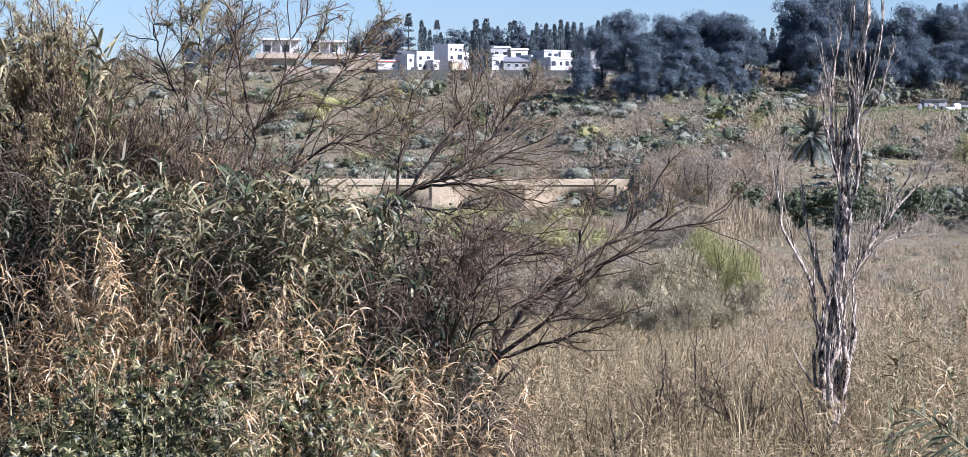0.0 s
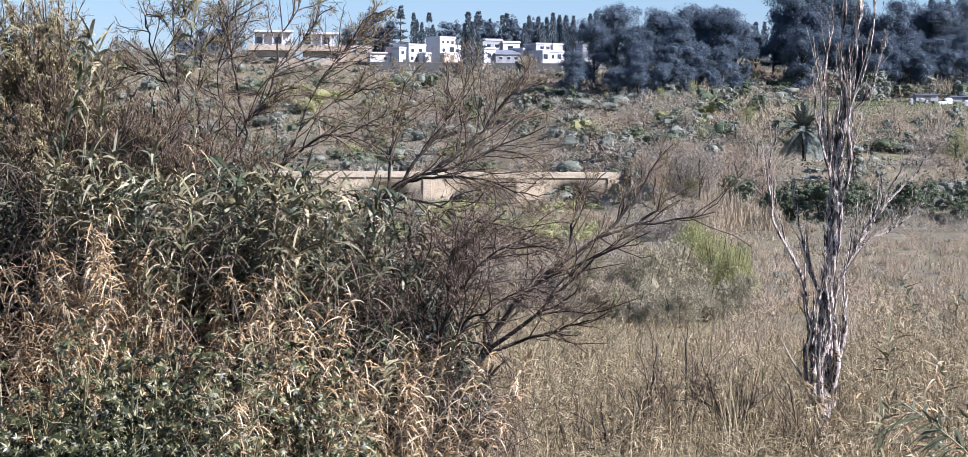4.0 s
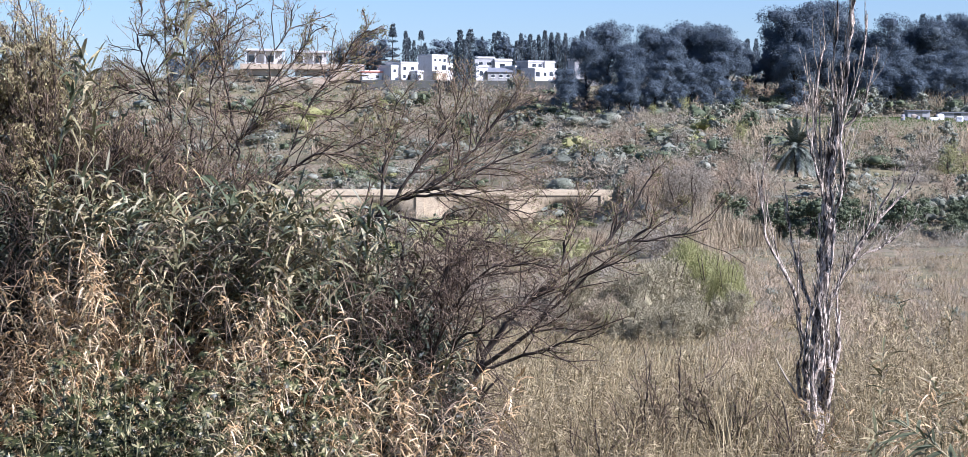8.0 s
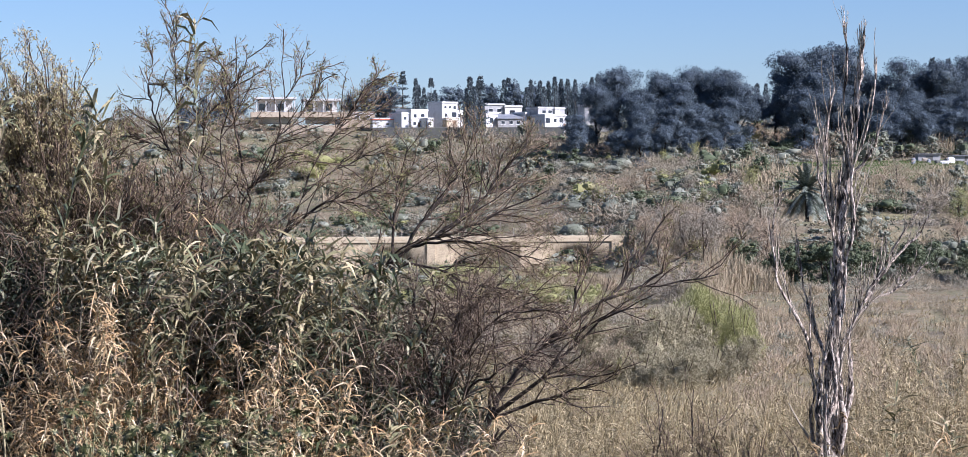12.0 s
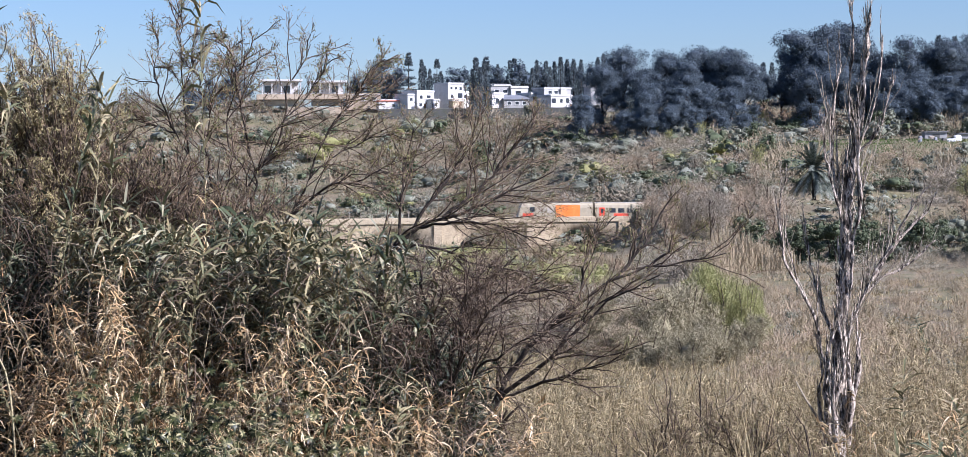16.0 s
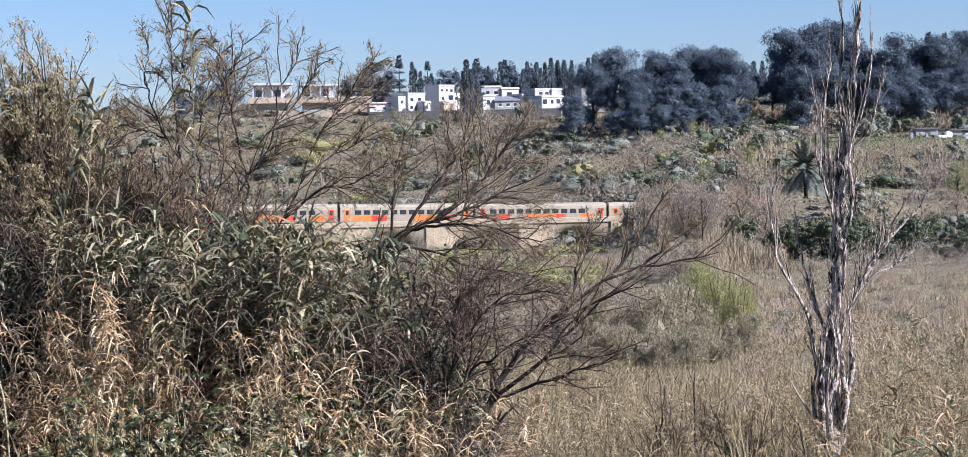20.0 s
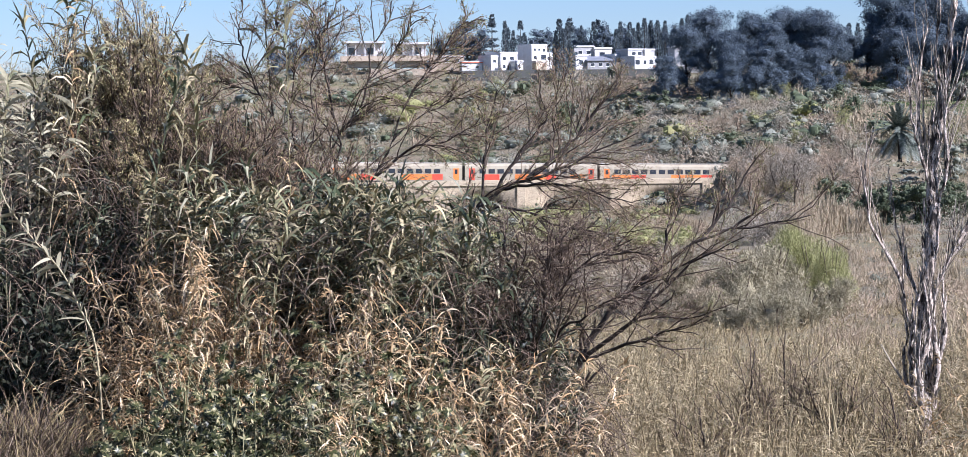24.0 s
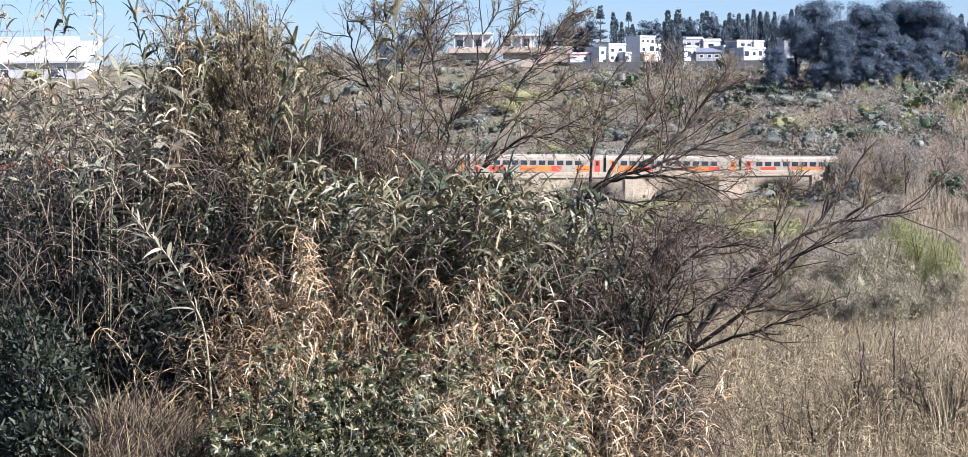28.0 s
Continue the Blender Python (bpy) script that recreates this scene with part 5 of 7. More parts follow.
def bare_trees():
    rng = np.random.default_rng(31)
    # a wide bush of many stems among the reeds
    stems = [limb(rng, [(-4.29, 38, 16.35), (-4.27, 38, 17.5), (-4.28, 38, 18.59), (-4.43, 38, 19.18)], 0.05, 0.03)]
    limbs = [limb(rng, q, 0.027, 0.008) for q in (
        [(-4.28, 38, 17.9), (-4.55, 38, 18.75), (-4.92, 37.9, 19.40), (-5.13, 37.8, 19.67), (-5.50, 37.7, 20.21), (-5.71, 37.6, 20.59), (-6.01, 37.5, 20.97)],
        [(-4.28, 38, 18.59), (-4.43, 38, 19.18), (-4.37, 38, 19.67), (-4.40, 38, 19.93), (-4.51, 38.1, 20.31), (-4.57, 38.2, 20.80)],
        [(-4.43, 38, 19.10), (-4.48, 38, 19.72), (-3.99, 38, 20.31), (-3.88, 38, 20.84), (-3.82, 38.1, 21.38), (-3.65, 38.2, 21.65), (-3.43, 38.3, 22.13)],
        [(-4.28, 38, 17.6), (-4.09, 38.3, 18.63), (-3.82, 38.3, 19.12), (-3.48, 38.3, 19.76), (-3.37, 38.3, 20.20), (-3.15, 38.4, 20.63), (-2.82, 38.5, 21.00), (-2.60, 38.6, 21.27)],
        [(-3.82, 38.3, 19.12), (-3.15, 38.2, 19.63), (-2.72, 38.2, 19.70), (-2.29, 38.2, 19.86), (-1.94, 38.2, 20.05)],
        [(-4.28, 38, 18.3), (-4.73, 37.6, 19.25), (-5.53, 37.4, 19.63), (-5.94, 37.4, 20.00), (-6.24, 37.3, 20.34)])]
    limbs += [limb(rng, q, 0.019, 0.006) for q in (
        [(-4.40, 38, 19.93), (-4.10, 38, 20.15), (-3.88, 38, 20.36), (-3.61, 38, 20.61)],
        [(-5.13, 37.8, 19.67), (-5.17, 37.6, 20.31), (-5.11, 37.6, 20.95), (-5.16, 37.6, 21.48)],
        [(-4.28, 38, 18.2), (-4.61, 37.5, 18.94), (-5.39, 37.2, 19.42), (-5.86, 37.2, 19.68), (-6.39, 37.2, 19.85)],
        [(-5.50, 37.7, 20.21), (-5.60, 37.8, 21.17), (-5.64, 37.8, 22.03), (-5.60, 37.8, 22.72)],
        [(-5.71, 37.6, 20.59), (-6.04, 37.6, 21.49), (-6.00, 37.6, 22.29)],
        [(-4.51, 38.1, 20.31), (-4.72, 38.2, 21.39), (-4.59, 38.2, 21.88), (-4.31, 38.2, 22.41)])]
    limbs += [limb(rng, q, 0.015, 0.005) for q in (
        [(-4.70, 38.2, 21.29), (-4.88, 38.2, 21.88), (-4.94, 38.2, 22.37)],
        [(-3.15, 38.4, 20.63), (-2.51, 38.5, 21.44), (-2.15, 38.5, 21.91)],
        [(-5.71, 37.6, 20.59), (-6.32, 37.5, 20.85), (-6.63, 37.5, 21.28)],
        [(-4.37, 38, 19.67), (-4.84, 37.9, 20.42), (-4.77, 37.9, 21.28), (-4.66, 37.9, 21.81)],
        [(-3.48, 38.3, 19.76), (-3.02, 38.6, 20.20), (-2.41, 38.6, 20.46), (-1.98, 38.6, 20.57)],
        [(-3.88, 38, 20.84), (-3.59, 38.4, 21.12), (-3.26, 38.4, 21.61), (-3.09, 38.4, 21.88)],
        [(-5.11, 37.6, 20.95), (-5.36, 37.5, 21.69), (-5.40, 37.5, 22.12)])]
    bare_tree("bare_tree", "spreading leafless shrub tree with reddish-brown twigs", rng, stems, limbs, (15, 8), (0.5, 0.55), 40, -0.03, 0.0, buds=10000, third=(2, 4), size=0.9)
    # the tree whose limbs arch over before the viaduct
    stems = [limb(rng, [(-2.80, 42, 15.01), (-2.76, 42, 16.44), (-2.59, 42, 17.62), (-2.14, 42, 18.48)], 0.065, 0.045)]
    limbs = [limb(rng, q, r * 1.05, 0.01) for r, q in (
        (0.042, [(-2.23, 42, 18.36), (-1.69, 42, 18.81), (-0.72, 42, 19.11), (0.01, 42, 19.44), (0.90, 42, 19.86)]),
        (0.035, [(-1.83, 42, 18.72), (-1.40, 42.2, 19.44), (-1.03, 42.4, 19.88), (-0.75, 42.5, 20.36), (-0.53, 42.6, 20.96)]),
        (0.032, [(-2.30, 42, 18.28), (-1.70, 41.8, 18.44), (-0.94, 41.5, 18.27), (-0.42, 41.2, 18.08), (0.65, 41, 17.91)]),
        (0.032, [(-1.71, 42, 18.79), (-0.99, 41.6, 18.92), (-0.16, 41.2, 18.81), (0.77, 41, 18.55)]))]
    limbs += [limb(rng, q, r * 1.05, 0.01) for r, q in (
        (0.035, [(-2.59, 42, 17.62), (-1.69, 41.6, 17.51), (-0.75, 41.2, 17.53), (0.09, 41, 17.61), (0.76, 40.8, 17.88)]),
        (0.035, [(-2.59, 42, 17.51), (-1.93, 41.6, 17.18), (-1.10, 41.2, 16.97), (-0.28, 41, 16.81)]),
        (0.03, [(-2.14, 42, 18.48), (-2.06, 42.3, 19.28), (-1.99, 42.5, 20.00), (-1.74, 42.8, 20.85)]),
        (0.04, [(-1.24, 42, 18.98), (-0.53, 42.3, 19.52), (0.07, 42.5, 20.24), (0.56, 42.8, 20.85)]))]
    bare_tree("bare_tree", "dark leafless tree with limbs that arch outwards", rng, stems, limbs, (17, 8), (0.55, 0.55), 36, 0.03, 0.01, buds=9000, third=(4, 6), size=0.8)
    # the leaning tree with long straight limbs
    stems = [limb(rng, [(-0.58, 42, 13.35), (-0.46, 42, 14.54), (-0.25, 42, 15.44), (0.10, 42, 16.10)], 0.10, 0.06)]
    limbs = [limb(rng, q, r * 1.0, 0.01) for r, q in (
        (0.052, [(0.05, 42, 16.01), (0.53, 42, 16.63), (1.35, 42, 17.29), (2.24, 42, 17.85), (3.21, 42, 18.04), (4.20, 42, 18.25)]),
        (0.05, [(-0.19, 42, 15.53), (0.60, 41.7, 16.13), (1.34, 41.5, 16.89), (2.06, 41.3, 17.49), (2.85, 41, 17.89)]),
        (0.04, [(-0.24, 42, 15.46), (0.75, 41.6, 15.85), (1.47, 41.3, 16.10), (2.27, 41, 16.43)]))]
    limbs += [limb(rng, q, r * 1.0, 0.01) for r, q in (
        (0.04, [(2.09, 42, 17.77), (2.55, 42.2, 18.33), (2.94, 42.4, 18.92), (3.20, 42.5, 19.40)]),
        (0.035, [(1.38, 42, 17.30), (1.44, 42.2, 17.97), (1.69, 42.4, 18.56), (2.12, 42.5, 18.98)]),
        (0.03, [(2.68, 42, 17.96), (3.29, 42.2, 18.45), (3.79, 42.4, 18.74)]))]
    bare_tree("bare_tree", "leaning leafless tree with long straight limbs and grey twigs", rng, stems, limbs, (12, 7), (0.45, 0.5), 36, 0.10, 0.0, buds=2500, third=(3, 5))
    # the dense low twiggy shrub below them
    stems = [limb(rng, [(-0.92, 34.5, 15.12), (-1.01, 34.5, 16.29), (-1.21, 34.5, 17.46), (-1.40, 34.5, 18.15)], 0.06, 0.02)]
    limbs = [limb(rng, q, 0.03, 0.008) for q in (
        [(-1.00, 34.5, 16.20), (-0.62, 34.3, 17.28), (-0.04, 34, 17.88), (0.63, 33.8, 18.09)],
        [(-0.98, 34.5, 16.10), (-1.39, 34.2, 17.20), (-1.67, 34, 17.69), (-2.05, 33.8, 18.09)],
        [(-1.01, 34.5, 16.49), (-0.82, 34.7, 17.45), (-0.63, 35, 18.02), (-0.24, 35, 18.47)],
        [(-0.98, 34.5, 16.20), (-0.43, 34.3, 16.80), (0.15, 34, 17.21), (0.82, 33.8, 17.51)],
        [(-0.98, 34.5, 15.90), (-1.30, 34.2, 16.71), (-1.77, 34, 17.02), (-2.14, 33.8, 17.51)])]
    bare_tree("twiggy_shrub", "dense low shrub of fine dark twigs", rng, stems, limbs, (22, 10), (0.55, 0.5), 48, 0.03, 0.01, third=(4, 6), twig="bramble")
    # brown twiggy growth behind the first reeds
    for cx, foot, high in ((-7.37, 17.35, 21.1), (-6.56, 17.35, 20.7), (-5.85, 17.35, 20.0), (-8.6, 17.35, 20.7), (-5.4, 17.35, 20.3), (-4.9, 17.35, 19.9), (-4.4, 17.35, 19.5), (-8.0, 17.35, 21.2), (-7.0, 17.35, 20.9), (-6.2, 17.35, 20.6)):
        X, G = cx, foot
        H = high - foot
        stems = [limb(rng, [(X, 36, G), (X + 0.1, 36, G + 0.3 * H), (X - 0.1, 36, G + 0.6 * H), (X + 0.1, 36, G + 0.8 * H)], 0.035, 0.012)]
        limbs = [limb(rng, [(X, 36, G + 0.15 * H), (X + q * 0.5, 36 + p, G + 0.5 * H), (X + q, 36 + p, G + H * rng.uniform(0.75, 1.0))], 0.02, 0.006) for q, p in ((-0.8, 0.2), (-0.4, -0.3), (0.1, 0.3), (0.5, -0.2), (0.9, 0.2))]
        bare_tree("twiggy_shrub", "upright leafless shrub of fine brown twigs among reeds", rng, stems, limbs, (13, 8), (0.4, 0.5), 40, 0.1, 0.0, buds=500, third=(3, 5))
    # thin young trees on the meadow
    for k, (x, y, h) in enumerate(((2.4, 47, 2.0), (3.5, 50, 3.0), (4.6, 53, 3.3), (5.5, 51, 2.6), (6.7, 47, 2.4))):
        g = float(ground_z(x, y))
        top = rng.normal() * 0.3
        stems = [limb(rng, [(x, y, g - 0.2), (x + 0.05, y, g + h * 0.3), (x + top * 0.5, y, g + h * 0.65), (x + top, y, g + h)], 0.04, 0.01)]
        limbs = [limb(rng, [(x, y, g + h * 0.12), (x + s * 0.3, y, g + h * 0.4), (x + s * 0.7, y + 0.2, g + h * 0.75)], 0.025, 0.007) for s in (-1, 1, 0.5)]
        bare_tree("sapling", "thin leafless sapling in dry grass", rng, stems, limbs, (9, 6), (0.6, 0.5), 40, 0.08, 0.0, buds=500, third=(2, 3))


def poplar():
    rng = np.random.default_rng(44)
    foot = np.array((7.52, 50, 11.52))
    foot[2] = float(ground_z(foot[0], foot[1]))
    trunk = limb(rng, [tuple(foot), (7.55, 50, 13.37), (7.59, 50, 15.97), (7.76, 50, 17.71), (7.76, 50, 18.91), (8.00, 50, 20.48), (8.17, 50, 22.04), (8.31, 50, 23.39)], 0.19, 0.012, 40, 0.012)
    trunk = (trunk[0], 0.19 * (1 - np.linspace(0, 1, 40) ** 1.6) + 0.012)
    limbs = [limb(rng, q, r * (1.3 if r > 0.055 else 0.85), 0.012, 18, 0.015) for r, q in (
        (0.05, [(7.30, 50, 15.19), (6.87, 49.8, 16.68), (6.35, 49.6, 17.55), (6.19, 49.5, 18.24), (6.19, 49.5, 19.19), (6.38, 49.4, 19.75)]),
        (0.042, [(7.69, 50, 15.90), (8.24, 49.7, 17.29), (8.72, 49.5, 18.15), (9.15, 49.3, 19.02), (9.54, 49.2, 19.42)]),
        (0.045, [(8.26, 49.7, 17.26), (8.97, 49.9, 18.24), (9.49, 50, 18.73), (9.81, 50, 19.26)]),
        (0.05, [(7.55, 50, 15.76), (7.13, 50.3, 16.87), (6.94, 50.5, 18.00), (6.83, 50.5, 18.71)]),
        (0.04, [(7.79, 50, 16.32), (8.39, 50.2, 17.16), (9.21, 50.4, 17.58), (9.89, 50.6, 18.14)]))]
    limbs += [limb(rng, q, r * (1.3 if r > 0.055 else 0.85), 0.012, 18, 0.015) for r, q in (
        (0.06, [(7.76, 50, 17.60), (7.62, 50.1, 19.01), (7.42, 50.1, 20.14), (7.48, 50.1, 21.28), (7.65, 50, 22.26)]),
        (0.05, [(7.78, 50, 17.88), (8.04, 49.8, 19.01), (8.00, 49.8, 20.14), (8.39, 49.8, 21.41), (8.56, 49.8, 22.82)]),
        (0.045, [(7.76, 50, 18.30), (7.41, 49.8, 19.44), (7.21, 49.8, 20.42), (7.27, 49.8, 21.20)]),
        (0.045, [(7.80, 50, 18.73), (7.96, 50.2, 20.00), (7.84, 50.2, 21.42), (7.95, 50.2, 22.56), (7.86, 50.2, 23.69)]),
        (0.04, [(8.00, 50, 20.14), (8.46, 49.8, 20.70), (8.66, 49.7, 21.41), (8.77, 49.7, 21.83)]))]
    limbs += [limb(rng, q, r * (1.3 if r > 0.055 else 0.85), 0.012, 18, 0.015) for r, q in (
        (0.08, [(7.38, 50, 13.50), (7.22, 49.8, 14.65), (7.27, 49.7, 15.64), (7.52, 49.8, 16.34)]),
        (0.085, [(7.72, 50, 13.50), (7.79, 49.7, 14.52), (7.70, 49.7, 15.50), (7.83, 49.8, 16.34)]),
        (0.075, [(7.49, 49.8, 13.24), (7.38, 49.6, 14.39), (7.60, 49.6, 15.23), (7.48, 49.7, 16.63)]),
        (0.07, [(7.69, 50.2, 13.75), (7.97, 50, 14.91), (8.00, 50, 15.76), (7.92, 50, 16.75)]),
        (0.05, [(7.30, 50, 13.35), (7.10, 50, 14.34), (7.15, 50, 15.19), (7.04, 50, 16.04)]))]
    # upright shoots all along the stem
    shoots = sprout(rng, [trunk], 95, 0.13, 8, lift=0.7, first=0.32, wander=0.05, n=7, thin=0.38, least=0.011, flat=(1, 1, 0.2))
    shoots += sprout(rng, limbs, 12, 0.32, 11, lift=0.6, first=0.1, wander=0.06, n=6, thin=0.5, least=0.008)
    twigs = sprout(rng, shoots + limbs, 5, 0.4, 30, lift=0.3, first=0.1, wander=0.12, n=4, thin=0.5, least=0.0045)
    root = thing("poplar", "tall bare poplar with pale peeling bark and upright shoots", "tree", tuple(foot))

    def rough(lines, sides, knob):
        v, f = tubes([(p - foot, r) for p, r in lines], sides)
        return v + np.random.default_rng(3).normal(size=v.shape) * knob, f
    part("trunk", mesh_of("poplar_trunk", *rough([trunk], 9, 0.02), M["poplar_bark"]), root)
    for q in limbs:
        part("limb", mesh_of("poplar_limb", *rough([q], 7, 0.006), M["poplar_bark"]), root)
    for q in shoots:
        part("shoot", mesh_of("poplar_shoot", *rough([q], 4, 0.0), M["poplar_bark"]), root)
    part("crown", mesh_of("poplar_twigs", *rough(twigs, 3, 0.0), M["twig_grey"]), root, "crown of fine grey twigs")


# ---- giant reeds ----
def reed_shape(rng, height, leaves, split, plume=False):
    """A cane with its leaves: stalk, withered lower leaves, live upper leaves and perhaps a plume. split: the share of its height that has withered."""
    bend = rng.normal(size=2) * 0.09 * height
    line = spline([(0, 0, -0.3), (bend[0] * 0.15, bend[1] * 0.15, height * 0.4), (bend[0] * 0.5, bend[1] * 0.5, height * 0.75), (bend[0], bend[1], height)], 10)
    stalk = tubes([(line, np.linspace(0.010, 0.003, 10))], 5)
    plane = rng.uniform(0, np.pi)

    def blades(u, withered):
        n = len(u)
        at = u * 9
        i = np.minimum(at.astype(int), 8)
        base = line[i] + (line[i + 1] - line[i]) * (at - i)[:, None]
        a = plane + np.pi * (np.arange(n) % 2) + rng.normal(size=n) * (1.3 if withered else 0.8)
        up = rng.uniform(-0.2, 1.5, n) if withered else rng.uniform(0.25, 1.5, n)
        way = np.stack([np.cos(a), np.sin(a), up], axis=1)
        crown = np.clip((u - 0.7) * 3.3, 0, 1)      # the topmost leaves stand closer and longer
        length = rng.uniform(0.16, 0.44, n) if withered else rng.uniform(0.22, 0.46, n) + 0.12 * crown
        wide = rng.uniform(0.013, 0.032, n) if withered else rng.uniform(0.022, 0.046, n) + 0.008 * crown
        side = np.stack([-np.sin(a), np.cos(a), rng.normal(size=n) * 0.5], axis=1)
        return ribbons(base, way, length, wide, rng.uniform(0.2, 1.3, n) if withered else rng.uniform(0.1, 0.9, n), 3, side=side, shape=np.array([0.75, 1.0, 0.65, 0.05]))
    low = int(leaves * split * 1.15)
    dry = blades(np.sort(rng.uniform(0.10, max(split, 0.12), low)), True) if low else None
    live = blades(np.sort(split + (1 - split) * rng.uniform(0, 1, leaves - int(leaves * split)) ** 0.75), False) if split < 0.97 else None
    head = None
    if plume:
        n = 190
        q = rng.uniform(0, 1, n)
        b = line[-1] + (line[-1] - line[-2]) / np.linalg.norm(line[-1] - line[-2]) * (q * 0.5 - 0.05)[:, None]
        head = ribbons(b, rng.normal(size=(n, 3)) * 0.25 + (0.12, 0, 1.0), rng.uniform(0.08, 0.2, n) * (1.15 - q), 0.012, 0.2, 2, rng=rng)
    return stalk, dry, live, head


REED_KINDS = []
# live leaves, how many shapes, the withered share of the height, whether it bears a plume
REED_SORTS = (("reed_green", 5, 0.5, False), ("reed_mixed", 4, 0.6, False), ("reed_dry", 6, 1.0, False), ("reed_dry", 2, 1.0, True))
GREEN, FADING, DRY, PLUMED = range(0, 5), range(5, 9), range(9, 15), range(15, 17)


def reed_kinds():
    rng = np.random.default_rng(50)
    for mat, count, split, plume in REED_SORTS:
        for _ in range(count):
            s, d, b, h = reed_shape(rng, rng.uniform(3.8, 4.6), int(rng.integers(84, 116)), split, plume)
            REED_KINDS.append((mat, mesh_of("reed_stalk", *s, M["reed_stalk"]), mesh_of("reed_withered", *d, M["reed_dry"]), mesh_of("reed_leaves", *b, M[mat]) if b else None, mesh_of("reed_plume", *h, M["plume"]) if h else None, (s, d, b)))


LABELS = {"reed_green": "giant reed with green upper leaves and withered lower ones", "reed_mixed": "giant reed with fading green and straw leaves", "reed_dry": "dry straw-coloured giant reed"}


def reed_at(rng, x, y, top, kind, lean=6.0, tip=0.0):
    """A cane whose top reaches the given height."""
    mat, stalk, withered, live, plume, _ = REED_KINDS[kind]
    g = float(ground_z(x, y))
    s = max(0.35, (top - g) / 4.2)
    root = thing("giant_reed", LABELS[mat] if not plume else "dry giant reed with a feathery plume", "reed", (x, y, g), "giant reeds on the bank")
    w = min(1.15, max(0.9, s))
    root.scale = (w, w, s)
    root.rotation_euler = (radians(rng.normal() * lean), radians(rng.normal() * lean + tip), rng.uniform(0, 6.28) if not tip else 0)
    part("stalk", stalk, root)
    part("withered_leaves", withered, root, "withered tan leaves")
    if live:
        part("foliage", live, root)
    if plume:
        part("plume", plume, root)


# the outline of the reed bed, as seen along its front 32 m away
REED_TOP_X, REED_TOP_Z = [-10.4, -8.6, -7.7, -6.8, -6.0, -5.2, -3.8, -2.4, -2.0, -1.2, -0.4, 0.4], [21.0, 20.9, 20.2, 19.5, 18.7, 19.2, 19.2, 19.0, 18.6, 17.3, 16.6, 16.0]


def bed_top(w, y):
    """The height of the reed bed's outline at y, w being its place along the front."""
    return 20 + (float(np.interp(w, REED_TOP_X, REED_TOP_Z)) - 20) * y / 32


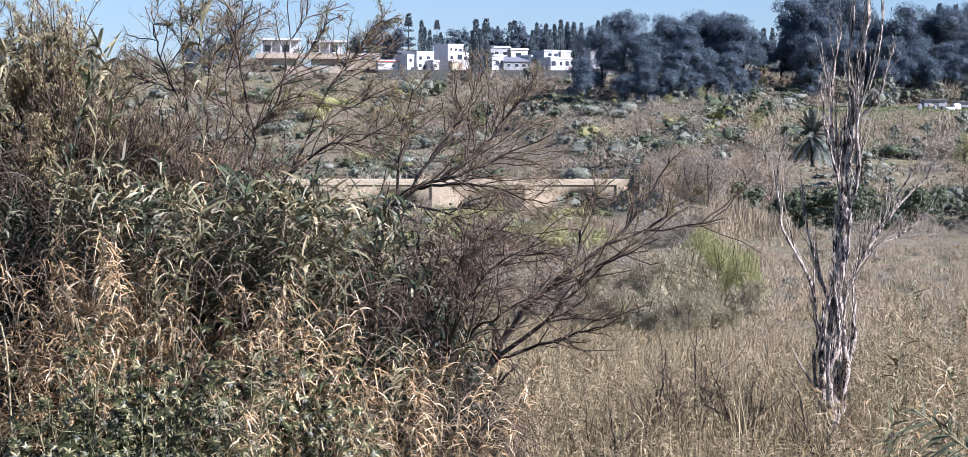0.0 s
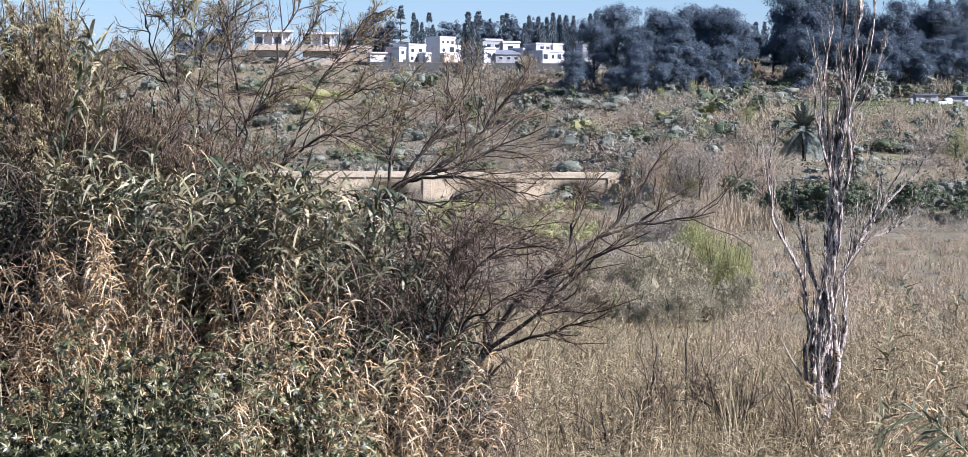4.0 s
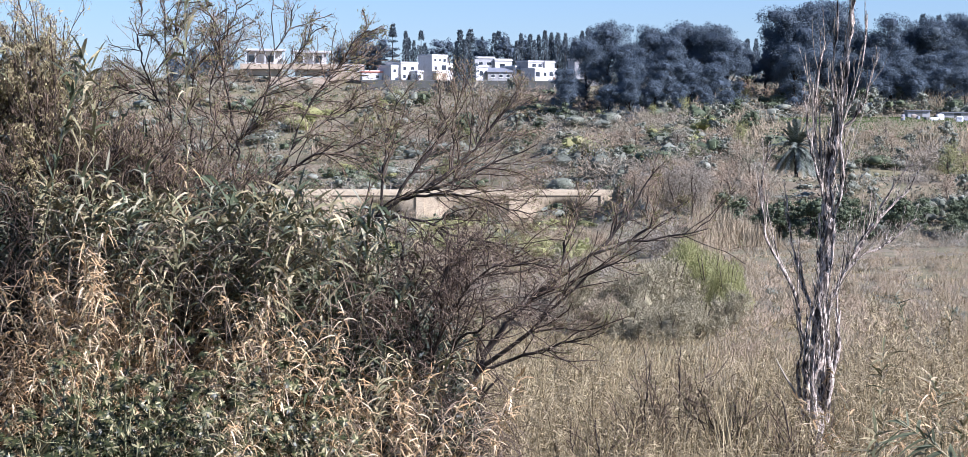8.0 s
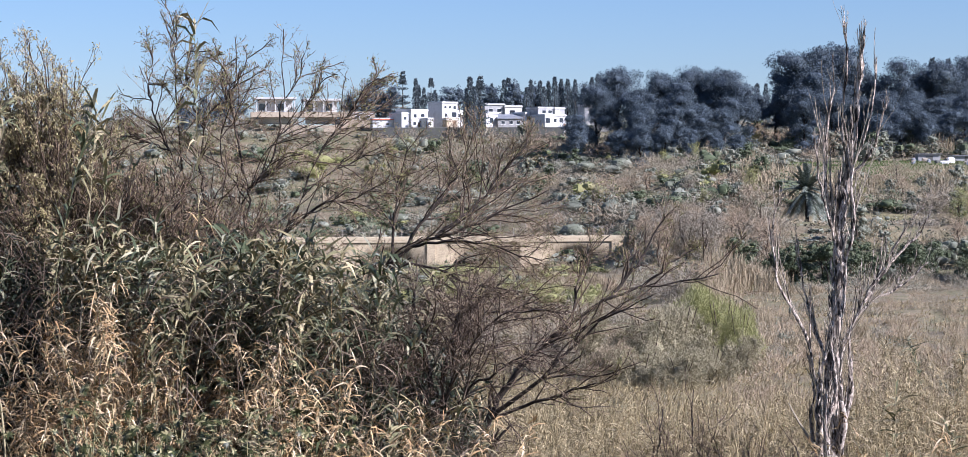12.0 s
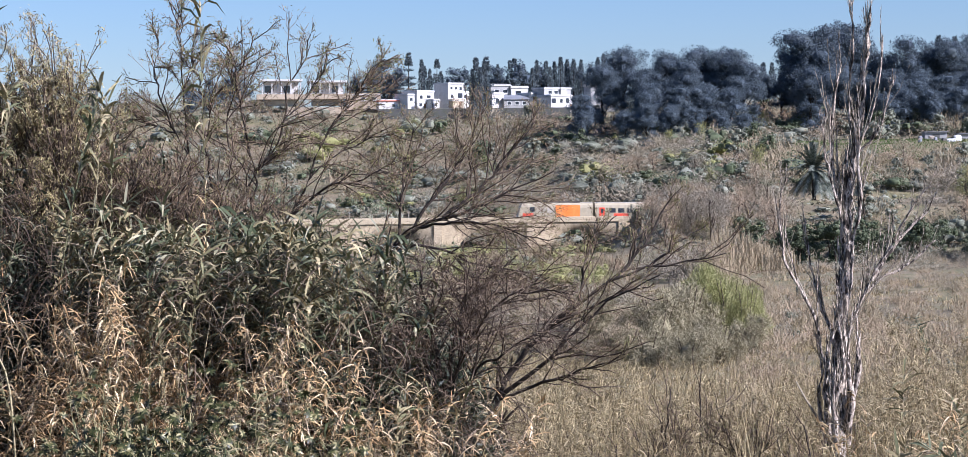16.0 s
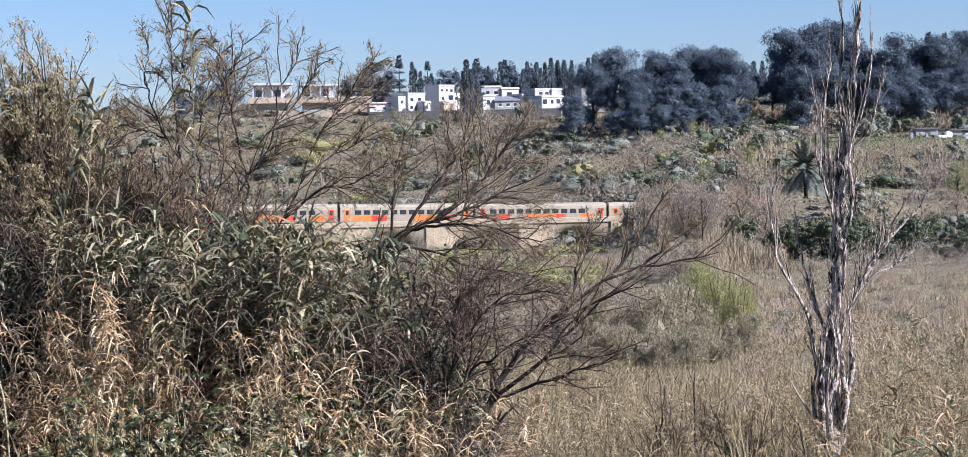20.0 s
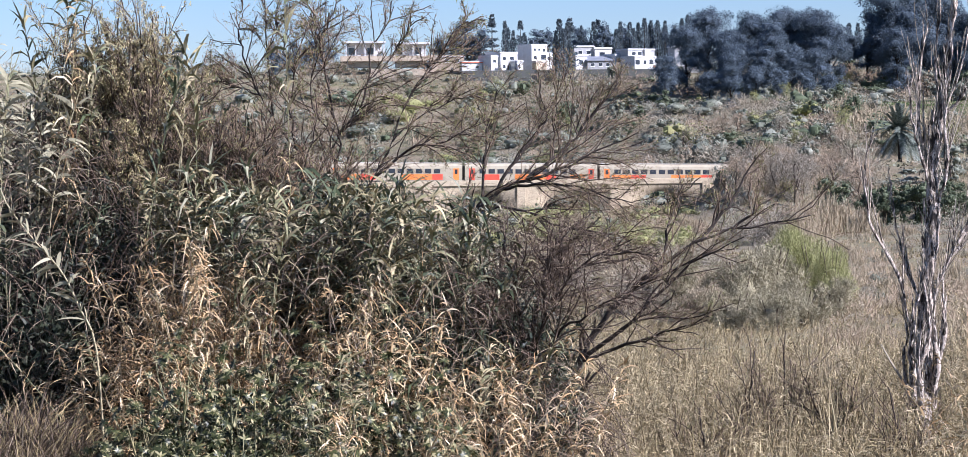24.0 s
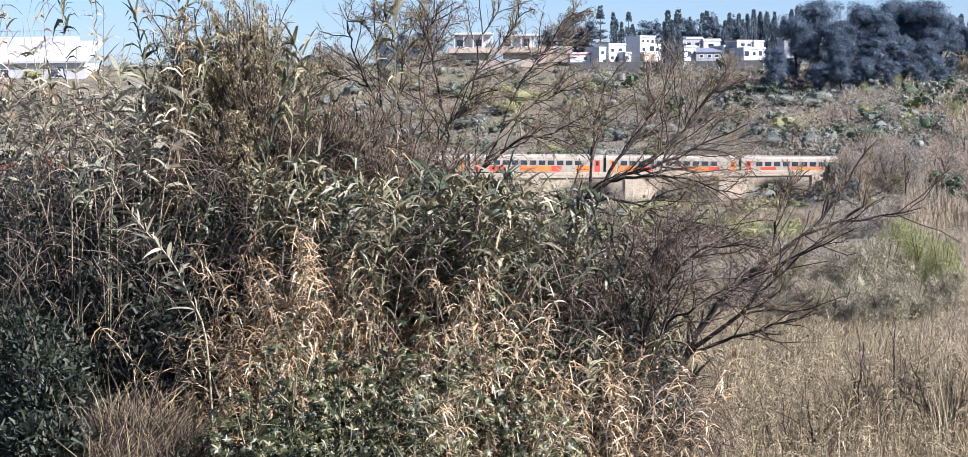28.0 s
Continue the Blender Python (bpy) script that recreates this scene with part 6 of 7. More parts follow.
def reeds():
    rng = np.random.default_rng(51)
    reed_kinds()

    def pick(kinds):
        return int(rng.choice(list(kinds)))

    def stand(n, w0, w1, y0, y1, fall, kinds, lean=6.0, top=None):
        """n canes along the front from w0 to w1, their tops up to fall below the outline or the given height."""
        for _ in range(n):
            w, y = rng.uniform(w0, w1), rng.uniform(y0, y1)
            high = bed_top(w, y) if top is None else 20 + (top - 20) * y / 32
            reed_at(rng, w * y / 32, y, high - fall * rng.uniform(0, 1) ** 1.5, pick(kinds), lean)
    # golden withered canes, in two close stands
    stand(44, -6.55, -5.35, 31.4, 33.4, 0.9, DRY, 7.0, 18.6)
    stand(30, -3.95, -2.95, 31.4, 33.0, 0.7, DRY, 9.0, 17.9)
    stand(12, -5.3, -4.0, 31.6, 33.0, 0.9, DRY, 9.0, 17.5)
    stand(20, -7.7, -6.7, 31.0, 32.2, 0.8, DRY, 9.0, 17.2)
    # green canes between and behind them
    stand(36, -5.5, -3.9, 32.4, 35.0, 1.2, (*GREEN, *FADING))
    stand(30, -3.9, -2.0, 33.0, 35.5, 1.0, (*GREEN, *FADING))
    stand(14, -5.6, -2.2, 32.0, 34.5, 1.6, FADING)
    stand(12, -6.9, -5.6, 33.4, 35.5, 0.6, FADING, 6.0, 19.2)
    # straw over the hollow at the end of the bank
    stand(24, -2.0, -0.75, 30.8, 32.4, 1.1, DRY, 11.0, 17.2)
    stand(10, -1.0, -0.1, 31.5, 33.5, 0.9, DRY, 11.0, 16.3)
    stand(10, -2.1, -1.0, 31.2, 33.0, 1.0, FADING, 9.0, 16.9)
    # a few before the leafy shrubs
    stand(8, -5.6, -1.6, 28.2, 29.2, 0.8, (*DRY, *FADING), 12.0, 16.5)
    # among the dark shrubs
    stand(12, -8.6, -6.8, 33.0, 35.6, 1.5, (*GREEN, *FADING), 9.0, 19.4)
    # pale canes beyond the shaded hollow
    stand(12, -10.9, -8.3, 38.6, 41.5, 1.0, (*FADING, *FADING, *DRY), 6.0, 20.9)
    # single canes that stand out above the rest
    for x, y, top, kind in ((-7.3, 33, 21.7, 1), (-6.7, 33, 21.3, 6), (-4.62, 34, 22.35, 5), (-11.6, 39, 22.3, 15), (-11.2, 39.2, 22.4, 16), (-8.5, 34, 21.5, 15), (-10.9, 39, 22.5, 2), (-8.0, 34, 21.3, 7), (-12.2, 39, 21.9, 15), (-6.55, 34, 21.2, 6), (-9.6, 38, 22.0, 0), (-9.0, 37, 21.8, 5)):
        reed_at(rng, x, y, top, kind, 3.0)
    for x, y, long, kind, tip in ((-6.75, 30.5, 3.3, 10, -36.0), (-6.2, 30.8, 2.8, 5, -28.0)):
        reed_at(rng, x, y, float(ground_z(x, y)) + long, kind, 1.0, tip)
    # the depth of the thicket behind them
    pieces = {"reed_green": [], "reed_mixed": [], "reed_dry": []}
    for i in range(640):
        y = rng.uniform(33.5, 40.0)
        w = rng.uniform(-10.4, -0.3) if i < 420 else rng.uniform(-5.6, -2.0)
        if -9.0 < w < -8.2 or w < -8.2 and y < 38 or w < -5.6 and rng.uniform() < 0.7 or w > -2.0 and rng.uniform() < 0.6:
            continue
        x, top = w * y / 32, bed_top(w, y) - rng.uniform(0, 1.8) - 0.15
        g = float(ground_z(x, y))
        kind = pick((*GREEN, *FADING) if -5.5 < w < -2.0 else (*FADING, *DRY))
        mat, _, _, _, _, (s, d, b) = REED_KINDS[kind]
        a, h = rng.uniform(0, 6.28), max(0.3, (top - g) / 4.2)
        lean = rng.normal(size=2) * 0.12
        c, q = math.cos(a), math.sin(a)
        for m, shape in ((mat, b), ("reed_dry", joined(s, d))):
            if shape:
                v, f = shape
                pieces[m].append((np.stack([v[:, 0] * c - v[:, 1] * q + lean[0] * v[:, 2] * h + x, v[:, 0] * q + v[:, 1] * c + lean[1] * v[:, 2] * h + y, v[:, 2] * h + g], axis=1), f))
    for mat, items in pieces.items():
        tagged(new("reed_thicket", mesh_of("reed_thicket", *joined(*items), M[mat])), {"reed_green": "green leaves of giant reeds", "reed_mixed": "fading leaves of giant reeds", "reed_dry": "dry canes and withered leaves of giant reeds"}[mat] + " in a dense thicket", "reeds", kind="stuff")


# ---- the leafy shrub at the foot of the reeds ----
def palmate(rng, r):
    """A leaf of eight narrow pointed lobes."""
    lobes = 8
    a = np.linspace(-2.5, 2.5, lobes)
    base = np.zeros((lobes, 3))
    way = np.stack([np.cos(a), np.sin(a), np.full(lobes, 0.12)], axis=1)
    side = np.stack([-np.sin(a), np.cos(a), np.zeros(lobes)], axis=1)
    return ribbons(base, way, r * (1.0 - 0.12 * np.abs(a)), r * 0.25, 0.32, 3, side=side, shape=np.array([0.25, 0.95, 0.8, 0.04]))


def leaning_reed():
    """A single cane that leans out of the thicket, with broad pale leaves in two rows."""
    rng = np.random.default_rng(58)
    foot = np.array([-7.0, 30.9, float(ground_z(-7.0, 30.9))])
    root = thing("leaning_reed", "pale giant reed leaning out of the thicket", "reed", tuple(foot))
    line = spline([(0, 0, -0.2), (-0.1, 0, 16.8 - foot[2]), (-0.36, 0, 17.5 - foot[2]), (-0.6, 0, 18.0 - foot[2]), (-0.98, -0.05, 18.46 - foot[2]), (-1.36, -0.1, 19.0 - foot[2]), (-1.75, -0.1, 19.75 - foot[2])], 24)
    part("stalk", mesh_of("leaning_stalk", *tubes([(line, np.linspace(0.018, 0.007, 24))], 6), M["reed_stalk"]), root)
    broad_leaves(rng, root, line, 6, 60, "reed_pale")


def broad_leaves(rng, root, line, first, count, leaf="reed_mixed", size=1.0):
    """Broad leaves in two rows along a cane, longer and closer towards its tip."""
    n = len(line) - 2
    turn = rng.uniform(-0.7, 0.7)
    for k in range(count):
        i = first + (n - first) * k // count
        t = unit(line[i + 1] - line[i])
        out = unit(np.cross(t, [math.sin(turn), -math.cos(turn), 0.3])) * (1 if k % 2 else -1)
        way = t * rng.uniform(0.5, 1.0) + out * rng.uniform(0.5, 0.9) + rng.normal(size=3) * 0.2
        side = np.cross(way, out) * 0.4 + rng.normal(size=3) * 0.45
        v, f = ribbons(line[i][None], way[None], rng.uniform(0.26, 0.5) * size, rng.uniform(0.035, 0.07) * size, rng.uniform(0.15, 0.8), 4, side=side[None], shape=np.array([0.7, 1.0, 0.85, 0.5, 0.05]))
        part("leaf", mesh_of("broad_leaf", v, f, M[leaf]), root)


def pale_canes():
    """Tall canes with broad pale leaves beyond the shaded hollow."""
    rng = np.random.default_rng(59)
    for _ in range(20):
        y = rng.uniform(33.0, 35.6)
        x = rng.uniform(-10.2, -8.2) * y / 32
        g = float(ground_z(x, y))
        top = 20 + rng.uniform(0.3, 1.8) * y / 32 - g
        lean = rng.normal(size=2) * 0.5
        root = thing("broad_leaved_reed", "tall giant reed with broad pale straw-green leaves", "reed", (x, y, g), "pale reeds at the end of the bank")
        line = spline([(0, 0, -0.2), (lean[0] * 0.1, lean[1] * 0.1, top * 0.4), (lean[0] * 0.4, lean[1] * 0.4, top * 0.75), (lean[0], lean[1], top)], 20)
        part("stalk", mesh_of("broad_stalk", *tubes([(line, np.linspace(0.014, 0.006, 20))], 5), M["reed_stalk"]), root)
        broad_leaves(rng, root, line, 12, 32, "reed_pale", 1.12)


def castor_shrub():
    rng = np.random.default_rng(60)
    lv, lf = palmate(rng, 1.0)
    for x, y, top, wide in ((-6.2, 29.2, 16.2, 0.9), (-5.3, 29.4, 16.95, 1.05), (-4.4, 29.6, 17.1, 1.1), (-3.5, 29.8, 16.9, 1.05), (-2.5, 30.0, 16.45, 0.95), (-5.1, 28.8, 15.9, 1.1), (-4.0, 28.8, 15.8, 1.1), (-6.0, 28.4, 15.2, 0.9)):
        g = float(ground_z(x, y))
        root = thing("castor_shrub", "dense shrub with dark glossy palmate leaves", "shrub", (x, y, g), "leafy shrubs below the reeds")
        h = top - g
        stems = [(spline([(0, 0, -0.2), (rng.normal() * 0.2, rng.normal() * 0.2, h * 0.4), (rng.normal() * wide * 0.5, rng.normal() * wide * 0.4, h * 0.85)], 7), np.linspace(0.03, 0.012, 7)) for _ in range(7)]
        sub = sprout(rng, stems, 5, 0.5, 45, lift=0.2, first=0.3)
        part("stem", mesh_of("castor_stems", *tubes(stems + sub, 4), M["reed_stalk"]), root)
        n = 680
        d = unit(rng.normal(size=(n, 3)))
        p = d * np.array([wide, wide * 0.9, h * 0.62]) * (rng.uniform(0.3, 1.0, n) ** 0.5 * (1 + 0.25 * np.sin(5 * d[:, 0] + 3 * d[:, 2] + x) + 0.15 * rng.normal(size=n)))[:, None] + (0, 0, h * 0.42)
        vs, fs = [], []
        for k in range(n):
            m = Matrix.Rotation(rng.uniform(0, 6.28), 3, "Z")
            tilt = Vector((d[k, 0] + rng.normal() * 0.8, d[k, 1] - 0.4 + rng.normal() * 0.8, abs(d[k, 2]) + 0.3)).normalized().to_track_quat("Z", "X").to_matrix()
            mm = np.array(tilt @ m) * rng.uniform(0.065, 0.14)
            vs.append(lv @ mm.T + p[k])
            fs.append(lf + k * len(lv))
        part("foliage", mesh_of("castor_leaves", np.concatenate(vs), np.concatenate(fs), M["castor"]), root)


# ---- meadow ----
WEEDS = []


def meadow():
    rng = np.random.default_rng(70)

    def tuft(n, x, y, hi, mat, name, label, wide):
        z = ground_z(x, y)
        way = np.stack([rng.normal(size=n) * 0.42 + 0.15, rng.normal(size=n) * 0.4, np.ones(n)], axis=1)
        length = hi * rng.uniform(0.45, 1.25, n)
        v, f = ribbons(np.stack([x, y, z - 0.03], axis=1), way, length, wide, rng.uniform(0.1, 1.1, n), 3 if wide is not None and n > 40000 else 2, rng=rng)
        tagged(new(name, mesh_of(name, v, f, M[mat])), label, "grass", kind="stuff")
    def tufted(n, each, reach):
        """Places in tufts, close to one another, and each tuft's vigour."""
        y = 38 + reach * rng.uniform(0, 1, n) ** 1.5
        x = rng.uniform(-0.03, 0.27, n) * y
        vigour = rng.uniform(0.35, 1.35, n)
        x, y, vigour = (np.repeat(q, each) for q in (x, y, vigour))
        spread = 0.07 + 0.0022 * y
        return x + rng.normal(size=len(x)) * spread, y + rng.normal(size=len(x)) * spread, vigour
    x, y, vigour = tufted(4600, 14, 110)
    n = len(x)
    hi = vigour * (1.2 + 0.3 * np.sin(x * 0.9) * np.sin(y * 0.35) + 0.2 * np.sin(x * 2.3 + 1))
    tuft(n, x, y, np.clip(hi, 0.35, 1.8), "grass_dry", "dry_grass", "tall straw-coloured dry grass on the meadow", 0.006 + 0.00012 * y)
    # the soft tangle of bent stems, husks and seed heads over it
    for n, mat, name, label in ((20000, "grass_dry", "straw_tangle", "tangle of bent straw and seed heads on the meadow"), (20000, "grass_brown", "weed_tangle", "tangle of dead brown weed stems on the meadow")):
        y = 37 + 115 * rng.uniform(0, 1, n) ** 1.6
        x = rng.uniform(-0.035, 0.275, n) * y
        swell = 0.75 + 0.55 * np.sin(x * 1.1 + 2) * np.sin(y * 0.4 + x * 0.3) + 0.25 * np.sin(x * 2.9 + y * 0.7)
        p = np.stack([x, y, ground_z(x, y) + np.clip(swell, 0.2, 1.4) * rng.uniform(0.05, 1.15, n)], axis=1)
        v, f = ribbons(p, rng.normal(size=(n, 3)) * (1, 1, 0.55) + (0.2, 0, 0.25), rng.uniform(0.15, 0.75, n), rng.uniform(0.5, 1.5, n) * (0.005 + 0.00015 * y), rng.uniform(0, 1.0, n), 2, rng=rng)
        tagged(new(name, mesh_of(name, v, f, M[mat])), label, "grass", kind="stuff")
    x, y, vigour = tufted(2600, 12, 95)
    n = len(x)
    keep = np.sin(x * 1.3 + 0.4 * y) + np.sin(x * 0.5 - y * 0.23 + 2) + rng.normal(size=n) * 0.4 > 0.2
    x, y, vigour = x[keep], y[keep], vigour[keep]
    tuft(len(x), x, y, 1.25 * vigour, "grass_brown", "dead_weeds", "standing brown dead weeds in the dry grass", 0.006 + 0.00013 * y)
    n = 14000
    y = rng.uniform(150, 345, n)
    x = rng.uniform(-0.28, 0.27, n) * y
    tuft(n, x, y, 0.5, "grass_brown", "field_stubble", "low dry stubble of the valley field", 0.05)
    n = 24000
    y = rng.uniform(458, 502, n)
    x = rng.uniform(58, 135, n)
    tuft(n, x, y, 0.4, "grass_green", "meadow_grass", "short green winter grass on the terrace", 0.2)
    n = 5000
    y = rng.uniform(325, 352, n)
    x = rng.uniform(74, 110, n)
    tuft(n, x, y, 0.4, "grass_green", "field_grass", "strip of green grass in the valley", 0.12)
    n = 14000
    y = rng.uniform(24, 42, n)
    x = rng.uniform(-0.33, 0.02, n) * y
    tuft(n, x, y, 0.8, "bramble", "bank_grass", "matted dry grass on the bank", 0.012)
    for n, mat in ((3200, "grass_brown"), (4500, "bramble")):
        tuft(n, -7.75 + rng.normal(size=n) * 0.7, 30.0 + rng.normal(size=n) * 0.8, rng.uniform(0.3, 1.3, n), mat, "grass_heap", "heap of matted brown grass below the reeds", 0.012)
    for mat, name, label in (("grass_dry", "far_straw", "tufts of dry straw over the far meadow"), ("grass_brown", "far_weeds", "tufts of brown weeds over the far meadow")):
        y = 58 + 210 * rng.uniform(0, 1, 1900) ** 1.25
        x = rng.uniform(-0.03, 0.27, 1900) * y
        vigour = np.repeat(rng.uniform(0.5, 1.5, 1900), 9)
        x, y = np.repeat(x, 9), np.repeat(y, 9)
        x, y = x + rng.normal(size=len(x)) * 0.0035 * y, y + rng.normal(size=len(x)) * 0.4
        tuft(len(x), x, y, vigour * 0.95, mat, name, label, 0.01 + 0.00028 * y)
    # tall single stalks
    for n, mat, name, label in ((5200, "grass_dry", "straw_stalks", "tall thin straw stalks above the dry grass"), (3000, "grass_brown", "weed_stalks", "tall dead brown weed stalks above the dry grass")):
        y = 38 + 60 * rng.uniform(0, 1, n) ** 1.3
        x = rng.uniform(-0.03, 0.27, n) * y
        v, f = ribbons(np.stack([x, y, ground_z(x, y)], axis=1), np.stack([rng.normal(size=n) * 0.22 + 0.06, rng.normal(size=n) * 0.2, np.ones(n)], axis=1), rng.uniform(1.0, 2.0, n) * np.interp(y, [38, 50, 98], [0.9, 1.5, 1.6]), rng.uniform(0.012, 0.026, n), rng.uniform(0, 0.3, n), 4, rng=rng)
        k = rng.integers(0, n, n * 6)      # husks and leaves on them
        h = rng.uniform(0.3, 1.4, n * 6)
        p = np.stack([x[k], y[k], ground_z(x[k], y[k]) + h], axis=1) + rng.normal(size=(n * 6, 3)) * 0.05
        w = ribbons(p, rng.normal(size=(n * 6, 3)) + (0, 0, 0.5), rng.uniform(0.08, 0.28, n * 6), rng.uniform(0.012, 0.03, n * 6), 0.3, 1, rng=rng, shape=np.array([1.0, 0.3]))
        tagged(new(name, mesh_of(name, *joined((v, f), w), M[mat])), label, "grass", kind="stuff")
    # broom and reeds on the meadow
    for k, (x, y, w, h, m) in enumerate(((15.2, 150, 2.5, 5.1, "scrub_lime"), (17.0, 153, 1.8, 4.1, "scrub_lime"), (15.9, 146, 1.9, 4.3, "scrub_lime"), (13.4, 152, 2.1, 4.5, "scrub_lime"), (12.0, 146, 2.8, 4.6, "broom_dry"), (9.6, 140, 2.9, 4.2, "broom_dry"), (8.0, 144, 2.3, 2.9, "scrub_tan"), (6.0, 150, 2.6, 3.2, "broom_dry"), (3.8, 146, 2.4, 3.0, "scrub_grey"), (8.4, 131, 2.3, 2.5, "broom_dry"), (10.6, 129, 2.2, 2.2, "broom_dry"), (12.8, 133, 2.2, 2.5, "broom_dry"), (6.4, 133, 2.3, 2.5, "scrub_tan"), (15.2, 137, 2.0, 2.2, "broom_dry"), (14.0, 154, 1.6, 4.5, "scrub_lime"),
                                         (2.6, 300, 3.2, 2.6, "scrub_lime"), (-2.0, 306, 3.4, 2.4, "scrub_lime"), (-6.5, 300, 3.0, 2.8, "scrub_lime"), (-11.0, 308, 3.4, 2.6, "scrub_lime"), (-8.8, 470, 3.4, 3.4, "scrub_lime"))):
        root = thing("broom_bush", "feathery yellow-green broom bush" if m == "scrub_lime" else "feathery grey bush in dry grass", "bush", (x, y, float(ground_z(x, y)) - 0.1), "bushes on the meadow")
        root.scale = (w, w, h)
        part("crown", mesh_of("broom_crown", *puff_fine(rng, 9000 if y < 200 else 3500), M[m]), root)
        for t in np.linspace(0, 5.2, 5):
            part("stem", mesh_of("broom_stem", *tubes([(spline([(0, 0, -0.05), (0.15 * math.cos(t), 0.15 * math.sin(t), 0.4), (0.4 * math.cos(t), 0.4 * math.sin(t), 0.95)], 5), np.linspace(0.03, 0.01, 5))], 4), M["branch_bark"]), root)
    for i in range(70):
        y = rng.uniform(41, 80)
        x = rng.uniform(0.02, 0.26) * y
        m = ("scrub_grey", "scrub_tan", "grass_brown")[i % 3]
        if i < 9:
            WEEDS.append(mesh_of("weed", *bush_shape(rng, "reed" if i % 3 == 1 else "bare", 380, 0.6), M[m]))
        ob = tagged(new("weed_clump", WEEDS[i % 9]), "dry branching weed clump in tall grass", "weed", "weed clumps on the meadow")
        w = rng.uniform(0.4, 0.9)
        ob.matrix_world = pose(x, y, float(ground_z(x, y)) - 0.05, 0, 0, rng.uniform(0, 360)) @ Matrix.Diagonal((w, w, rng.uniform(0.6, 1.3), 1))
    # dry cane over the meadow
    items = []
    shapes = []
    for _ in range(7):
        c, d, b, _ = reed_shape(rng, 4.2, 52, 1.0)
        shapes.append(joined(c, d))
    for i in range(760):
        if i < 330:      # the tall stand on the far side of the poplar
            y = rng.uniform(44, 74)
            x, high = rng.uniform(0.165, 0.275) * y, rng.uniform(0.7, 1.15) * np.interp(y, [44, 58, 74], [2.2, 3.6, 4.0])
        else:
            y = rng.uniform(40, 64)
            x, high = rng.uniform(-0.01, 0.17) * y, rng.uniform(0.6, 1.15) * np.interp(y, [40, 50, 64], [1.5, 2.5, 2.9])
        v, f = shapes[i % 7]
        t, k, lean = rng.uniform(0, 6.28), high / 4.2, rng.normal(size=2) * 0.24
        c, q = math.cos(t), math.sin(t)
        items.append((np.stack([(v[:, 0] * c - v[:, 1] * q) * 0.95 + lean[0] * v[:, 2] * k + x, (v[:, 0] * q + v[:, 1] * c) * 0.95 + lean[1] * v[:, 2] * k + y, v[:, 2] * k + float(ground_z(x, y))], axis=1), f))
    tagged(new("dry_cane", mesh_of("dry_cane", *joined(*items), M["grass_dry"])), "leaning dry cane with straw-coloured leaves on the meadow", "cane", kind="stuff")
    for i in range(24):      # leafy canes on the near slope, past the poplar
        y = rng.uniform(28, 33)
        x = rng.uniform(0.176, 0.235) * y
        reed_at(rng, x, y, rng.uniform(16.2, 17.4), int(rng.choice([*DRY, *DRY, *FADING])), 13.0)
    side_reed(rng)
    for x, top in ((13.1, 15.5), (13.6, 15.0), (14.2, 14.6)):
        reed_at(rng, x, 66.0, top, 1, 4.0)


def puff_fine(rng, n):
    """A soft bush of fine shoots that spray outwards from many small lobes."""
    lobes = [(np.array([0, 0, 0.5]), (0.6, 0.6, 0.5))]
    for k in range(16):
        t, r, q = k * 0.7 + rng.uniform(-0.3, 0.3), rng.uniform(0.15, 0.8), rng.uniform(0.14, 0.34)
        lobes.append((np.array([r * math.cos(t), r * math.sin(t), rng.uniform(0.15, 1.2) * (1.1 - 0.5 * r)]), (q, q, q * 0.9)))
    p, d = clump_points(rng, lobes, n, 0.12)
    return joined(cores(rng, lobes[:5], 0.45, 2), ribbons(p, d * 0.6 + rng.normal(size=(n, 3)) * 0.6 + (0.05, 0, 0.3), rng.uniform(0.05, 0.15, n), rng.uniform(0.006, 0.014, n), 0.2, 1, rng=rng, shape=np.array([1.0, 0.4])))


def side_reed(rng):
    """A cane that leans over the slope, with a fan of broad green leaves at its tip."""
    foot = np.array([6.4, 26.0, float(ground_z(6.4, 26.0))])
    root = thing("green_reed", "giant reed leaning over with broad dark green leaves", "reed", tuple(foot))
    line = spline([(0, 0, -0.2), (-0.25, 0, 15.3 - foot[2]), (-0.65, 0, 15.95 - foot[2]), (-1.1, 0, 16.35 - foot[2]), (-1.6, 0, 16.7 - foot[2])], 20)
    part("stalk", mesh_of("green_reed_stalk", *tubes([(line, np.linspace(0.016, 0.007, 20))], 6), M["reed_stalk"]), root)
    broad_leaves(rng, root, line, 7, 40, "reed_green")


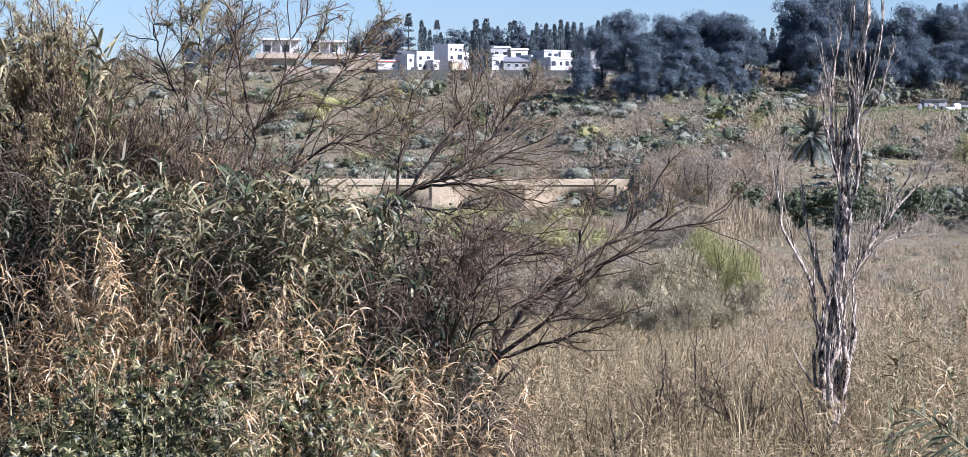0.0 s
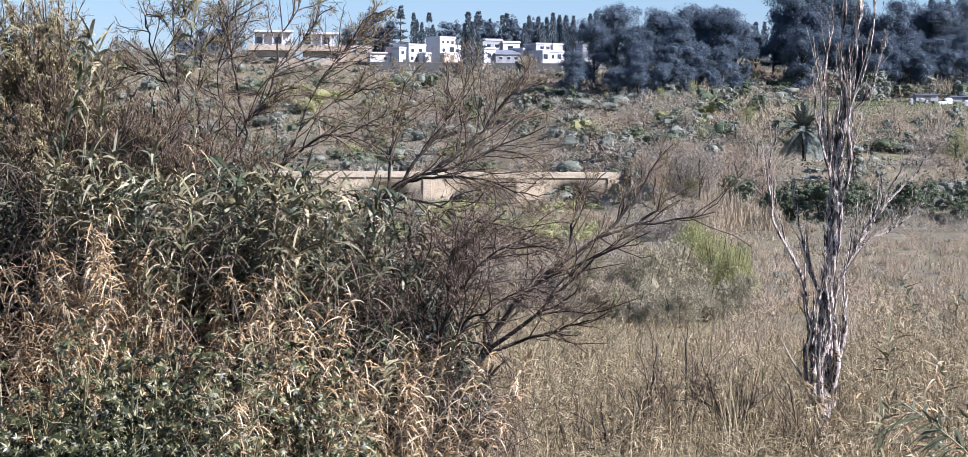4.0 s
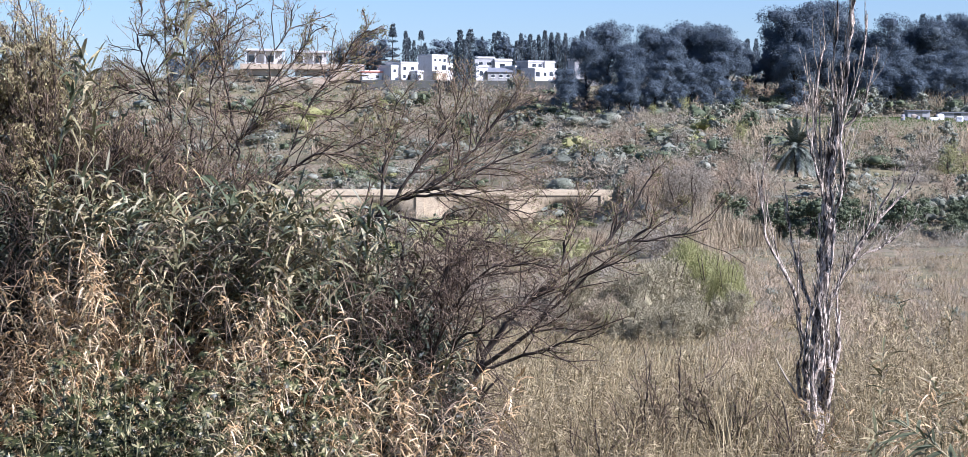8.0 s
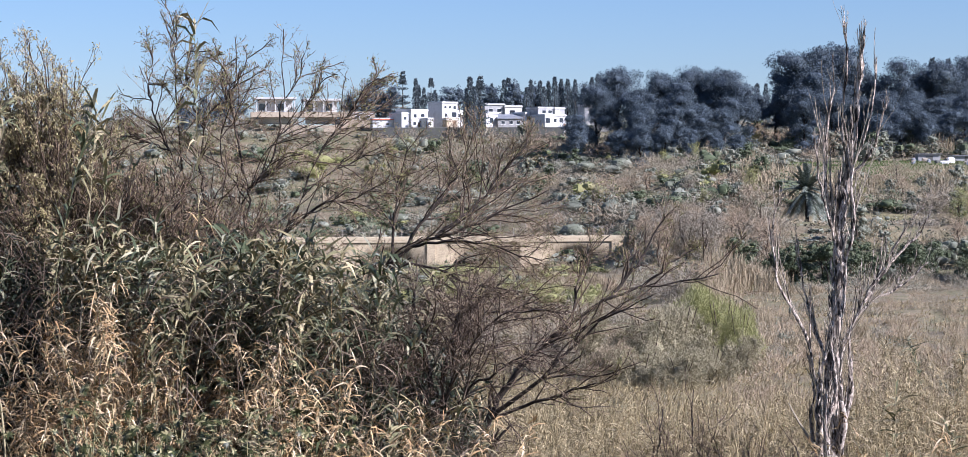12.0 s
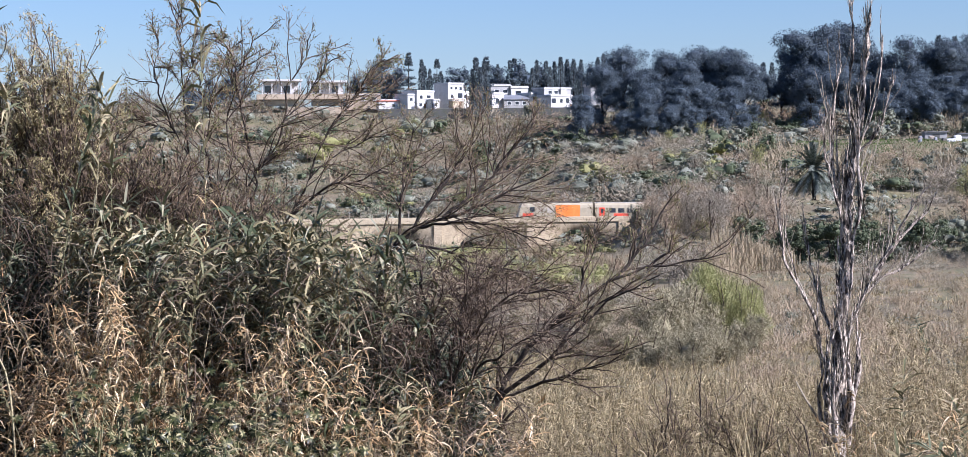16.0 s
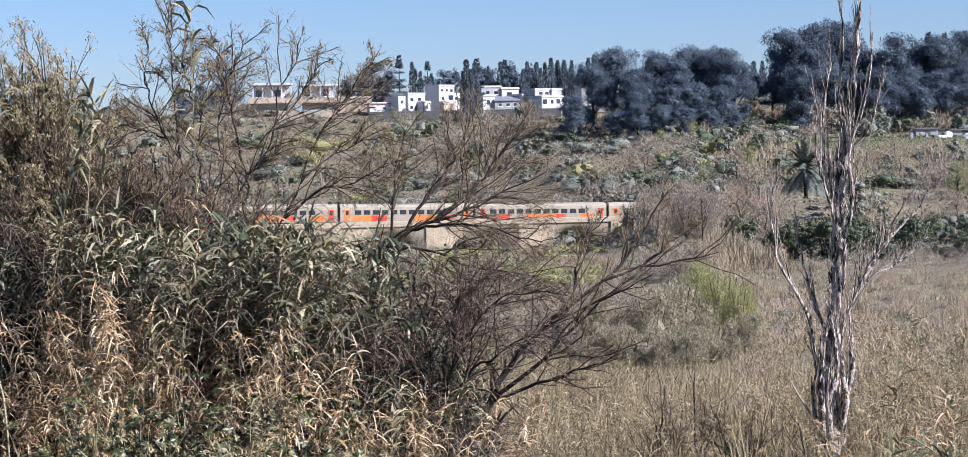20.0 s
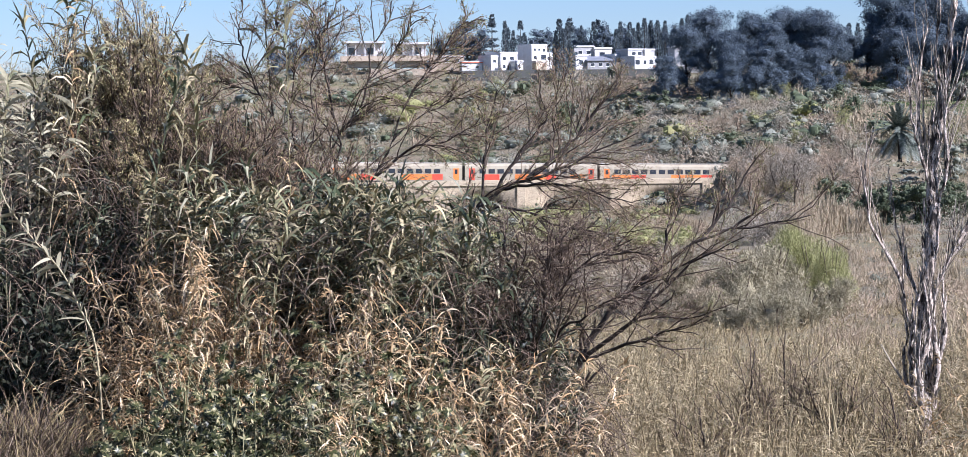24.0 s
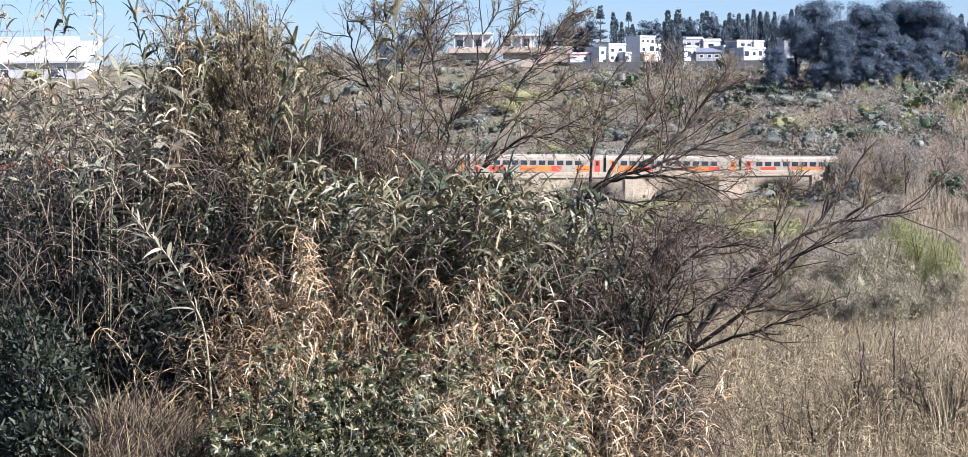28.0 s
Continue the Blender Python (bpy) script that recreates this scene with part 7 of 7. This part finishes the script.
def thicket():
    """Evergreen shrubs, tamarisk and bramble that fill the bank between the reeds."""
    rng = np.random.default_rng(80)

    def shrub(name, label, x, y, top, wide, n, mat, size, thin, rise):
        g = float(ground_z(x, y))
        h = top - g
        root = thing(name, label, "shrub", (x, y, g), "shrubs among the reeds")
        stems = [(spline([(0, 0, -0.2), (rng.normal() * 0.2, rng.normal() * 0.2, h * 0.4), (rng.normal() * wide * 0.4, rng.normal() * wide * 0.4, h * 0.9)], 7), np.linspace(0.035, 0.01, 7)) for _ in range(8)]
        sub = sprout(rng, stems, 7, 0.4, 40, lift=0.2, first=0.25)
        part("stem", mesh_of("shrub_stem", *tubes(stems + sub, 4), M["bark_dark"]), root)
        d = unit(rng.normal(size=(n, 3)))
        ph = rng.uniform(0, 6, 2)
        dent = 1 + 0.1 * np.sin(4 * np.arctan2(d[:, 1], d[:, 0]) + ph[0]) + 0.08 * np.sin(8 * d[:, 2] + ph[1])
        p = d * np.array([wide, wide * 0.8, h * 0.56]) * (rng.uniform(0.3, 1.0, n) ** 0.5 * dent)[:, None] + (0, 0, h * 0.5)
        way = d * 0.5 + rng.normal(size=(n, 3)) * 0.6 + (0, 0, rise)
        part("foliage", mesh_of("shrub_foliage", *ribbons(p, way, rng.uniform(0.6, 1.4, n) * size, rng.uniform(0.6, 1.4, n) * thin, 0.15, 1, rng=rng, shape=np.array([1.0, 0.35])), M[mat]), root)
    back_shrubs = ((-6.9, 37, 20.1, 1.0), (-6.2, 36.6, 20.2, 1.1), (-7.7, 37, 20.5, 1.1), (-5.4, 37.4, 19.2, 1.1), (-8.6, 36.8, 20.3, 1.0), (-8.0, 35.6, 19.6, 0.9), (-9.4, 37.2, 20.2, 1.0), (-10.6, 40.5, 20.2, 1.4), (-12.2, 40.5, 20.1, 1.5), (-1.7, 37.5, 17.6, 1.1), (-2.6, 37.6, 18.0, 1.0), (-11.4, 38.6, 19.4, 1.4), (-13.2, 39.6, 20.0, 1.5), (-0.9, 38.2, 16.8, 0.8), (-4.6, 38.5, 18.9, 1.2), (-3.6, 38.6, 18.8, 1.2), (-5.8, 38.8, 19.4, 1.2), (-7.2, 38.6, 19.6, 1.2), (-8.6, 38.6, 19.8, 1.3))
    # mostly added to stand in for shade in the hollow and reed gaps
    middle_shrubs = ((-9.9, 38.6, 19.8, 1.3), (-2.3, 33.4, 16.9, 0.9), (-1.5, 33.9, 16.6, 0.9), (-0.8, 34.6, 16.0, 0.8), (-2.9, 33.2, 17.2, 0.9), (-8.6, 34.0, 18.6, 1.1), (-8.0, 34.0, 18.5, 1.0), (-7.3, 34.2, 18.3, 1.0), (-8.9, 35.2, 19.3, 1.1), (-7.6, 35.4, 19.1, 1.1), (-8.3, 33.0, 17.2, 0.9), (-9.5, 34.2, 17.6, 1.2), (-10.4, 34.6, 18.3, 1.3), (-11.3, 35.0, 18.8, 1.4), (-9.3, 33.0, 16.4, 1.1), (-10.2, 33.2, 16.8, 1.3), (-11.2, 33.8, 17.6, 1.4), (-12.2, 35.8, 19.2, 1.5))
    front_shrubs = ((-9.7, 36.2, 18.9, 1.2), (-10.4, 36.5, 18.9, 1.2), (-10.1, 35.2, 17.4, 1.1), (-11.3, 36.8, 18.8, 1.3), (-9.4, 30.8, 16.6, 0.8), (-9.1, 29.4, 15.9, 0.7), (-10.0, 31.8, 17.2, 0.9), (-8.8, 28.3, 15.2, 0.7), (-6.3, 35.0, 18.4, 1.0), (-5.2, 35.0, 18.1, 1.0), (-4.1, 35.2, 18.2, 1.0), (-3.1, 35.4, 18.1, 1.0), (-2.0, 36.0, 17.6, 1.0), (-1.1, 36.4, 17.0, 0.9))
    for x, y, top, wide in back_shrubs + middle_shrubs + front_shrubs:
        shrub("evergreen_shrub", "dense dark evergreen shrub, partly standing in for shade among the reeds", x, y, top, wide, 3400, "evergreen", 0.13, 0.05, 0.3)
    for x, y, top in ((-7.35, 36, 22.0), (-7.75, 36.2, 21.7), (-7.05, 36.2, 21.2), (-7.65, 36.0, 21.3), (-8.3, 36.1, 21.9), (-8.75, 36.3, 21.5)):
        g = float(ground_z(x, y))
        h = top - g
        stems = [limb(rng, [(x, y, g - 0.1), (x + 0.05, y, g + 0.4 * h), (x - 0.05, y, g + 0.75 * h), (x - 0.12, y, top)], 0.04, 0.008)]
        limbs = [limb(rng, [(x, y, g + 0.35 * h), (x + q * 0.5, y + p, g + 0.65 * h), (x + q * 0.8, y + p, g + 0.93 * h)], 0.02, 0.005) for q, p in ((-0.4, 0.1), (0.3, -0.2), (0.5, 0.2), (-0.2, -0.2))]
        bare_tree("tamarisk", "feathery yellow-green tamarisk above the reeds", rng, stems, limbs, (18, 7), (0.3, 0.5), 34, 0.16, 0.0, buds=10000, third=(2, 4), leaf="tamarisk", size=1.1)
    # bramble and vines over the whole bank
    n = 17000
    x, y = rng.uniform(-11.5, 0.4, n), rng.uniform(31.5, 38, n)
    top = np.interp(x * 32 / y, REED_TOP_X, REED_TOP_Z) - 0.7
    g = ground_z(x, y)
    z = g + (top - g) * rng.uniform(0, 1.08, n) ** 0.8
    way = rng.normal(size=(n, 3)) * (1, 1, 0.8)
    v, f = ribbons(np.stack([x, y, z], axis=1), way, rng.uniform(0.25, 0.8, n), rng.uniform(0.006, 0.016, n), rng.uniform(0.1, 0.9, n), 4, rng=rng)
    tagged(new("bramble", mesh_of("bramble", v, f, M["bramble"])), "tangle of dry brown bramble and vines among the reeds", "bramble", kind="stuff")


viaduct()
railway()
build_train()
houses()
farm_yard()
ridge_trees()
slope_trees()
foot_trees()
palm()
scrub()
bare_trees()
poplar()
reeds()
castor_shrub()
leaning_reed()
pale_canes()
thicket()
meadow()
motions()
